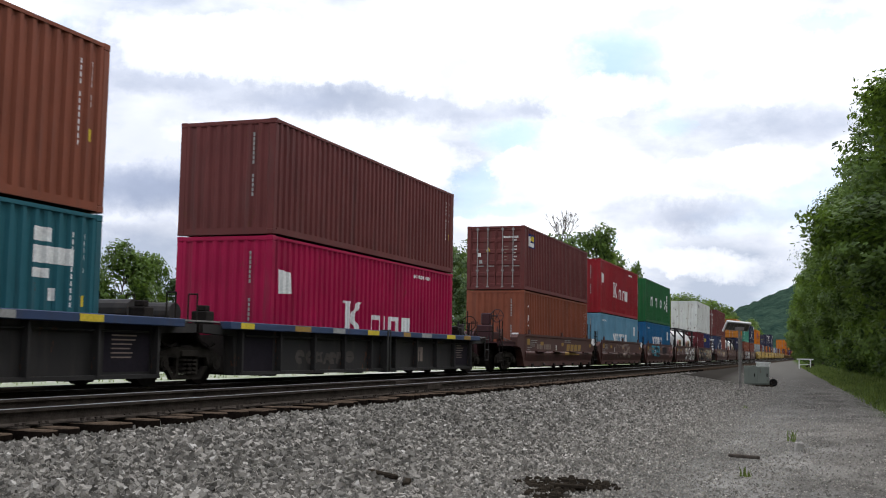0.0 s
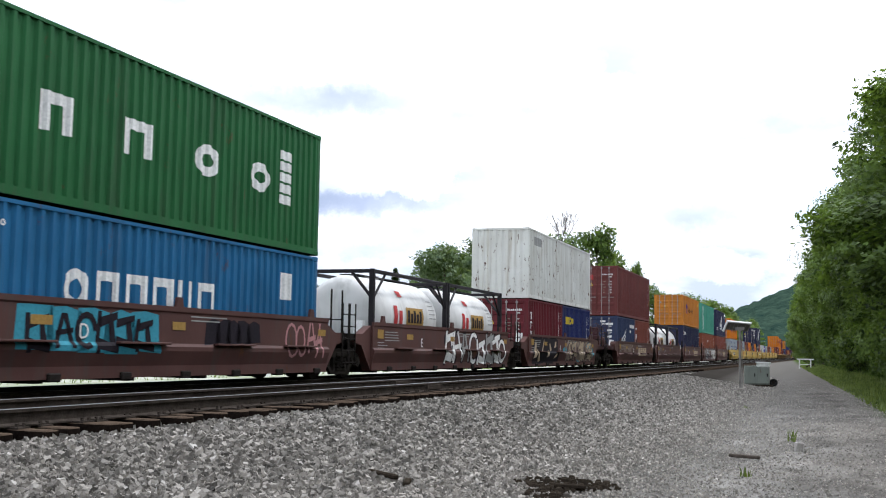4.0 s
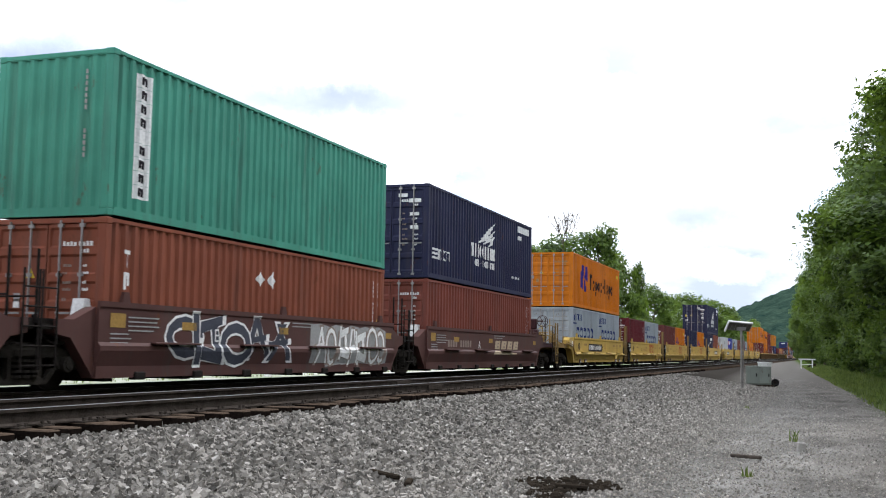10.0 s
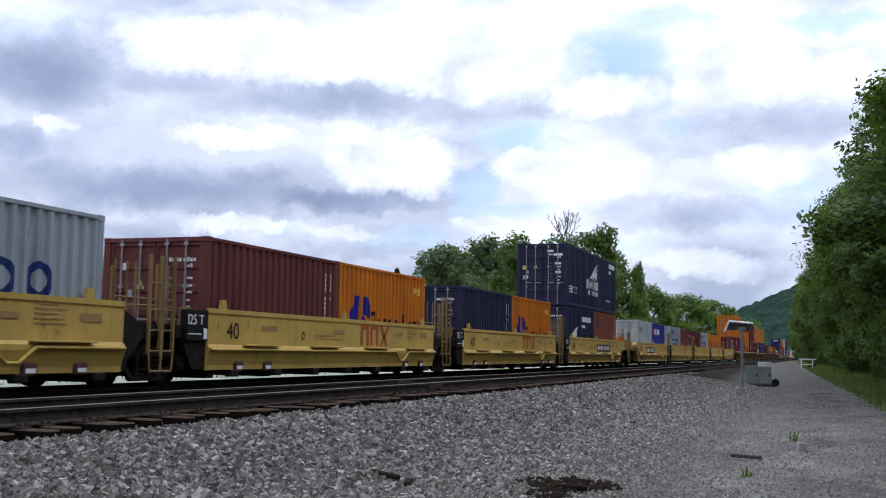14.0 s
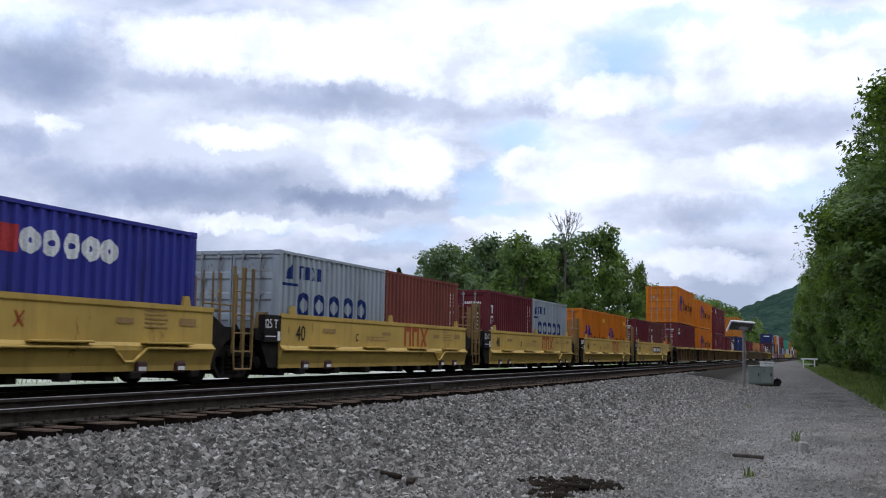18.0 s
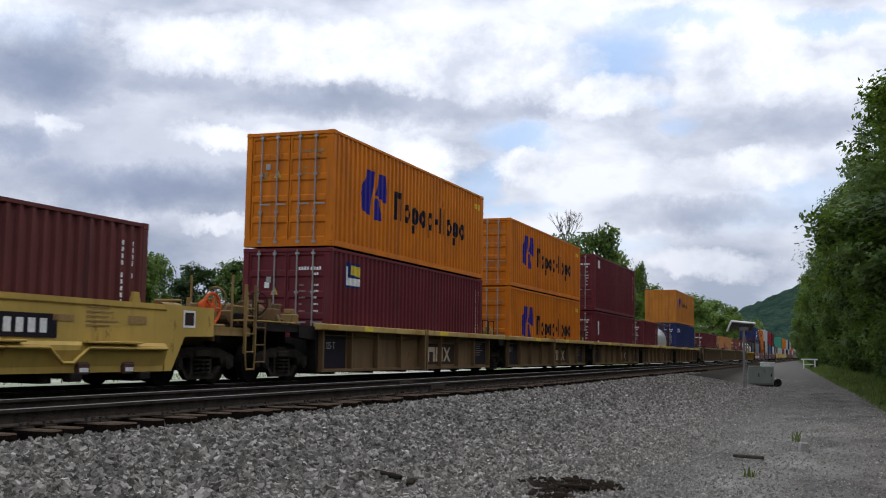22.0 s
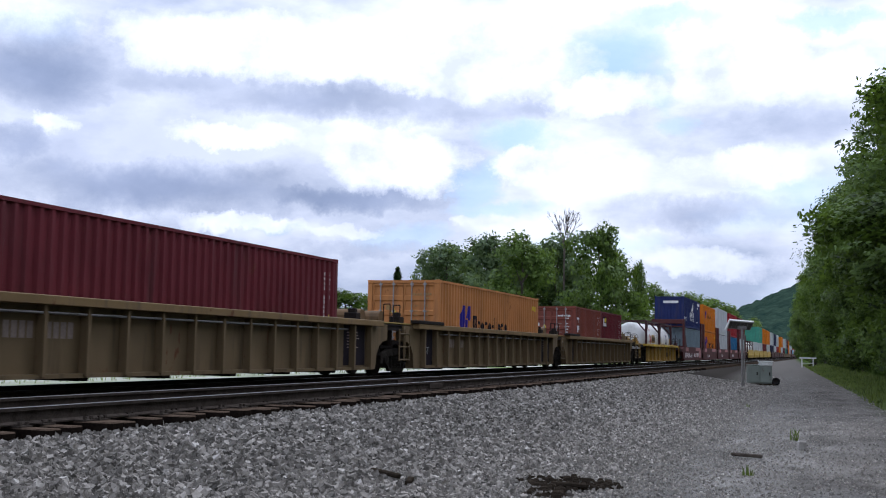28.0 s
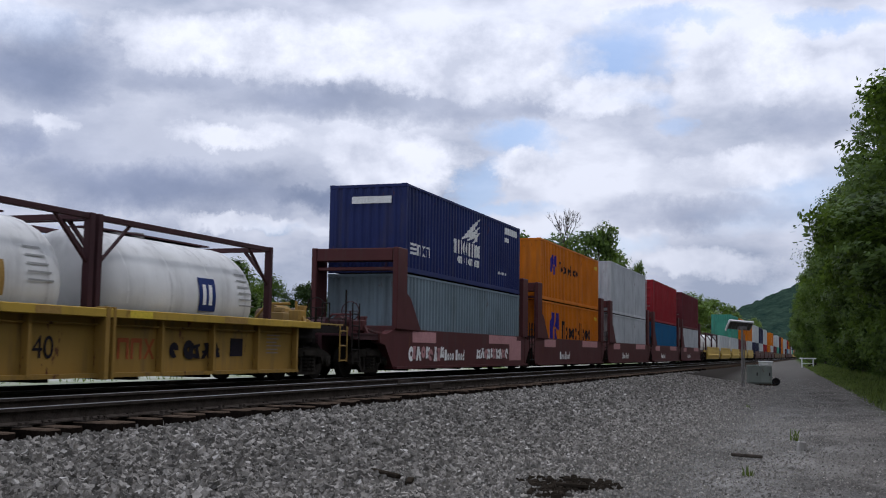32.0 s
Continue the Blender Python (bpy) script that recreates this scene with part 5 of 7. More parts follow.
        run = [((1.425, -0.1, 0.70), (1.425, 9.45, 0.70)), ((1.425, 9.45, 0.70), (1.40, 9.8, 0.46)), ((1.40, 9.8, 0.46), (1.40, 10.05, 0.46)), ((1.40, 10.05, 0.46), (1.425, 10.4, 0.70)), ((1.425, 10.4, 0.70), (1.425, 12.6, 0.70))]
        part("air_pipe", shared("air_pipe|", lambda: rods(run, 0.03, 8)), WELLYELLOW, car)
    if kind in ("tan", "grey", "deep", "ochre"):
        side, chord, a, b, top, bot, wx = KINDS[kind]
        rng = random.Random(i)
        y, k = a - 0.2, 0
        while y < b - 0.5:
            w = rng.uniform(0.5, 0.9)
            if kind != "deep":
                plate(car, y, top - 0.135, w, 0.12, ("yellow", "gold", "grey")[k % 3] if kind == "grey" else ("gold", "yellow")[k % 2], wx + 0.122, "rim_patch")
            y += w + rng.uniform(0.9, 2.0) * (1.0 if kind == "grey" else 1.5)
            k += 1
        f = wx - 0.091
        part("air_pipe", shared("side_pipe|" + kind, lambda: rods([((wx - 0.05, a + 0.3, top - 0.27), (wx - 0.05, b - 0.3, top - 0.27))], 0.02, 6)), side, car)
        data_lines(car, b - 1.3, top - 0.35, 6, 0.75, "dim", f, i)
        wide = {"tan": 1.4, "ochre": 1.4, "grey": 1.4, "deep": 0.90}[kind]
        if kind == "ochre":
            plate(car, b - 2.8, bot + 0.35, 0.5, 0.36, "black", f - 0.002, "data_panel")
        else:
            plate(car, b - 1.5, bot + 0.12, 1.3, top - bot - 0.25, "black", f - 0.002, "end_patch", "black painted end patch")
            plate(car, a + 0.16, bot + 0.08, wide, top - bot - 0.2, "black", f - 0.002, "end_patch", "black painted end patch")
        if kind == "tan":
            plate(car, 6.5, bot + 0.14, 2.6, 0.62, "dusk", f - 0.001, "dark_patch")
            marks_row(car, 6.68, bot + 0.22, 0.44, "NNX", "cream", wide=1.45, w=0.34, flat=f)
            word("125-T", 0.24, INK["grey"], car, (f + 0.004, a + 0.45, bot + 0.55), name="end_lettering")
        elif kind == "ochre":
            marks_row(car, 6.7, bot + 0.30, 0.36, "NNX", "brick", wide=0.9, w=0.2, flat=f)
            scribble(car, 8.3, 9.9, bot + 0.28, bot + 0.66, ["black"], 5, 4, f + 0.002)
            word("40", 0.5, INK["black"], car, (f + 0.004, 4.6, bot + 0.32), name="length_number")
        elif kind == "deep":
            marks_row(car, 0.6, bot + 0.62, 0.26, "BBBB BBBBB", "dim", "number_bar", wide=0.5, flat=f)
            word("125T", 0.32, INK["grey"], car, (f + 0.004, a + 0.22, bot + 0.4), name="end_lettering")
            part("end_step", shared("end_step|", lambda: boxes((1.25, 1.52, a - 0.7, a + 1.5, top + 0.001, top + 0.1), bevel=0.015)), STEEL, car, "raised dark step at the end")
        else:
            marks_row(car, 8.9, bot + 0.25, 0.42, "BB", "dim", "number_bar", wide=0.5, flat=f)
            scribble(car, 1.2, 4.2, bot + 0.2, bot + 0.55, ["faint"], 7, i, f)
    if kind == "rose":
        marks_row(car, 3.3, 0.42, 0.34, "Booo Bood", "white", "side_mark", wide=0.6, w=0.2, flat=1.289)
        if i == 31 or first:
            scribble(car, 0.2, 3.2, 0.4, 0.85, ["white", "pink"], 9, 40, 1.289)
            scribble(car, 6.6, 10.4, 0.45, 0.85, ["white", "white", "pink"], 10, 41, 1.289)
            plate(car, 10.6, 0.4, 1.6, 0.75, "pink", 1.288)
        plate(car, 0.5, 0.95, 2.0, 0.32, "pink", 1.287)
        plate(car, 8.0, 1.0, 3.6, 0.3, "pink", 1.287)


# load of each unit: position of the leading end, then the lower and upper tiers
def stack(u, lower, upper=None):
    z = FLOOR
    for j, (L, H, mat, label, doors, deco) in enumerate(lower):
        c = container(L, H, mat, label, doors)
        for fn in deco:
            fn(c)
        ride(c, u + (0 if j == 0 else C40 - C20), z)
    if upper:
        z += lower[0][1] + 0.03
        L, H, mat, label, doors, deco = upper
        c = container(L, H, mat, label, doors)
        for fn in deco:
            fn(c)
        ride(c, u, z)


hl40 = lambda H: [lambda c: logo_h(c, C40, H), lambda c: door_marks(c, H, 4, "tan")]
hl20 = lambda H: [lambda c: logo_h(c, C20, H)]
cosco = [lambda c: logo_c(c, H8), lambda c: door_marks(c, H8, 4, "grey")]
plain = lambda L, H: [lambda c: codes(c, L, H), lambda c: door_marks(c, H)]
plain_closed = lambda L, H: [lambda c: codes(c, L, H), lambda c: end_marks(c, H)]
ORA, MAR = "orange steel shipping container with a blue emblem and black marks", "maroon corrugated steel shipping container"
MAR20, COS = "short maroon corrugated steel container in the well", "short silver-grey container with dark blue marks"
tex20 = [lambda c: tall_column(c, 0.45, H8, 3), lambda c: codes(c, C20, H8), lambda c: door_marks(c, H8)]
trit20 = [lambda c: tall_column(c, 0.5, H8, 5, h=0.31, wide=1.05), lambda c: codes(c, C20, H8), lambda c: door_marks(c, H8)]


def wing20(c):
    """A white wing over a row of marks, and number panels, on a short dark side."""
    part("wing_emblem", painted([[(1.25, 1.02), (1.5, 1.28), (2.4, 1.58), (3.05, 1.9), (2.98, 1.72), (2.35, 1.44), (1.7, 1.2)]]), INK["white"], c)
    part("wing_emblem", painted([[(1.75, 1.06), (2.3, 1.26), (2.95, 1.62), (2.85, 1.42), (2.4, 1.16)]]), INK["white"], c)
    part("wing_emblem", painted([[(2.3, 1.03), (2.6, 1.12), (2.82, 1.32), (2.72, 1.1)]]), INK["white"], c)
    marks_row(c, 0.75, 0.72, 0.3, "NNN IOOINIIOI", "white", wide=0.72, w=0.24, gap=0.12)
    for r in (rect(4.22, 2.0, 5.85, 2.2), rect(4.22, 1.7, 4.75, 1.86)):
        part("number_panel", painted([r]), INK["white"], c)


def build_train():
    B, Y, T, G, W, S = "maroon", "yellow", "tan", "grey", "deep", "rose"
    LB = "weathered maroon well car with a smooth side"
    LY, LT, LG = "yellow well car with a smooth bent side", "dirty tan well car with ribbed side and yellow rim", "dark grey ribbed well car with a blue rim"
    LW, LS = "long dirty tan well car with many ribs", "rusty rose well car with tall end bulkheads"
    M = 1.8
    rows = [(3.09, G, LG, False, False), (21.23, G, LG, False, True)]
    rows += [(u, B, LB, i == 0, i == 4) for i, u in enumerate((42.32, 57.98, 73.58, 89.2, 105.22))]
    rows += [(u, B, LB, i == 0, i == 4) for i, u in enumerate((125.2, 140.71, 156.45, 171.92, 187.51))]
    rows += [(u, Y, LY, i == 0, i == 4) for i, u in enumerate((207.37, 222.89, 238.32, 253.98, 269.47))]
    rows += [(u, Y, LY, i == 0, i == 4) for i, u in enumerate((289.1, 304.64, 320.18, 335.67, 351.17))]
    rows += [(u, T, LT, i == 0, i == 4) for i, u in enumerate((370.9, 386.58, 402.22, 417.73, 433.87))]
    rows += [(u, W, LW, i == 0, i == 2) for i, u in enumerate((455.07, 474.73, 494.06))]
    rows += [(515.79, "ochre", "dirty ochre-yellow well car with ribbed side", True, True)]
    rows += [(u, S, LS, i == 0, i == 4) for i, u in enumerate((535.83, 551.3, 567.0, 582.7, 598.4))]
    far = 618.0
    for g in range(6):
        kind, lab = ((Y, LY), (B, LB), (T, LT), (B, LB), (Y, LY), (B, LB))[g]
        rows += [(far + i * 15.7, kind, lab, i == 0, i == 4) for i in range(5)]
        far += 82.5
    for i, (u, kind, lab, first, last) in enumerate(rows):
        prev = rows[i - 1][0] + C40 if i else u - 3
        nxt = rows[i + 1][0] if i + 1 < len(rows) else u + C40 + 3
        lead = 2.1 if first else (u - prev) / 2
        tail = 2.1 if last else (nxt - u - C40) / 2
        if kind == W:
            lead, tail = lead - 0.6, tail + 0.6
        if kind == W and first:
            lead = 3.0
        if kind == W and last:
            tail = 3.0
        make = far_well_car if u > 610 else well_car
        car = ride(make(kind, lab, first, last, lead=lead, tail=tail), u, RAIL)
        if u < 610:
            dress(car, kind, i, first, last)
    stack(3.09, [(C40, H8, TEAL, "teal corrugated steel shipping container", False, plain_closed(C40, H8) + [lambda c: [part("number_panel", painted([r]), INK["white"], c) for r in (rect(10.55, 2.02, 11.0, 2.24), rect(10.55, 1.68, 11.55, 1.95), rect(10.55, 1.45, 10.95, 1.6), rect(10.95, 1.1, 11.1, 1.3))]])],
          (C40, H9, RUSSET, "russet corrugated steel shipping container", False, plain_closed(C40, H9)))
    stack(21.23, [(C40, H9, CRIMSON, "crimson shipping container with white marks", False, [lambda c: logo_k(c, H9, 3.85, 0.80, 0.35), lambda c: end_marks(c, H9)])],
          (C40, H8, BROWN, "dark brown corrugated steel shipping container", False, plain_closed(C40, H8)))
    stack(42.32, [(C40, H9, RUSSET, "russet container with a white name column", False, [lambda c: tall_column(c, 0.6, H9, 5), lambda c: end_marks(c, H9), lambda c: codes(c, C40, H9)])],
          (C40, H8, BROWN, "dark brown container with white stickers and lock rods", True, [lambda c: sticker(c, 0.7, H8), lambda c: door_marks(c, H8)]))
    stack(57.98, [(C40, H8, SKYBLUE, "sky blue shipping container with white marks", False, [lambda c: marks_row(c, 3.7, 0.95, 0.62, "ONNNTOB", "white", wide=0.85, w=0.24, gap=0.2), lambda c: part("web_mark", painted(marks(0.57, 2.18, 0.14, "oooooooooooo", 0.65)), INK["white"], c), lambda c: part("number_panel", painted([rect(10.6, 1.55, 11.2, 2.1)]), INK["white"], c), lambda c: end_marks(c, H8)])],
          (C40, H9, RED, "red shipping container with white marks", False, [lambda c: logo_k(c, H9, 3.8, 1.0, 0.3), lambda c: end_marks(c, H9)]))
    stack(73.58, [(C40, H8, AZURE, "azure blue shipping container with white marks", False, [lambda c: marks_row(c, 3.1, 0.98, 0.68, "ONNNIIN", "white", wide=0.95, w=0.24, gap=0.25), lambda c: part("web_mark", painted(marks(0.67, 2.16, 0.15, "oooooooooo", 0.65)), INK["white"], c), lambda c: part("number_panel", painted([rect(10.4, 1.5, 10.9, 2.1)]), INK["white"], c), lambda c: end_marks(c, H8)])],
          (C40, H9, GREEN, "dark green shipping container with white marks", False, [lambda c: marks_row(c, 2.38, 1.14, 0.64, "N", "white", wide=1.15, w=0.3), lambda c: marks_row(c, 4.5, 1.14, 0.64, "N", "white", wide=1.3, w=0.3), lambda c: marks_row(c, 6.8, 1.14, 0.64, "O", "white", wide=1.35, w=0.3), lambda c: marks_row(c, 8.92, 1.14, 0.64, "O", "white", wide=1.3, w=0.3), lambda c: [part("number_panel", painted([rect(10.25, 1.02 + i * 0.25, 10.8, 1.22 + i * 0.25)]), INK["white"], c) for i in range(5)], lambda c: end_marks(c, H9)]))
    for u0 in (89.2, 140.71):
        ride(tank_container("white tank container in a black frame", TANK, FRAMEDARK, "s"), u0, FLOOR)
        ride(tank_container("white tank container in a black frame", TANK, FRAMEDARK, "s"), u0 + C40 - C20, FLOOR)
    stack(105.22, [(C20, H8, MAROON, MAR20, True, tex20), (C20, H8, COBALT, "short cobalt blue container with yellow marks", False, [lambda c: marks_row(c, 0.6, 1.75, 0.34, "BNOO", "yellow", wide=1.1, w=0.3), lambda c: codes(c, C20, H8)])],
          (C40, H9, WHITE, "rust-streaked white steel shipping container", False, [lambda c: part("patch", painted([rect(0.9, 2.25, 2.2, 2.6)]), INK["grey"], c)]))
    stack(125.2, [(C20, H8, DUSKBLUE, "short dark navy container with a white wing emblem", True, [wing20, lambda c: door_marks(c, H8, panels=True)]), (C20, H8, BRICK, "short brick-red container with a white name column", False, trit20[:2])],
          (C40, H9, BROWN, "dark brown container with lock rods and white labels", True, plain(C40, H9) + [lambda c: part("door_sign", boxes((-0.55, -0.2, 0.008, 0.012, H9 * 0.72, H9 * 0.82)), INK["red"], c, "red sign with a white bar")]))
    stack(156.45, [(C40, H9, NAVY, "dark navy shipping container with white marks", False, [lambda c: [part("line_mark", painted([rect(0.2, 2.12 + i * 0.13, 0.65, 2.19 + i * 0.13)]), INK["white" if i != 1 else "red"], c) for i in range(3)], lambda c: marks_row(c, 0.78, 2.14, 0.26, "NXN", "white", wide=1.35, w=0.3, gap=0.2), lambda c: codes(c, C40, H9), lambda c: end_marks(c, H9)])],
          (C40, H8, AMBER, ORA, True, [lambda c: logo_h(c, C40, H8, at=(2.0, 1.05, 0.84, 3.42, 1.2, 0.48)), lambda c: door_marks(c, H8, 5, "tan")]))
    stack(171.92, [(C40, H8, RUSSET, "russet corrugated steel shipping container", True, [lambda c: tall_column(c, 0.55, H8, 5), lambda c: [part("diamond_mark", painted([[(y, 1.88), (y + 0.18, 1.7), (y + 0.36, 1.88), (y + 0.18, 2.08)]]), INK["white"], c) for y in (5.2, 5.72)], lambda c: codes(c, C40, H8), lambda c: door_marks(c, H8)])],
          (C40, H9, JADE, "jade green shipping container with a white column", False, [lambda c: [part("number_panel", painted([rect(0.74, 0.38 + i * 0.25, 1.17, 0.625 + i * 0.25)]), INK["white"], c) for i in range(9)], lambda c: [part("panel_bar", painted([rect(0.84, 0.43 + i * 0.25, 0.92, 0.58 + i * 0.25), rect(0.92, 0.53 + i * 0.25, 1.06, 0.58 + i * 0.25), rect(0.99, 0.43 + i * 0.25, 1.06, 0.53 + i * 0.25)], lift=0.008), INK["black"], c) for i in (0, 1, 2, 3, 5, 6, 7, 8)], lambda c: end_marks(c, H9)]))
    stack(187.51, [(C40, H8, BRICK, "brick-red corrugated steel shipping container", True, plain(C40, H8))],
          (C40, H9, NAVY, "dark navy container with a white wing emblem", True, [lambda c: logo_n(c, H9), lambda c: door_marks(c, H9, 8, panels=True)]))
    stack(207.37, [(C20, H8, SILVER, COS, True, cosco), (C20, H8, SILVER, COS, False, cosco[:1])], (C40, H8, ORANGE, ORA, True, hl40(H8)))
    stack(222.89, [(C20, H8, MAROON, MAR20, True, plain(C20, H8)), (C20, H8, SILVER, COS, False, cosco[:1])])
    stack(238.32, [(C20, H8, BROWN, "short dark brown container in the well", True, plain(C20, H8)), (C20, H8, ORANGE, ORA, False, hl20(H8))])
    stack(253.98, [(C20, H8, NAVY, "short dark navy container in the well", True, plain(C20, H8)), (C20, H8, ORANGE, ORA, False, hl20(H8))])
    stack(269.47, [(C20, H8, NAVY, "short dark navy container with a white wing emblem", True, [lambda c: part("number_panel", painted([rect(3.3, 1.95, 5.3, 2.2), rect(3.3, 1.65, 4.0, 1.8)]), INK["white"], c), lambda c: part("wing_emblem", painted([[(0.6, 1.0), (1.8, 0.9), (2.3, 1.7), (1.5, 1.5)], rect(0.5, 0.55, 2.8, 0.8)]), INK["white"], c), lambda c: door_marks(c, H8)]), (C20, H8, RUSSET, "short russet container with a small sticker", False, [lambda c: part("sticker", painted([rect(0.9, 1.75, 1.35, 2.3)]), INK["navy"], c), lambda c: codes(c, C20, H8)])],
          (C40, H9, NAVY, "dark navy container with a white wing emblem", True, [lambda c: logo_n(c, H9), lambda c: door_marks(c, H9, 8, panels=True)]))
    stack(289.1, [(C20, H8, PALE, "short dirty white container with grey lock rods", True, [lambda c: part("patch", painted([rect(1.0, 1.8, 2.2, 2.15)]), INK["grey"], c), lambda c: door_marks(c, H8, 5, "grey")]),
                   (C20, H8, ROYAL, "short royal blue container with white marks", False, [lambda c: part("emblem", painted([rect(0.42, 1.78, 1.2, 2.2)]), INK["red"], c), lambda c: marks_row(c, 1.25, 1.78, 0.62, "ooooo", "white", wide=0.85, w=0.27, gap=0.06)])])
    stack(304.64, [(C20, H8, SILVER, COS, True, cosco), (C20, H8, BRICK, "short brick-red container in the well", False, plain_closed(C20, H8))])
    stack(320.18, [(C20, H8, MAROON, MAR20, True, tex20), (C20, H8, SILVER, COS, False, cosco[:1])])
    stack(335.67, [(C20, H8, ORANGE, ORA, True, hl20(H8)), (C20, H8, ORANGE, ORA, False, hl20(H8))])
    stack(351.17, [(C20, H8, MAROON, MAR20, True, tex20), (C20, H8, BROWN, "short dark brown container with a name column", False, trit20[:2])])
    stack(370.9, [(C40, H9, MAROON, MAR, True, [lambda c: sticker(c, 0.85, H9), lambda c: codes(c, C40, H9), lambda c: door_marks(c, H9)])], (C40, H9, ORANGE, ORA, True, hl40(H9)))
    stack(386.58, [(C40, H9, ORANGE, ORA, True, hl40(H9))], (C40, H8, ORANGE, ORA, True, hl40(H8)))
    stack(402.22, [(C40, H8, MAROON, MAR, True, [lambda c: part("name_column", painted([rect(1.0, 1.4, 1.35, 2.1), rect(1.0, 0.5, 1.35, 1.1)]), INK["white"], c), lambda c: codes(c, C40, H8), lambda c: door_marks(c, H8)])],
          (C40, H9, MAROON, MAR, True, [lambda c: part("sticker", painted([rect(1.0, 2.25, 1.4, 2.65)]), INK["white"], c), lambda c: codes(c, C40, H9), lambda c: door_marks(c, H9)]))
    stack(417.73, [(C20, H8, MAROON, MAR20, True, plain(C20, H8))])
    ride(tank_container("bare steel tank container in a maroon frame", BARETANK, FRAME, ""), 417.73 + C40 - C20, FLOOR)
    stack(433.87, [(C40, H9, COBALT, "cobalt blue container with a white label", True, [lambda c: marks_row(c, 0.9, 2.2, 0.3, "BNOOO", "white", wide=0.9, w=0.3), lambda c: door_marks(c, H9)])],
          (C40, H8, AMBER, ORA, False, [lambda c: logo_h(c, C40, H8, True)]))
    stack(455.07, [(C40, H8, MAROON, MAR, True, plain(C40, H8))])
    stack(474.73, [(C40, H8, DULLORANGE, ORA, True, [lambda c: logo_h(c, C40, H8, at=(2.1, 1.04, 0.85, 3.5, 1.06, 0.53)), lambda c: door_marks(c, H8, 5, "tan")])])
    stack(494.06, [(C20, H8, BRICK, "short brick-red container with a name column", True, trit20), (C20, H8, MAROON, MAR20, False, [lambda c: sticker(c, 0.7, H8, "black"), lambda c: codes(c, C20, H8)])])
    ride(tank_container("white tank container in a dark frame", TANK, FRAME, "s"), 515.79, FLOOR)
    ride(tank_container("white tank container in a dark frame", TANK, FRAME, "b"), 515.79 + C40 - C20, FLOOR)
    stack(535.83, [(C40, H8, STEELBLUE, "grey-blue steel shipping container", False, [])],
          (C40, H8, COBALT, "navy container with a white wing emblem", False, [lambda c: logo_n(c, H8), lambda c: part("end_panel", boxes((-0.5, 0.75, -0.002, 0.006, H8 * 0.78, H8 * 0.86)), INK["white"], c)]))
    stack(551.3, [(C40, H8, ORANGE, ORA, False, hl40(H8)[:1])], (C40, H8, ORANGE, ORA, False, [lambda c: logo_h(c, C40, H8, True)]))
    stack(567.0, [(C40, H8, PALE, "dull white steel shipping container", False, [])], (C40, H9, PALE, "dull white steel shipping container", False, []))
    stack(582.7, [(C40, H8, AZURE, "blue steel shipping container", False, [])], (C40, H9, RED, "dark red steel shipping container", True, []))
    stack(598.4, [(C40, H8, PALE, "dull white steel shipping container", False, [])], (C40, H9, MAROON, MAR, True, []))
    tail = [("tank",), (PALE, None), (PALE, JADE), (MAROON, ORANGE), (PALE, ORANGE), (NAVY, PALE), (PALE, NAVY), (RED, PALE), (ORANGE, None), (PALE, ORANGE), (MAROON, None),
            (JADE, PALE), (NAVY, MAROON), (ORANGE, ORANGE), (PALE, None), (MAROON, PALE), (SKYBLUE, RED), (PALE, ORANGE), (RUSSET, BROWN), (PALE, PALE), (JADE, None),
            (ORANGE, NAVY), (MAROON, MAROON), (PALE, RED), (NAVY, ORANGE), (PALE, None), (RUSSET, PALE), (ORANGE, MAROON), (PALE, JADE), (BROWN, RED)]
    words = {PALE: "dull white", JADE: "jade green", ORANGE: "orange", MAROON: "maroon", NAVY: "dark navy", RED: "dark red", SKYBLUE: "sky blue", RUSSET: "russet", BROWN: "dark brown"}
    for i, t in enumerate(tail):
        u = 618.0 + (i // 5) * 82.5 + (i % 5) * 15.7
        if t[0] == "tank":
            ride(tank_container("white tank container in a dark frame", TANK, FRAME, ""), u, FLOOR)
            ride(tank_container("white tank container in a dark frame", TANK, FRAME, ""), u + C40 - C20, FLOOR)
            continue
        lo, hi = t
        ride(far_container(C40, H8, lo, words[lo] + " steel shipping container in the well"), u, FLOOR)
        if hi:
            ride(far_container(C40, H9, hi, words[hi] + " steel shipping container on top"), u, FLOOR + H8 + 0.02)


build_train()


# ---------------------------------------------------------------- ground, tracks
def lane(x, y):
    """Distance beside the tracks' line: the ground follows the slow bend."""
    return x + veer(y)


BED = RAIL - 0.262


def ground_height(x, y):
    l = lane(x, y)
    far = 0.42
    if l > -3.2:
        h = 0.0
    elif l > -7.75:
        f = (-3.2 - l) / 4.55
        h = BED * (f * f * (3 - 2 * f)) * 0.55 + BED * f * 0.45
    elif l > -14.9:
        h = BED
    elif l > -16.5:
        h = BED + (far - BED) * (-14.9 - l) / 1.6
    else:
        h = far
    h -= 0.04 * math.exp(-((l + 1.5) / 1.2) ** 2)
    return h + 0.02 * noise.noise(Vector((x * 0.4, y * 0.16, 0))) * (1 if l > -3 else 0.5) * min(1.0, max(0.0, 2.0 - y / 30))


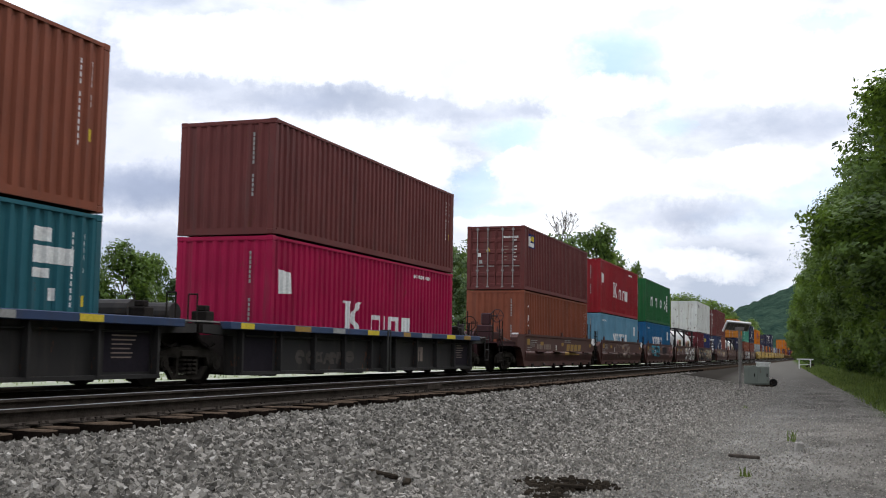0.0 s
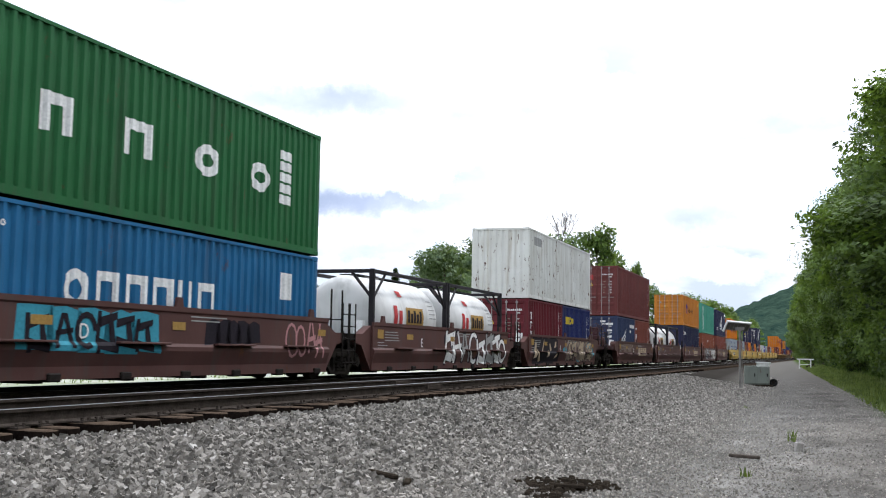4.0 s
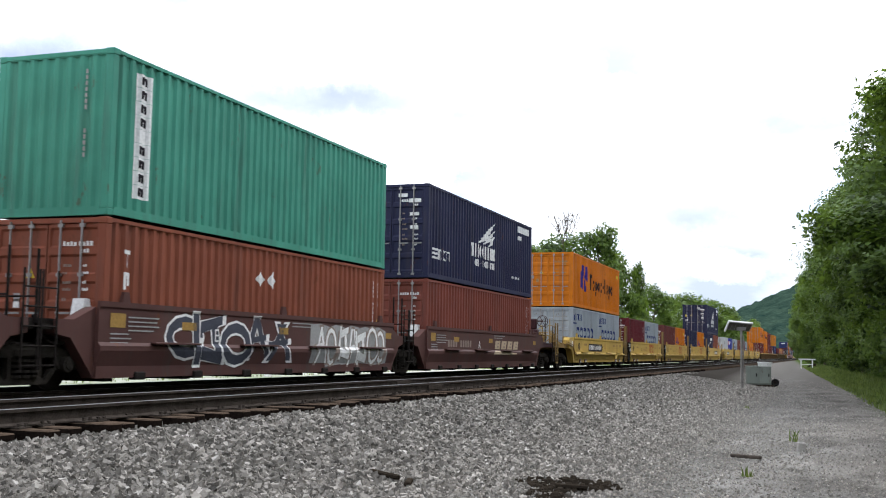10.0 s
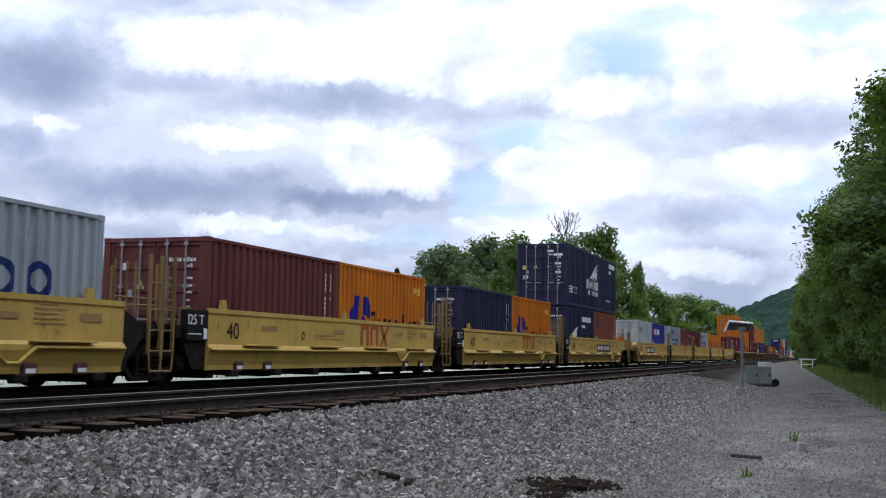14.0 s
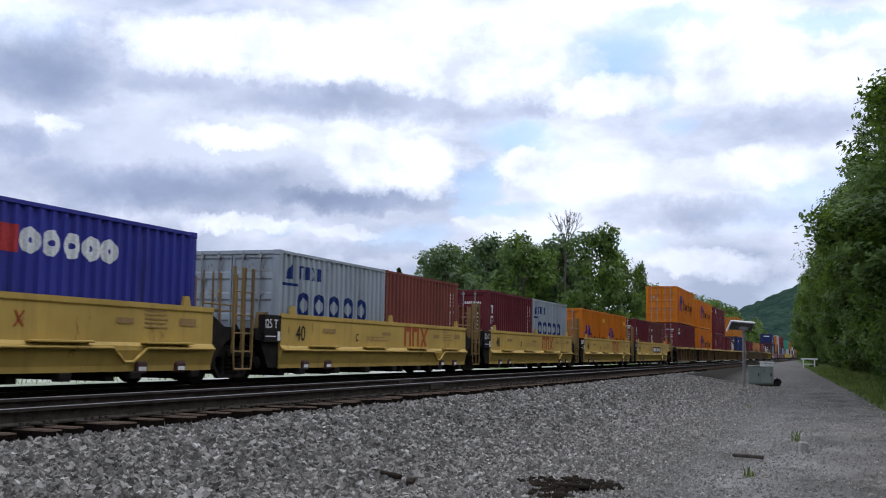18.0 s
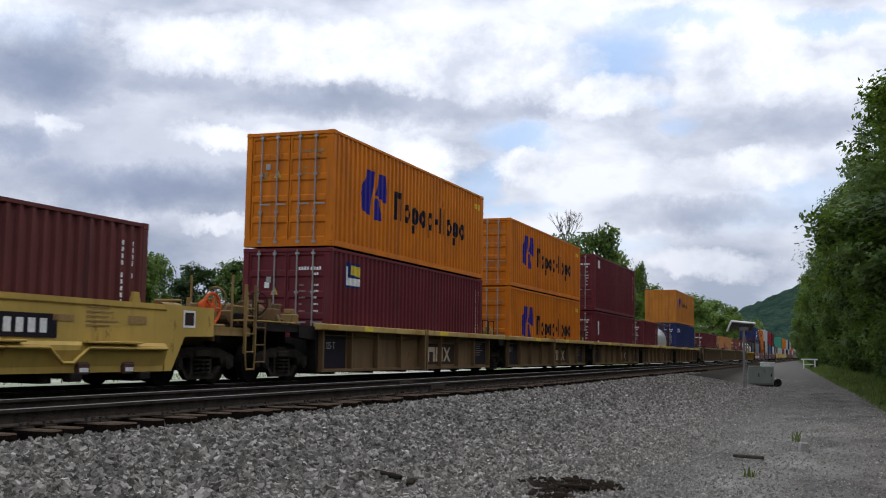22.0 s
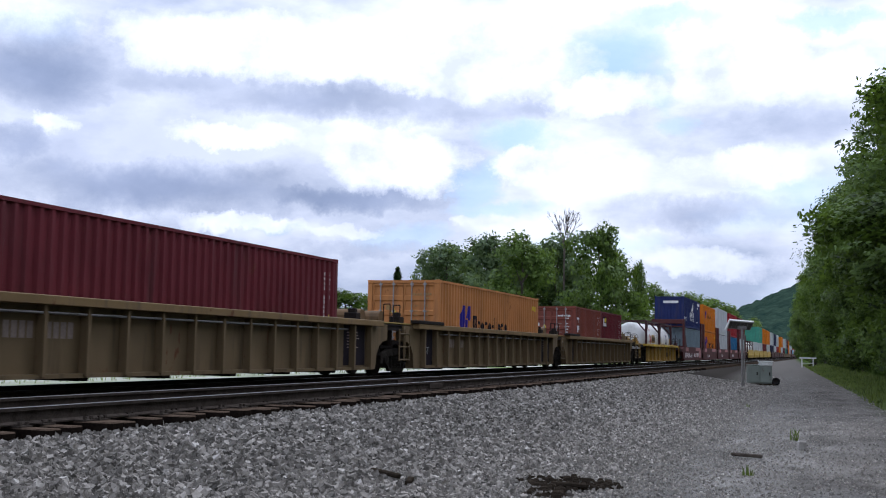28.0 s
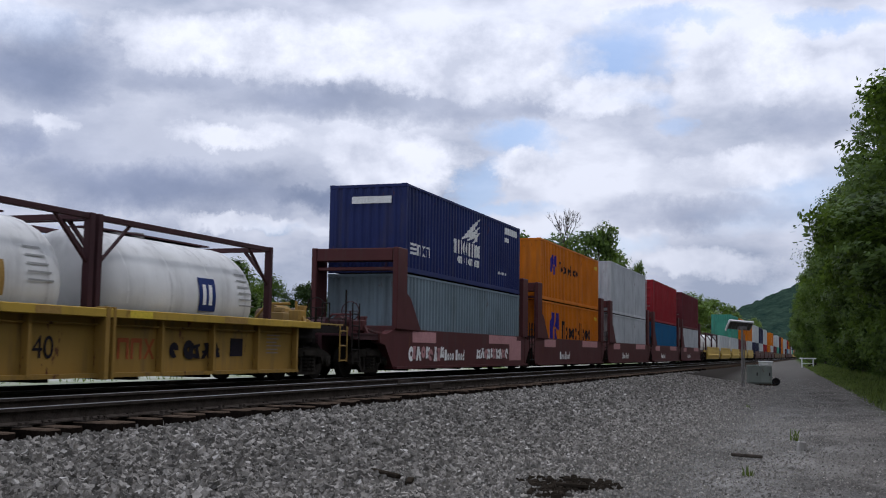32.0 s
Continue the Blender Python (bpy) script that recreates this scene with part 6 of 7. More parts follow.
def build_ground():
    xs = [-900, -500, -300, -200, -140, -100, -70, -50, -40, -30, -24, -20, -18] + [-17 + i * 0.5 for i in range(44)] + [5.5, 7, 9, 12, 16, 24, 40, 70, 120, 200, 400, 900]
    ys = [-700, -400, -250, -150, -100, -60, -40, -25, -15, -8, -4] + [i * 0.8 for i in range(0, 75)] + [60 + i * 4 for i in range(25)] + [165 + i * 20 for i in range(20)] + [600, 700, 850, 1000, 1300, 1700, 2200, 3000]
    verts, faces = [], []
    for y in ys:
        for x in xs:
            X = x - veer(y)
            verts.append((X, y, ground_height(X, y)))
    n = len(xs)
    for j in range(len(ys) - 1):
        for i in range(n - 1):
            a = j * n + i
            faces.append((a, a + 1, a + n + 1, a + n))
    me = bpy.data.meshes.new("ground")
    me.from_pydata(verts, [], faces)
    me.materials.append(GROUND)
    for p in me.polygons:
        p.use_smooth = True
    return tagged(new("ground", me), "gravel ground with a dirt road and grass beside the tracks", "ground", kind="structure")


def ground_build(nt, b):
    """Grey ballast by the tracks, a trodden gravel road, grass at the wood's edge and beyond the line."""
    co, sep = nt.nodes.new("ShaderNodeTexCoord"), nt.nodes.new("ShaderNodeSeparateXYZ")
    nt.links.new(co.outputs["Object"], sep.inputs[0])

    def math_(op, a, c, d=None):
        m = nt.nodes.new("ShaderNodeMath")
        m.operation = op
        for s, v in zip(m.inputs, (a, c, d)):
            if v is None:
                continue
            if isinstance(v, (int, float)):
                s.default_value = v
            else:
                nt.links.new(v, s)
        return m.outputs[0]

    m_ = math_("MINIMUM", sep.outputs[1], CURVE_END)
    l = math_("ADD", sep.outputs[0], math_("MULTIPLY", math_("MULTIPLY", m_, math_("MULTIPLY_ADD", m_, -0.5, sep.outputs[1])), BEND))
    calm = ramp_node(nt, math_("MULTIPLY_ADD", sep.outputs[1], -0.04, 2.6), [(0.0, (0.0, 0.0, 0.0)), (1.0, (1, 1, 1))])
    edge = math_("ADD", l, math_("MULTIPLY", math_("MULTIPLY", math_("SUBTRACT", noise_node(nt, 0.45, 5), 0.5), 3.0), calm))
    edge2 = math_("ADD", edge, math_("MULTIPLY", sep.outputs[1], 0.034))
    stone = ramp_node(nt, noise_node(nt, 14, 5, 0.7), [(0.35, (0.015, 0.014, 0.012)), (0.5, (0.06, 0.057, 0.05)), (0.66, (0.19, 0.182, 0.162))])
    patch = ramp_node(nt, noise_node(nt, 0.5, 6), [(0.35, (0.55, 0.55, 0.55)), (0.7, (1.15, 1.13, 1.1))])
    stone = mix_node(nt, 1.0, stone, patch, "MULTIPLY")
    road = ramp_node(nt, noise_node(nt, 0.9, 9, 0.68, stretch=(1, 0.45, 1)), [(0.34, (0.17, 0.162, 0.15)), (0.52, (0.34, 0.327, 0.305)), (0.68, (0.49, 0.472, 0.442))])
    speck = ramp_node(nt, noise_node(nt, 34, 4, 0.75), [(0.36, (0.45, 0.44, 0.42)), (0.52, (1.0, 1.0, 1.0)), (0.68, (1.6, 1.58, 1.52))])
    road = mix_node(nt, 1.0, road, speck, "MULTIPLY")
    # beyond the parking bay the road is rolled smooth and even
    even = ramp_node(nt, math_("MULTIPLY_ADD", sep.outputs[1], 0.05, -2.4), [(0.0, (0, 0, 0)), (1.0, (0.85, 0.85, 0.85))])
    road = mix_node(nt, even, road, (0.28, 0.265, 0.242))
    stone = mix_node(nt, even, stone, (0.16, 0.15, 0.135))
    # shade of the trees, put into the road's colour on their side
    tree_shade = math_("MULTIPLY_ADD", math_("SUBTRACT", noise_node(nt, 0.35, 5, 0.6, stretch=(1, 0.3, 1)), 0.5), 2.2, edge2)
    road = mix_node(nt, ramp_node(nt, math_("MULTIPLY_ADD", tree_shade, 0.5, 0.42), [(0.0, (0, 0, 0)), (1.0, (0.8, 0.8, 0.8))]), road, mix_node(nt, 1.0, road, (0.42, 0.40, 0.38), "MULTIPLY"))
    grass = ramp_node(nt, noise_node(nt, 2.2, 7), [(0.3, (0.035, 0.06, 0.015)), (0.7, (0.105, 0.148, 0.04))])
    c = mix_node(nt, ramp_node(nt, math_("MULTIPLY_ADD", edge, 0.25, 0.9), [(0.0, (0, 0, 0)), (1.0, (1, 1, 1))]), stone, road)
    c = mix_node(nt, ramp_node(nt, math_("MULTIPLY_ADD", edge2, 0.7, -1.55), [(0.0, (0, 0, 0)), (1.0, (1, 1, 1))]), c, grass)
    # darker ballast: under the rails, and all over the bank where the fresh stone ends
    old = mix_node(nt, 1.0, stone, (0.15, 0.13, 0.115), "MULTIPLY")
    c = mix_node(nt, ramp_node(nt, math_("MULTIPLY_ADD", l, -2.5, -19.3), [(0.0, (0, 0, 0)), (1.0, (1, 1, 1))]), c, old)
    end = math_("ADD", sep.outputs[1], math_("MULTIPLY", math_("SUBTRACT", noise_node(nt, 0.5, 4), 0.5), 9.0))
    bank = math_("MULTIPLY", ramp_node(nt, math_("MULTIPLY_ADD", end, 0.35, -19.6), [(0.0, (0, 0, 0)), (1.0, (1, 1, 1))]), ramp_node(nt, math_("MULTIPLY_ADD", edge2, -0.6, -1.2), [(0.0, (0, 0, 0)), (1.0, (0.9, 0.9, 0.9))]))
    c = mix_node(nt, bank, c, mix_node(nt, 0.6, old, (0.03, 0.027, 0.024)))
    # a trodden patch of black soil
    ox, oy = math_("MULTIPLY_ADD", sep.outputs[0], 1.65, 4.78), math_("MULTIPLY_ADD", sep.outputs[1], 0.95, -11.5)
    ring_ = math_("ADD", math_("ADD", math_("MULTIPLY", ox, ox), math_("MULTIPLY", oy, oy)), math_("MULTIPLY", math_("SUBTRACT", noise_node(nt, 3.0, 5), 0.5), 1.6))
    c = mix_node(nt, ramp_node(nt, ring_, [(0.35, (0.92, 0.92, 0.92)), (0.75, (0, 0, 0))]), c, (0.03, 0.026, 0.022))
    pale = ramp_node(nt, noise_node(nt, 0.12, 4), [(0.35, (0.12, 0.17, 0.05)), (0.55, (0.42, 0.42, 0.37))])
    c = mix_node(nt, ramp_node(nt, math_("MULTIPLY_ADD", l, -0.6, -10.2), [(0.0, (0, 0, 0)), (1.0, (1, 1, 1))]), c, pale)
    c = mix_node(nt, ramp_node(nt, math_("MULTIPLY_ADD", l, -0.05, -2.6), [(0.0, (0, 0, 0)), (1.0, (1, 1, 1))]), c, grass)
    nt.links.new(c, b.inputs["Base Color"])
    b.inputs["Roughness"].default_value = 0.95
    b.inputs["Specular IOR Level"].default_value = 0.0
    rough = math_("MULTIPLY", noise_node(nt, 16, 6, 0.7), ramp_node(nt, math_("MULTIPLY_ADD", sep.outputs[1], -0.04, 2.6), [(0.0, (0.05, 0.05, 0.05)), (1.0, (1, 1, 1))]))
    bump_node(nt, b, rough, 0.7, 0.04)


GROUND = material("ground_gravel", ground_build)
build_ground()


def sweep(name, prof, x, y0, y1, step, mat, label, parent=None):
    """A profile in (x, z) drawn along a track."""
    verts, faces, n = [], [], len(prof)
    ys = []
    y = y0
    while y < y1:
        ys.append(y)
        y += step if abs(y) < 200 else step * 4
    ys.append(y1)
    for y in ys:
        for px, pz in prof:
            verts.append((x + px - veer(y), y, pz))
    for j in range(len(ys) - 1):
        for i in range(n):
            a, b = j * n + i, j * n + (i + 1) % n
            faces.append((a, a + n, b + n, b))
    me = bpy.data.meshes.new(name)
    me.from_pydata(verts, [], faces)
    bm = bmesh.new()
    bm.from_mesh(me)
    bmesh.ops.recalc_face_normals(bm, faces=bm.faces)
    bm.to_mesh(me)
    bm.free()
    me.materials.append(mat)
    ob = new(name, me)
    ob.parent = parent
    return ob


TOP = RAIL


def build_track(name, cx):
    root = empty(name, Matrix.Identity(4), "railway track with rusty rails on timber ties", "railway track")
    root["kind"] = "structure"
    RAIL = TOP + (0.055 if cx == NEAR_X else 0.0)
    foot = [(-0.076, RAIL - 0.186), (0.076, RAIL - 0.186), (0.076, RAIL - 0.172), (0.012, RAIL - 0.15), (0.010, RAIL - 0.05), (0.036, RAIL - 0.04), (0.036, RAIL - 0.006),
            (-0.036, RAIL - 0.006), (-0.036, RAIL - 0.04), (-0.010, RAIL - 0.05), (-0.012, RAIL - 0.15), (-0.076, RAIL - 0.172)]
    head = [(-0.035, RAIL - 0.005), (0.035, RAIL - 0.005), (0.032, RAIL), (-0.032, RAIL)]
    for s in (-0.7525, 0.7525):
        r = sweep("rail", foot, cx + s, -620, 1150, 10, RAILSIDE, "", root)
        sweep("rail_head", head, cx + s, -620, 1150, 10, RAILTOP, "", r)
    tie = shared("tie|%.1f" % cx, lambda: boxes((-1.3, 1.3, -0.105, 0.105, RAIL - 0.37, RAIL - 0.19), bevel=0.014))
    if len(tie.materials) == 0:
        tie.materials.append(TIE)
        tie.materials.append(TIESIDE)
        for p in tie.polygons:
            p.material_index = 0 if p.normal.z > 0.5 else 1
    plate = shared("tie_plate|%.1f" % cx, lambda: boxes((0.57, 0.93, -0.1, 0.1, RAIL - 0.19, RAIL - 0.174), (-0.93, -0.57, -0.1, 0.1, RAIL - 0.19, RAIL - 0.174), (0.865, 0.895, 0.04, 0.07, RAIL - 0.18, RAIL - 0.135), (0.865, 0.895, -0.07, -0.04, RAIL - 0.18, RAIL - 0.135)))
    rng = random.Random(4)
    n = 150
    for i in range(n):
        y = -2 + i * 0.5
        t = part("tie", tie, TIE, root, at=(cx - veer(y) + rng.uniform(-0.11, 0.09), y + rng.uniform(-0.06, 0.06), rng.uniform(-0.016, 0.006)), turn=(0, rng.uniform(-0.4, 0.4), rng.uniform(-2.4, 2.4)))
        if i < 90:
            part("tie_plate", plate, RAILSIDE, t)
    verts, faces = [], []
    box = [(-1.3, -0.115), (1.3, -0.115), (1.3, 0.115), (-1.3, 0.115)]
    y = -620.0
    while y < 1100:
        if y < -2.2 or y > -2 + n * 0.5 - 0.2:
            k = len(verts)
            for z in (RAIL - 0.35, RAIL - 0.19):
                verts += [(cx + px - veer(y), y + py, z) for px, py in box]
            faces += [(k + 4, k + 5, k + 6, k + 7), (k, k + 1, k + 5, k + 4), (k + 1, k + 2, k + 6, k + 5), (k + 2, k + 3, k + 7, k + 6), (k + 3, k, k + 4, k + 7)]
        y += 0.5
    me = bpy.data.meshes.new("far_ties")
    me.from_pydata(verts, [], faces)
    me.materials.append(TIE)
    ob = new("far_ties", me)
    ob.parent = root
    tagged(ob, "row of timber ties", kind="stuff")
    bars = boxes((0.02, 0.05, -0.45, 0.45, RAIL - 0.15, RAIL - 0.045), bevel=0.006)
    me = bpy.data.meshes.new("joint_bar")
    bars.to_mesh(me)
    bars.free()
    if cx == NEAR_X:
        for s, y in ((0.7525, 22.6), (-0.7525, 24.5)):
            part("joint_bar", me, RAILSIDE, root, at=(cx + s, y, 0))
    return root


build_track("track_near", NEAR_X)
build_track("track_far", TRAIN_X)


def scatter_stones(name, count, pick, lo, hi, mat, label, seed):
    """Loose stones, each its own uneven lump."""
    rng = np.random.RandomState(seed)
    base = np.array([(-1, -1, -0.6), (1, -0.8, -0.6), (0.9, 1, -0.6), (-0.8, 0.9, -0.6), (-0.6, -0.7, 0.7), (0.7, -0.5, 0.8), (0.5, 0.7, 0.6), (-0.7, 0.5, 0.75)])
    quads = np.array([(4, 5, 6, 7), (0, 1, 5, 4), (1, 2, 6, 5), (2, 3, 7, 6), (3, 0, 4, 7)])
    V, F = [], []
    k = 0
    for _ in range(count):
        x, y = pick(rng)
        z = ground_height(x, y)
        if (1.65 * x + 4.78) ** 2 + (0.95 * y - 11.5) ** 2 < 0.8 * (0.6 + 0.8 * noise.noise(Vector((x * 2.5, y * 2.5, 4)))) and rng.rand() < 0.75:
            continue
        s = (lo + (hi - lo) * rng.rand() ** 2) * min(1.0, max(0.38, 1.0 - (lane(x, y) + 4.6) * 0.22))
        a = rng.rand() * 6.28
        p = base * (s * (0.6 + 0.8 * rng.rand(3))) * (1 + 0.5 * (rng.rand(8, 3) - 0.5))
        ca, sa = math.cos(a), math.sin(a)
        tilt, lean = rng.uniform(-0.7, 0.7), rng.uniform(-0.7, 0.7)
        px, py, pz = p[:, 0] * ca - p[:, 1] * sa, p[:, 0] * sa + p[:, 1] * ca, p[:, 2] * 1.15 + p[:, 0] * tilt + p[:, 1] * lean
        V.append(np.stack([px + x, py + y, pz + z + s * 0.25], 1))
        F.append(quads + k)
        k += 8
    me = bpy.data.meshes.new(name)
    me.from_pydata(np.concatenate(V).tolist(), [], np.concatenate(F).tolist())
    me.materials.append(mat)
    return tagged(new(name, me), label, "ballast", kind="stuff")


def stone_build(nt, b):
    """Grey-brown crushed stone, each piece its own tone; darker towards the rails."""
    geo = nt.nodes.new("ShaderNodeNewGeometry")
    c = ramp_node(nt, geo.outputs["Random Per Island"], [(0.0, (0.023, 0.021, 0.018)), (0.25, (0.108, 0.099, 0.087)), (0.65, (0.238, 0.22, 0.194)), (0.94, (0.37, 0.344, 0.306)), (1.0, (0.53, 0.505, 0.465))])
    c = mix_node(nt, 0.3, c, ramp_node(nt, noise_node(nt, 40, 4), [(0.3, (0.07, 0.067, 0.06)), (0.7, (0.33, 0.315, 0.286))]))
    co, sep, m = nt.nodes.new("ShaderNodeTexCoord"), nt.nodes.new("ShaderNodeSeparateXYZ"), nt.nodes.new("ShaderNodeMath")
    nt.links.new(co.outputs["Object"], sep.inputs[0])
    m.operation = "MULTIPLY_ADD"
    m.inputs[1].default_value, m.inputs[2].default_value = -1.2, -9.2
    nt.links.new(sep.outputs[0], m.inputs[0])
    near_rails = ramp_node(nt, m.outputs[0], [(0.0, (0, 0, 0)), (1.0, (0.9, 0.9, 0.9))])
    c = mix_node(nt, near_rails, c, mix_node(nt, 1.0, c, (0.2, 0.17, 0.15), "MULTIPLY"))
    # the stones grow paler towards the foot of the slope
    m = nt.nodes.new("ShaderNodeMath")
    m.operation = "MULTIPLY_ADD"
    m.inputs[1].default_value, m.inputs[2].default_value = 0.3, 1.65
    nt.links.new(sep.outputs[0], m.inputs[0])
    pale = ramp_node(nt, m.outputs[0], [(0.0, (0, 0, 0)), (1.0, (0.85, 0.85, 0.85))])
    c = mix_node(nt, pale, c, mix_node(nt, 0.3, mix_node(nt, 1.0, c, (1.5, 1.47, 1.43), "MULTIPLY"), (0.34, 0.325, 0.3)))
    nt.links.new(c, b.inputs["Base Color"])
    b.inputs["Roughness"].default_value = 0.92
    b.inputs["Specular IOR Level"].default_value = 0.0
    bump_node(nt, b, noise_node(nt, 90, 3), 0.3, 0.004)


STONE = material("ballast_stone", stone_build)


def pick_slope(rng):
    while True:
        y = 6.5 + 75 * rng.rand() ** 2.3
        l = -7.72 + 10.3 * rng.rand()
        if y > 57 and l < -3.5 - 0.1 * (y - 57) or rng.rand() < (y - 48) / 32:
            continue
        if rng.rand() < (1.0 if l < -3.6 else max(0.25, 1 - (l + 3.6) / 5.0) * min(1.0, max(0.3, 1.6 - y / 40))):
            return l - veer(y), y


def pick_bed(rng):
    y = 5 + 60 * rng.rand() ** 1.5
    l = rng.choice([-7.75, -10.6, -11.2, -14.4]) + rng.uniform(-0.45, 0.35)
    return l, y


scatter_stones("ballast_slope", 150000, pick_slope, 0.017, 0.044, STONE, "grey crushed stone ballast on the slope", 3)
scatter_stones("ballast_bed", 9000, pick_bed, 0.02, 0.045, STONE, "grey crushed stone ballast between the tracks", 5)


# ---------------------------------------------------------------- trees
def leaf_build(a, b_):
    """Leaves of slightly different greens, sunlit from behind in part."""
    def build(nt, b):
        geo = nt.nodes.new("ShaderNodeNewGeometry")
        c = ramp_node(nt, geo.outputs["Random Per Island"], [(0.0, a), (1.0, b_)])
        c = mix_node(nt, ramp_node(nt, noise_node(nt, 0.8, 5), [(0.42, (0, 0, 0)), (0.6, (0.7, 0.7, 0.7))]), c, tint(b_, 1.25))
        nt.links.new(c, b.inputs["Base Color"])
        b.inputs["Roughness"].default_value = 0.55
        b.inputs["Specular IOR Level"].default_value = 0.25
        tr, mx, out = nt.nodes.new("ShaderNodeBsdfTranslucent"), nt.nodes.new("ShaderNodeMixShader"), nt.nodes["Material Output"]
        nt.links.new(mix_node(nt, 1.0, c, (1.25, 1.2, 0.6), "MULTIPLY"), tr.inputs[0])
        mx.inputs[0].default_value = 0.38
        nt.links.new(b.outputs[0], mx.inputs[1])
        nt.links.new(tr.outputs[0], mx.inputs[2])
        nt.links.new(mx.outputs[0], out.inputs[0])
    return build


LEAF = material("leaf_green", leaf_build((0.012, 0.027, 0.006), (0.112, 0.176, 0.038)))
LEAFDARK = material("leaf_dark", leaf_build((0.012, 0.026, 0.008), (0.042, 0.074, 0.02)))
LEAFLIGHT = material("leaf_light", leaf_build((0.036, 0.072, 0.014), (0.134, 0.205, 0.046)))
# distant leaves: haze mixed into the green as a paler, bluer tint
LEAFHAZE = material("leaf_hazed", leaf_build((0.05, 0.085, 0.045), (0.13, 0.185, 0.085)))
BARK = mottled("bark", (0.05, 0.042, 0.034), (0.12, 0.10, 0.085), 5, 0.95, 0, 0.6, 0.02, 25)


def tree_meshes(key, H, R, leaves, leaf, seed, low=0.22, blobs=26, clump=0.34, full=0.6, hollow=0.30, sprays=26, spread=0.34, base=1.0):
    """Trunk with limbs, and a crown of many leaf sprays on uneven clumps."""
    rng = np.random.RandomState(seed)
    centres = []
    for i in range(blobs):
        f = low + (1 - low) * (i + 0.5) / blobs
        prof = math.sin(math.pi * min(1.0, max(0.03, (f - low) / (1 - low) * 0.93 + 0.05))) ** full
        prof *= min(1.0, base + 1.5 * f)
        a, rr = rng.rand() * 6.283, R * prof * (hollow + (0.92 - hollow) * rng.rand())
        centres.append((rr * math.cos(a), rr * math.sin(a), H * f * (0.96 + 0.06 * rng.rand()), R * clump * (0.55 + 0.9 * rng.rand())))
    centres.append((0, 0, H * 0.93, R * 0.3))
    bm = bmesh.new()
    r0 = 0.018 * H + 0.06
    pts = [(0, 0, -0.3), (0.05 * R, 0.03 * R, H * 0.25), (-0.03 * R, 0.05 * R, H * 0.5), (0.02 * R, -0.02 * R, H * 0.78)]
    for i, (a, b) in enumerate(zip(pts, pts[1:])):
        rod(bm, a, b, r0 * (1 - i * 0.28), 8, r0 * (1 - (i + 1) * 0.28))
    for c in centres[::3]:
        z = max(H * 0.15, min(c[2] * 0.75, H * 0.7))
        rod(bm, (0, 0, z), (c[0] * 0.95, c[1] * 0.95, c[2]), r0 * 0.34, 5, r0 * 0.08)
    trunk = bpy.data.meshes.new("trunk")
    bm.to_mesh(trunk)
    bm.free()
    trunk.materials.append(BARK)
    cs = np.array(centres)
    # sprays of leaves at the ends of the twigs, with gaps between them
    w = cs[:, 3] ** 2
    n = len(cs) * sprays
    at = rng.choice(len(cs), n, p=w / w.sum())
    out = rng.normal(size=(n, 3))
    out /= np.linalg.norm(out, axis=1)[:, None]
    sp = cs[at, :3] + out * (cs[at, 3] * (0.55 + 0.55 * rng.rand(n) ** 0.7))[:, None] * np.array([1, 1, 0.85])
    size = cs[at, 3] * spread * (0.5 + 1.0 * rng.rand(n))
    idx = rng.choice(n, leaves, p=size ** 2 / (size ** 2).sum())
    d = rng.normal(size=(leaves, 3)).clip(-1.9, 1.9)
    P = sp[idx] + d * size[idx][:, None] * np.array([0.62, 0.62, 0.42])
    u = rng.normal(size=(leaves, 3))
    u /= np.linalg.norm(u, axis=1)[:, None]
    nrm = out[idx] * 0.7 + np.array([0, 0, 0.55]) + 0.5 * rng.normal(size=(n, 3))[idx] + 0.28 * rng.normal(size=(leaves, 3))
    u = u - nrm * (np.sum(u * nrm, 1) / np.sum(nrm * nrm, 1))[:, None]
    u /= np.linalg.norm(u, axis=1)[:, None]
    v = np.cross(nrm, u)
    v /= np.linalg.norm(v, axis=1)[:, None]
    s = (leaf * (0.6 + 0.8 * rng.rand(leaves)))[:, None]
    quad = np.stack([P - u * s, P - v * s * 0.55 + u * s * 0.1, P + u * s, P + v * s * 0.55 - u * s * 0.1], 1).reshape(-1, 3)
    me = bpy.data.meshes.new("crown")
    me.from_pydata(quad.tolist(), [], np.arange(leaves * 4).reshape(-1, 4).tolist())
    return trunk, me


def plant_tree(meshes, m, scale, mat, label, group):
    root = empty("tree", m, label, "tree", group)
    root.scale = scale
    part("trunk", meshes[0], BARK, root)
    part("crown", meshes[1], mat, root)
    return root


def spot(px, depth):
    """The place on the ground seen at that bearing, that far ahead."""
    a = math.atan((px - 784) / FOCUS) - YAW
    d = depth / math.cos(math.atan((px - 784) / FOCUS))
    return d * math.sin(a), d * math.cos(a)


NEARTREES = [tree_meshes("n%d" % i, 14.5, 5.0, 60000, 0.125, 20 + i, low=0.14, blobs=34, clump=0.30, full=0.42, hollow=0.60, sprays=30, spread=0.30, base=0.14) for i in range(4)]
FARTREES = [tree_meshes("f%d" % i, 16.0, 6.0, 13000, 0.29, 40 + i, low=0.12, blobs=34, clump=0.30, sprays=16, spread=0.36) for i in range(4)]


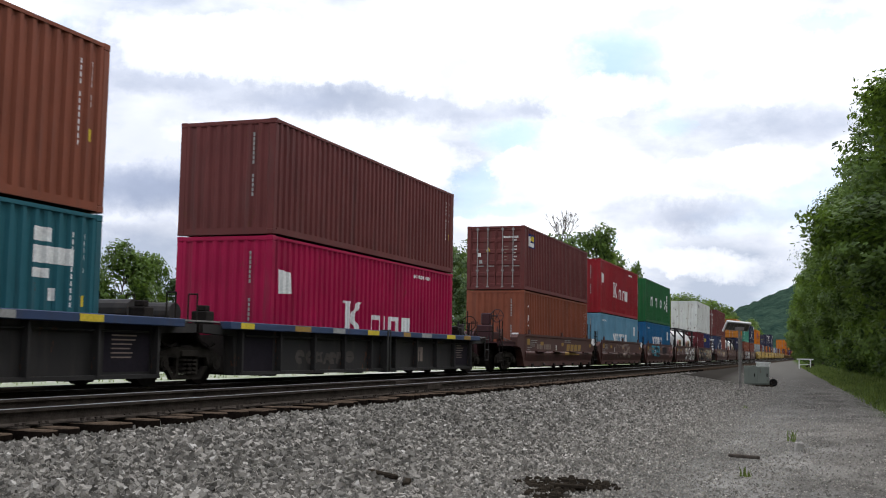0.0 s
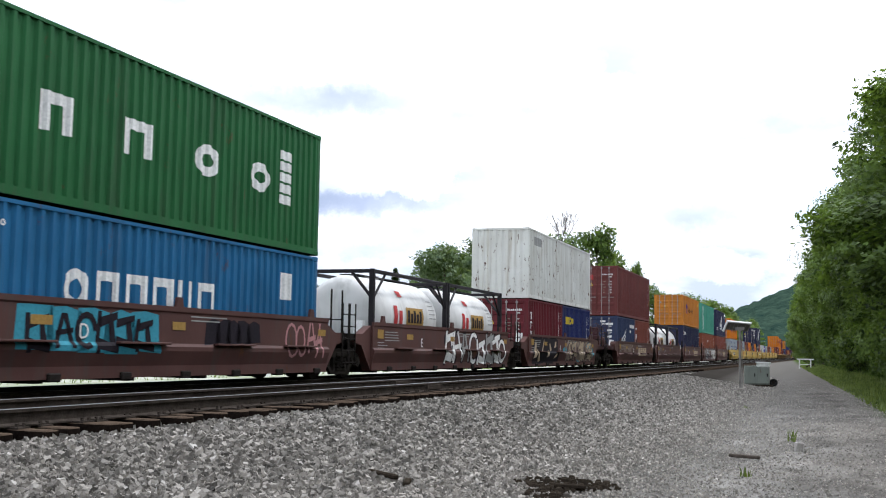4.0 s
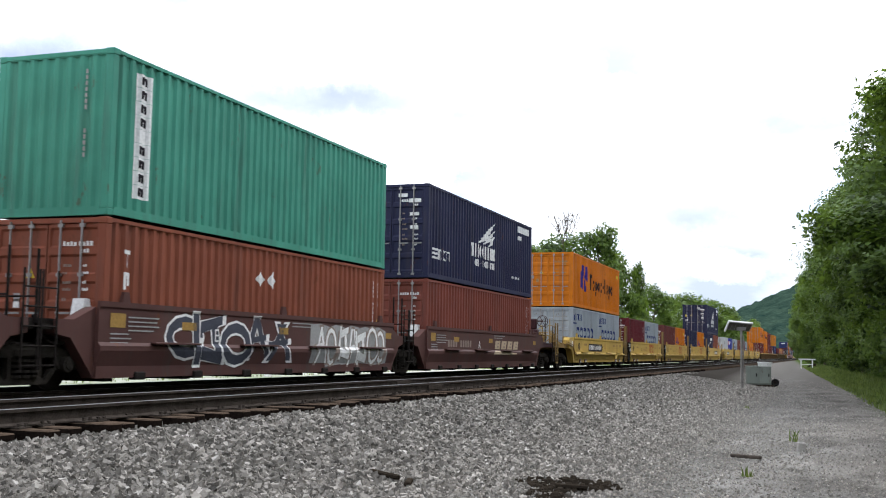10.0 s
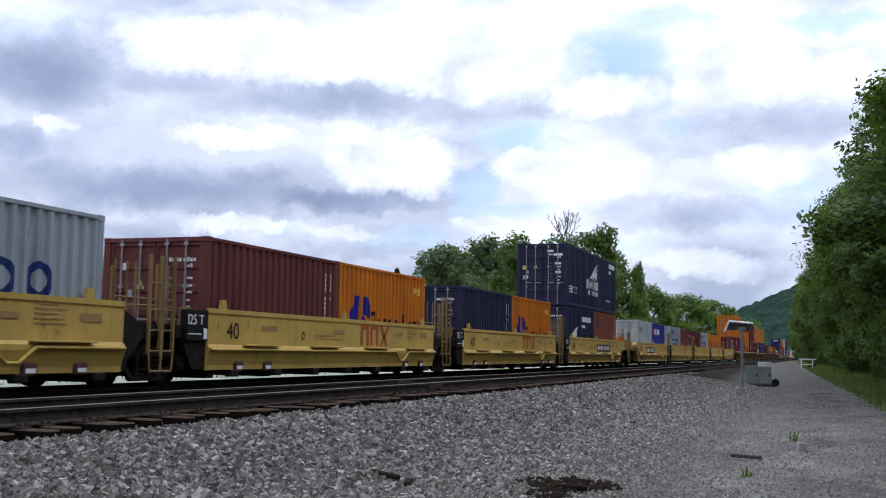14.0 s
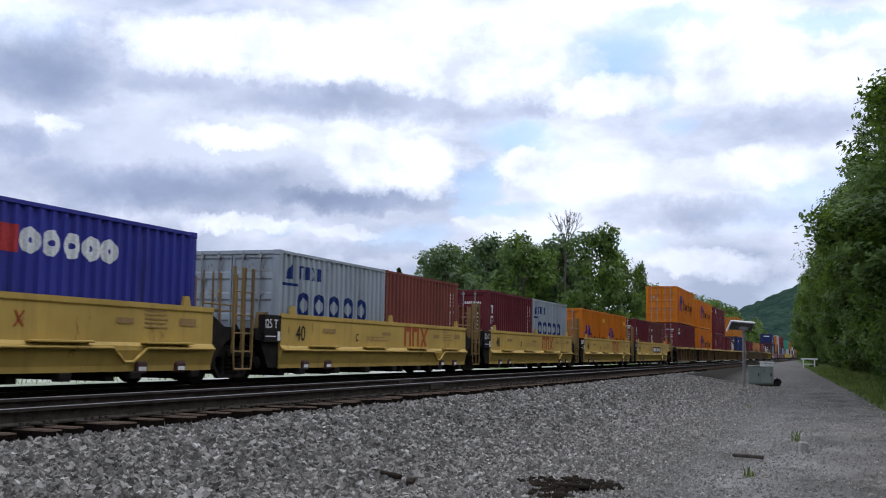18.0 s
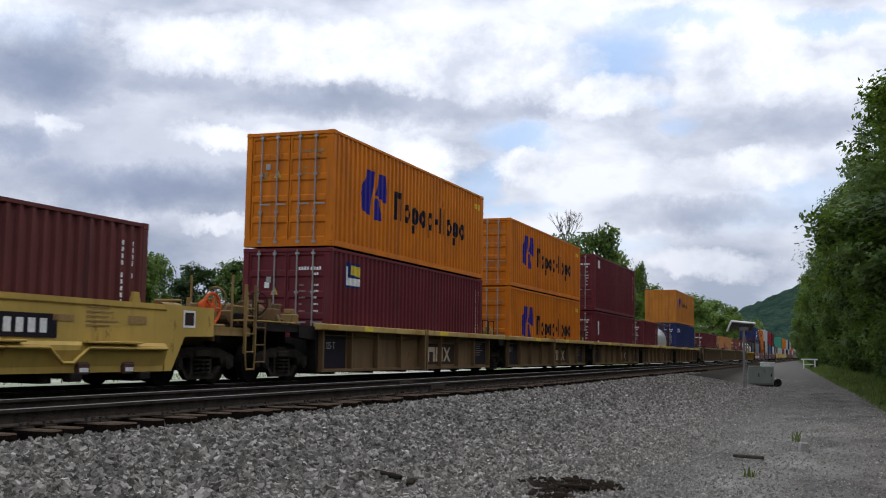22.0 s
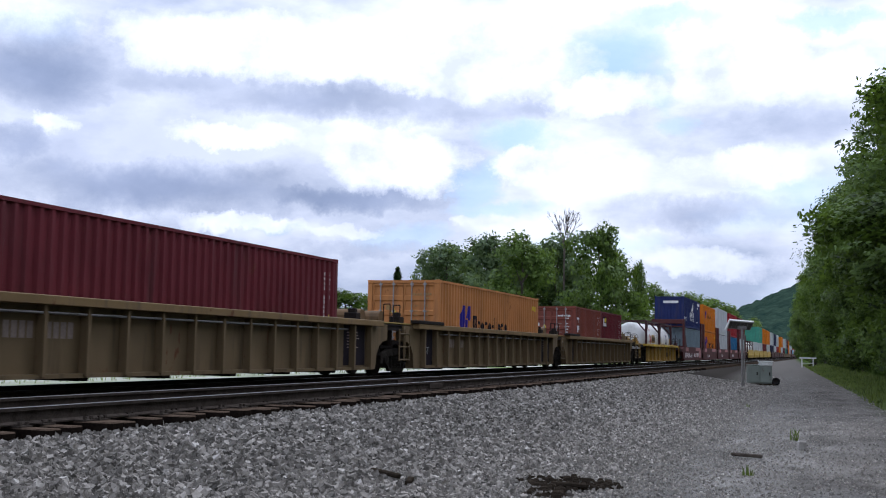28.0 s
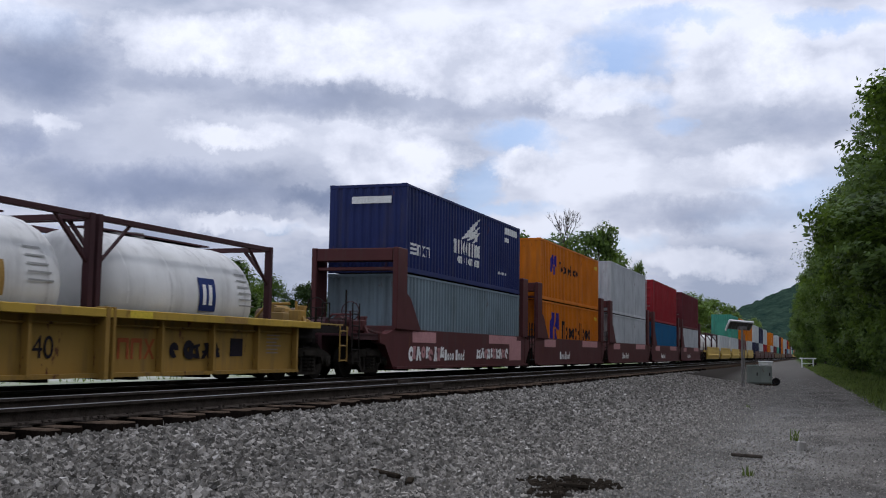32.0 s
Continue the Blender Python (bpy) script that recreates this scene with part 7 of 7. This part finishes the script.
def build_trees():
    rng = random.Random(11)
    y, i = 37.0, 0
    while y < 420:
        x = 1.5 - (y - 38) * 0.042 + (3.08 if y < 40 else 3.9 if y < 60 else 3.1) + rng.uniform(-0.4, 0.5)
        k = rng.uniform(0.84, 0.93)
        lean = (-3.4, -4.4, -1.0)[i] if i < 3 else 0
        plant_tree(NEARTREES[i % 4], pose(x, y, -0.05, 0, lean, 0) @ pose(0, 0, 0, 0, 0, rng.uniform(0, 360)), (k, k, k * rng.uniform(0.94, 1.06) * (0.77 if i == 0 else 0.93 if i == 1 else 1)), (LEAF, LEAFLIGHT, LEAF)[i % 3],
                   "leafy green broadleaf tree at the edge of the dirt road", "trees beside the road")
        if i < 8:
            # back row in the dark leaf: shade inside the wood put into colour
            plant_tree(NEARTREES[(i + 1) % 4], pose(x + 5.5, y + 3, -0.05, 0, 0, rng.uniform(0, 360)), (k, k, k * 1.08), LEAFDARK, "broadleaf tree behind the road's edge, green darkened for shade", "trees beside the road")
        y += 5.2 + i * 0.9
        i += 1
    # unseen trees added beside and behind the camera to shade the road's edge
    for x, y, k in ((7.1, 18.5, 0.95), (8.3, 27.5, 0.9), (6.6, 9.0, 0.95), (7.4, 0.5, 1.0), (7.0, -9.0, 0.95), (12.0, 14.0, 1.05), (12.5, 4.0, 1.1)):
        plant_tree(NEARTREES[1], pose(x, y, -0.05, 0, 0, 40 * y), (k, k, k), LEAF, "leafy green broadleaf tree at the edge of the dirt road", "trees beside the road")
    rows = [(790, 440, 125, 150), (862, 430, 125, 165), (925, 430, 120, 155), (985, 428, 115, 160), (1062, 408, 112, 140), (1128, 476, 40, 175), (1160, 515, 80, 195),
            (1215, 527, 90, 265), (1258, 535, 85, 290), (1295, 548, 70, 330), (1338, 570, 46, 400),
            (20, 432, 100, 150), (95, 446, 90, 165), (160, 462, 80, 170), (222, 442, 115, 150), (275, 458, 70, 160), (345, 474, 100, 180), (415, 470, 110, 170), (480, 500, 90, 200), (545, 508, 90, 200), (610, 520, 90, 220), (665, 530, 90, 230), (720, 520, 80, 200),
            (760, 470, 60, 160), (825, 455, 110, 170), (895, 450, 110, 172), (955, 455, 110, 170), (1015, 470, 110, 165), (1090, 480, 90, 168), (1185, 535, 70, 230)]
    for j, (px, top, wide, depth) in enumerate(rows):
        x, y = spot(px, depth)
        hor = 609 + 0.0161 * px
        H, R = (hor - top) / FOCUS * depth + 1.1, wide / 2 / FOCUS * depth
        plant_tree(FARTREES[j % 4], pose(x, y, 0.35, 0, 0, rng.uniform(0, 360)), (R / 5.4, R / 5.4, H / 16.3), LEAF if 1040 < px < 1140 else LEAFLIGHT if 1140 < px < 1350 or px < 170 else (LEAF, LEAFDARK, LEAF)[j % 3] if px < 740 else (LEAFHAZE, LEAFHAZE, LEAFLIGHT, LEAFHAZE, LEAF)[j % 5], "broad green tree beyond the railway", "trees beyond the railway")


build_trees()


def build_hill():
    verts, faces = [], []
    n, m = 200, 36
    x0, y0 = spot(1400, 1500)
    for j in range(m):
        for i in range(n):
            f, g = i / (n - 1), j / (m - 1)
            px = 1180 + 520 * f
            X, Y = spot(px, 1250 + 900 * g)
            rise = 58 + 0.43 * (px - 1276) if px > 1276 else max(10.0, 58 - 0.7 * (1276 - px))
            rise = min(rise, 150) + 4 * noise.noise(Vector((px * 0.05, 1, 2)))
            h = rise * math.sin(min(1.0, g * 1.8) * math.pi / 2) + 5 * noise.noise(Vector((X * 0.012, Y * 0.012, 0))) * min(1, 4 * g) + 3.5 * noise.noise(Vector((X * 0.045, Y * 0.03, 3))) + 3.2 * noise.noise(Vector((X * 0.11, Y * 0.08, 5)))
            verts.append((X, Y, h - 2))
    for j in range(m - 1):
        for i in range(n - 1):
            a = j * n + i
            faces.append((a, a + 1, a + n + 1, a + n))
    me = bpy.data.meshes.new("wooded_hill")
    me.from_pydata(verts, [], faces)
    me.materials.append(HILL)
    for p in me.polygons:
        p.use_smooth = True
    return tagged(new("wooded_hill", me), "far wooded hill, its green tinted blue for haze", "hill", kind="structure")


# woods colour carries the blue of the haze, no air is modelled
HILL = mottled("hill_woods_hazed", (0.010, 0.024, 0.021), (0.042, 0.070, 0.048), 0.05, 0.95, 0, 1.0, 4.0, 0.16)
build_hill()


# ---------------------------------------------------------------- things beside the track
CABINET = paint("cabinet_grey_green", (0.235, 0.265, 0.23), wear=0.4)
POST = mottled("post_grey", (0.16, 0.15, 0.14), (0.26, 0.25, 0.235), 5, 0.8)
PANEL = mottled("solar_cells", (0.09, 0.088, 0.08), (0.14, 0.135, 0.12), 4, 0.5, 0, 0.05)
CONCRETE = mottled("concrete", (0.30, 0.285, 0.255), (0.46, 0.44, 0.41), 6, 0.95)
WOODDARK = mottled("burnt_wood", (0.018, 0.015, 0.012), (0.05, 0.04, 0.03), 9, 0.95)
RUBBER = mottled("rubber", (0.012, 0.012, 0.012), (0.03, 0.03, 0.03), 9, 0.9)
GRASSBLADE = material("grass_blade", leaf_build((0.05, 0.08, 0.02), (0.15, 0.20, 0.06)))


def level(x, y):
    return ground_height(x, y)


def build_cabinet():
    x, y = -3.62, 57.4
    root = empty("battery_cabinet", pose(x, y, level(x, y) - 0.03, 0, 0, 6), "grey-green metal equipment cabinet with a white cap beside the road", "cabinet")
    part("body", boxes((-0.6, 0.6, -0.45, 0.45, 0.1, 0.98), bevel=0.02), CABINET, root)
    part("base", boxes((-0.75, 0.75, -0.6, 0.6, 0.0, 0.1), bevel=0.02), WOODDARK, root)
    for sx in (-0.3, 0.3):
        d = part("door", boxes((sx - 0.28, sx + 0.28, -0.475, -0.452, 0.16, 0.93), bevel=0.008), CABINET, root)
        part("handle", boxes((sx + 0.16, sx + 0.21, -0.51, -0.476, 0.5, 0.66), bevel=0.008), STEEL, d)
    part("lid", boxes((-0.62, -0.01, -0.48, 0.48, 0.981, 1.02), bevel=0.015), CABINET, root)
    cap = part("cap", boxes((0.0, 0.62, -0.46, 0.46, 0.981, 1.17), bevel=0.04), INK["white"], root, "white painted cap")
    part("cap_rim", boxes((-0.03, 0.66, -0.5, 0.5, 1.171, 1.22), bevel=0.01), INK["white"], cap)
    ty = empty("old_tyre", pose(x + 0.82, y - 0.25, level(x, y) + 0.01, 0, 0, 20), "black rubber tyre leaning at the cabinet's foot", "tyre")
    bm = bmesh.new()
    n, m = 20, 8
    rows = []
    for i in range(n):
        a = 2 * math.pi * i / n
        rows.append([bm.verts.new((0.11 * math.cos(2 * math.pi * j / m) * 1.2, (0.24 + 0.09 * math.sin(2 * math.pi * j / m)) * math.cos(a), 0.30 + (0.24 + 0.09 * math.sin(2 * math.pi * j / m)) * math.sin(a))) for j in range(m)])
    for i in range(n):
        for j in range(m):
            bm.faces.new((rows[i][j], rows[(i + 1) % n][j], rows[(i + 1) % n][(j + 1) % m], rows[i][(j + 1) % m]))
    bmesh.ops.recalc_face_normals(bm, faces=bm.faces)
    ob = part("tread", bm, RUBBER, ty)
    ob.matrix_basis = pose(0, 0, 0, 0, 14, 70)
    ty.scale = (0.6, 0.6, 0.6)
    part("hub", rods([((-0.04, 0, 0.30), (0.04, 0, 0.30))], 0.15, 14), STEEL, ty, turn=(0, 14, 70))


def build_solar():
    x, y = -3.95, 51.2
    root = empty("solar_panel_post", pose(x, y, level(x, y) - 0.02, 0, 0, 0), "solar panel with a white frame on a grey steel post", "solar panel")
    part("post", rods([((0, 0, -0.2), (0, 0, 2.78))], 0.055, 10), POST, root)
    part("foot", boxes((-0.16, 0.16, -0.16, 0.16, -0.05, 0.05), bevel=0.02), CONCRETE, root)
    across, down = Vector((1.1, 0.69, -0.08)).normalized(), Vector((-0.22, 0.30, -0.46))
    down = (down - across * down.dot(across)).normalized()
    p = part("panel", boxes((-0.55, 0.55, -0.2, 0.2, -0.015, 0.015)), PANEL, root, "dark solar panel")
    m = Matrix((across, down, across.cross(down))).transposed().to_4x4()
    m.translation = Vector((-0.1, 0.0, 2.80))
    p.matrix_basis = m
    for k, row in enumerate(((-0.60, 0.60, -0.27, -0.201, -0.05, 0.05), (-0.61, -0.551, -0.2, 0.34, -0.05, 0.05), (-0.55, 0.60, 0.201, 0.23, -0.02, 0.02), (0.551, 0.60, -0.2, 0.2, -0.02, 0.02))):
        part("frame_bar", boxes(row, bevel=0.008), INK["white"] if k < 2 else POST, p)
    for i in range(1, 6):
        part("cell_line", boxes((-0.55 + i * 0.183 - 0.006, -0.55 + i * 0.183 + 0.006, -0.195, 0.195, -0.02, -0.016)), ROD, p)
    part("bracket", boxes((-0.2, 0.2, -0.05, 0.05, 2.62, 2.76), bevel=0.01), POST, root)
    part("conduit", rods([((0.09, 0, 0.0), (0.09, 0, 2.4))], 0.02, 6), POST, root)


def build_barrier():
    x, y = -3.7, 150.0
    root = empty("barrier", pose(x, y, level(x, y), 0, 0, 8), "white-painted wooden road barrier on two legs", "barrier")
    part("plank", boxes((-0.7, 1.4, -0.05, 0.05, 1.12, 1.28), bevel=0.02), INK["white"], root)
    for sx in (-0.4, 1.0):
        part("leg", boxes((sx - 0.07, sx + 0.07, -0.06, 0.06, 0, 1.12), bevel=0.02), INK["white"], root)
    part("rail", boxes((-0.33, 0.93, -0.03, 0.03, 0.5, 0.58), bevel=0.01), INK["white"], root)
    b = empty("log_pile", pose(x + 0.9, y + 6, level(x, y + 6), 0, 0, 0), "dark pile of old timbers by the road", "timber")
    for i, (px, pz) in enumerate(((-0.5, 0.17), (0, 0.17), (0.5, 0.17), (-0.25, 0.47), (0.25, 0.47))):
        part("timber", rods([((px, -1.3, pz), (px, 1.3, pz))], 0.17, 8), WOODDARK, b)


def lump(size, seed, squash=0.7):
    rng = random.Random(seed)
    bm = bmesh.new()
    bmesh.ops.create_icosphere(bm, subdivisions=2, radius=1.0)
    for v in bm.verts:
        k = 1 + 0.28 * noise.noise(v.co * 1.4 + Vector((seed, 0, 0)))
        v.co = Vector((v.co.x * size[0], v.co.y * size[1], v.co.z * size[2])) * k
    return bm


def build_debris():
    x, y = -0.54, 18.8
    bm = boxes((-0.065, 0.065, -0.06, 0.06, -0.04, 0.15), bevel=0.02)
    for v in bm.verts:
        v.co += Vector((noise.noise(v.co * 9), noise.noise(v.co * 9 + Vector((3, 0, 0))), 0)) * 0.018
    ob = part("concrete_block", bm, CONCRETE)
    ob.matrix_basis = pose(x, y, level(x, y), 0, 4, 24)
    tagged(ob, "small pale concrete block on the gravel", "block")
    # dark cinders in a shallow patch
    verts, faces = [], []
    rng = np.random.RandomState(8)
    base = np.array([(-1, -1, -0.5), (1, -1, -0.5), (1, 1, -0.5), (-1, 1, -0.5), (-0.6, -0.6, 0.6), (0.6, -0.6, 0.6), (0.6, 0.6, 0.6), (-0.6, 0.6, 0.6)])
    for _ in range(420):
        a, r = rng.rand() * 6.283, math.sqrt(rng.rand())
        px, py = -2.9 + 0.6 * r * math.cos(a) * (0.7 + 0.5 * math.sin(3 * a)), 12.1 + 0.95 * r * math.sin(a)
        s = 0.015 + 0.03 * rng.rand() ** 2
        k = len(verts)
        q = base * s * (0.6 + 0.8 * rng.rand(3))
        verts += [(px + v[0], py + v[1], level(px, py) + 0.012 + s * 0.4 + v[2]) for v in q]
        faces += [tuple(k + i for i in f) for f in ((4, 5, 6, 7), (0, 1, 5, 4), (1, 2, 6, 5), (2, 3, 7, 6), (3, 0, 4, 7))]
    me = bpy.data.meshes.new("cinders")
    me.from_pydata(verts, [], faces)
    me.materials.append(WOODDARK)
    tagged(new("cinders", me), "patch of black cinders on the gravel", "cinders", kind="stuff")
    for i, (px, py, ln, t) in enumerate(((-4.55, 10.95, 0.5, 62), (-4.2, 10.75, 0.28, 20), (-1.26, 17.0, 0.45, 88), (-2.75, 12.0, 0.35, 95))):
        bm = boxes((-0.035, 0.035, -ln / 2, ln / 2, 0, 0.05), bevel=0.012)
        for v in bm.verts:
            v.co.x += 0.02 * math.sin(v.co.y * 9 + i)
        ob = part("wood_scrap", bm, WOODDARK if i != 2 else BARK)
        ob.matrix_basis = pose(px, py, level(px, py) + 0.03, 2, 3, t)
        tagged(ob, "dark splintered wood scrap lying on gravel", "wood scrap", "wood scraps")


def tuft(name, x, y, h, n, spread, seed, label):
    rng = random.Random(seed)
    bm = bmesh.new()
    for _ in range(n):
        a, r = rng.uniform(0, 6.283), spread * math.sqrt(rng.random())
        px, py, b = r * math.cos(a), r * math.sin(a), rng.uniform(0, 6.283)
        hh, w, l = h * rng.uniform(0.4, 1), 0.012 + 0.01 * h, rng.uniform(0.1, 0.5) * h
        dx, dy = math.cos(b), math.sin(b)
        v = [bm.verts.new(p) for p in ((px - dy * w, py + dx * w, -0.02), (px + dy * w, py - dx * w, -0.02), (px + dx * l * 0.5 + dy * w * 0.6, py + dy * l * 0.5, hh * 0.65), (px + dx * l, py + dy * l, hh))]
        bm.faces.new((v[0], v[1], v[2], v[3]))
    ob = part(name, bm, GRASSBLADE)
    ob.matrix_basis = pose(x, y, level(x, y))
    return tagged(ob, label, "weed", kind="stuff")


def build_weeds():
    for i, (x, y, h) in enumerate(((-0.72, 20.9, 0.26), (-1.08, 14.6, 0.16), (-2.4, 33.0, 0.12))):
        tuft("weed", x, y, h, 12, 0.07, i, "small green weed growing in the gravel")
    # tall grass along the wood's edge
    rng = np.random.RandomState(31)
    verts, faces = [], []
    for _ in range(26000):
        y = 26 + 150 * rng.rand() ** 1.7
        x = 1.5 - (y - 38) * 0.042 + rng.uniform(-0.5, 5.0) * (0.35 + 0.65 * rng.rand())
        h = (0.16 + 0.4 * rng.rand()) * min(1.0, 0.35 + 0.4 * max(0.0, x - (1.5 - (y - 38) * 0.042)))
        a = rng.rand() * 6.283
        dx, dy, w = math.cos(a), math.sin(a), 0.02 + y * 0.0005
        z, k = level(x, y), len(verts)
        verts += [(x - dy * w, y + dx * w, z - 0.02), (x + dy * w, y - dx * w, z - 0.02), (x + dx * h * 0.35, y + dy * h * 0.35, z + h)]
        faces.append((k, k + 1, k + 2))
    me = bpy.data.meshes.new("tall_grass")
    me.from_pydata(verts, [], faces)
    me.materials.append(GRASSBLADE)
    tagged(new("tall_grass", me), "tall green grass along the road's edge", "grass", kind="stuff")
    # grass beyond the tracks
    verts, faces = [], []
    for _ in range(14000):
        y = -10 + 130 * rng.rand()
        x = -20.5 - 40 * rng.rand() ** 1.5
        h, a = 0.06 + 0.12 * rng.rand(), rng.rand() * 6.283
        dx, dy, w = math.cos(a), math.sin(a), 0.02
        z, k = level(x, y), len(verts)
        verts += [(x - dy * w, y + dx * w, z - 0.02), (x + dy * w, y - dx * w, z - 0.02), (x + dx * h * 0.35, y + dy * h * 0.35, z + h)]
        faces.append((k, k + 1, k + 2))
    me = bpy.data.meshes.new("meadow_grass")
    me.from_pydata(verts, [], faces)
    me.materials.append(GRASSBLADE)
    tagged(new("meadow_grass", me), "meadow grass beyond the railway", "grass", kind="stuff")


def build_bushes():
    rng = random.Random(77)
    y, i = 40.0, 0
    while y < 150:
        x = 1.5 - (y - 38) * 0.042 + rng.uniform(2.5, 3.6)
        k = rng.uniform(0.12, 0.20)
        # most bushes get the dark leaf, standing in for shade under the crowns
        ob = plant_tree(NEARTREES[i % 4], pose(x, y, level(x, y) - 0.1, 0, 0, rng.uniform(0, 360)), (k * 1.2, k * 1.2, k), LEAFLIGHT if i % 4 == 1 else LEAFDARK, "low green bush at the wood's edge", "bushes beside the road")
        ob["category"] = "bush"
        ob.name = "bush"
        y += rng.uniform(2.2, 4.0)
        i += 1
    for j in range(29):
        px = -60 + j * 42 + rng.uniform(-12, 12)
        depth = rng.uniform(125, 150)
        x, y = spot(px, depth)
        k = rng.uniform(0.30, 0.42)
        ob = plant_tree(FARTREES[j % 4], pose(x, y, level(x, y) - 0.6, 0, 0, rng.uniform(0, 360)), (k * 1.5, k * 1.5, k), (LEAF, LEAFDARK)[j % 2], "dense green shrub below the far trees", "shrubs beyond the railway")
        ob["category"] = "shrub"
        ob.name = "shrub"


def build_dead_tree():
    x, y = spot(998, 150)
    root = empty("bare_tree", pose(x, y, 0.3, 0, 0, 0), "bare grey dead tree between the green crowns", "tree")
    rng = random.Random(5)
    bm = bmesh.new()

    def grow(p, d, length, r, depth):
        q = p + d * length
        rod(bm, p, q, r, 5, r * 0.6)
        if depth:
            for _ in range(3):
                nd = (d + Vector((rng.uniform(-0.5, 0.5), rng.uniform(-0.5, 0.5), rng.uniform(0.0, 0.45)))).normalized()
                grow(q, nd, (2.6 if depth == 5 else length) * rng.uniform(0.62, 0.85), r * 0.62, depth - 1)

    grow(Vector((0, 0, -0.3)), Vector((0, 0, 1)), 14.4, 0.17, 5)
    part("trunk", bm, BARK, root)


def build_conifer():
    x, y = spot(703, 150)
    root = empty("conifer", pose(x, y, 0.3, 0, 0, 0), "dark conifer with drooping boughs beyond the railway", "tree")
    part("trunk", rods([((0, 0, -0.3), (0, 0, 12.3))], 0.16, 8), BARK, root)
    rng = np.random.RandomState(9)
    n = 5200
    f = rng.rand(n) ** 0.8
    z = 1.2 + 11.2 * f
    R = 3.0 * (1 - f) ** 0.85 + 0.12
    tier = 0.55 + 0.45 * np.abs(np.sin(z * 2.6))
    a = rng.rand(n) * 6.283
    r = R * tier * np.sqrt(rng.rand(n))
    P = np.stack([r * np.cos(a), r * np.sin(a), z - 0.25 * r], 1)
    d = np.stack([np.cos(a), np.sin(a), -0.4 + 0.3 * rng.normal(size=n)], 1) * 0.30
    s = np.stack([-np.sin(a), np.cos(a), 0.2 * rng.normal(size=n)], 1) * 0.11
    quad = np.stack([P - d, P + s, P + d, P - s], 1).reshape(-1, 3)
    me = bpy.data.meshes.new("boughs")
    me.from_pydata(quad.tolist(), [], np.arange(n * 4).reshape(-1, 4).tolist())
    part("boughs", me, LEAFDARK, root)


def build_poles():
    for i, (px, depth, h) in enumerate(((44, 95, 8.6), (84, 120, 6.5), (118, 120, 6.2))):
        x, y = spot(px, depth)
        root = empty("utility_pole", pose(x, y, level(x, y)), "weathered wooden utility pole beyond the railway", "utility pole", "utility poles")
        part("pole", rods([((0, 0, -0.3), (0, 0, h))], 0.13, 8), BARK, root)
        part("crossarm", boxes((-0.9, 0.9, -0.05, 0.05, h - 0.7, h - 0.55), bevel=0.01), BARK, root)
        for sx in (-0.75, 0.75):
            part("insulator", rods([((sx, 0, h - 0.549), (sx, 0, h - 0.4))], 0.05, 6), ROD, root)
    # a white post and a pale paling fence seen under the cars
    x, y = spot(480, 42)
    ob = part("white_post", boxes((-0.12, 0.12, -0.12, 0.12, -0.1, 0.55), bevel=0.02), INK["white"])
    ob.matrix_basis = pose(x, y, level(x, y))
    tagged(ob, "short white marker post beyond the railway", "post")
    a, b = Vector((*spot(560, 62), 0)), Vector((*spot(790, 74), 0))
    n = 46
    ang = math.degrees(math.atan2(b.y - a.y, b.x - a.x))
    root = empty("paling_fence", pose(a.x, a.y, level(a.x, a.y), 0, 0, ang), "low pale paling fence beyond the railway", "fence")
    ln = (b - a).length
    board = shared("paling|", lambda: boxes((-0.14, 0.14, -0.02, 0.02, 0.05, 0.95)))
    for i in range(n):
        part("paling", board, INK["white"], root, at=(ln * (i + 0.5) / n, 0, 0))
    for z in (0.3, 0.75):
        part("rail", boxes((0, ln, 0.021, 0.06, z - 0.05, z + 0.05)), INK["white"], root)


build_cabinet()
build_solar()
build_barrier()
build_debris()
build_weeds()
build_bushes()
build_dead_tree()
build_conifer()
build_poles()


def motions():
    """The train rolls past, gathering speed slowly."""
    for ob, u, z, side in RIDERS:
        walk(ob, [(t, track_pose(TRAIN_X + side, z, u - run(t))) for t in range(0, 33, 2)])


motions()
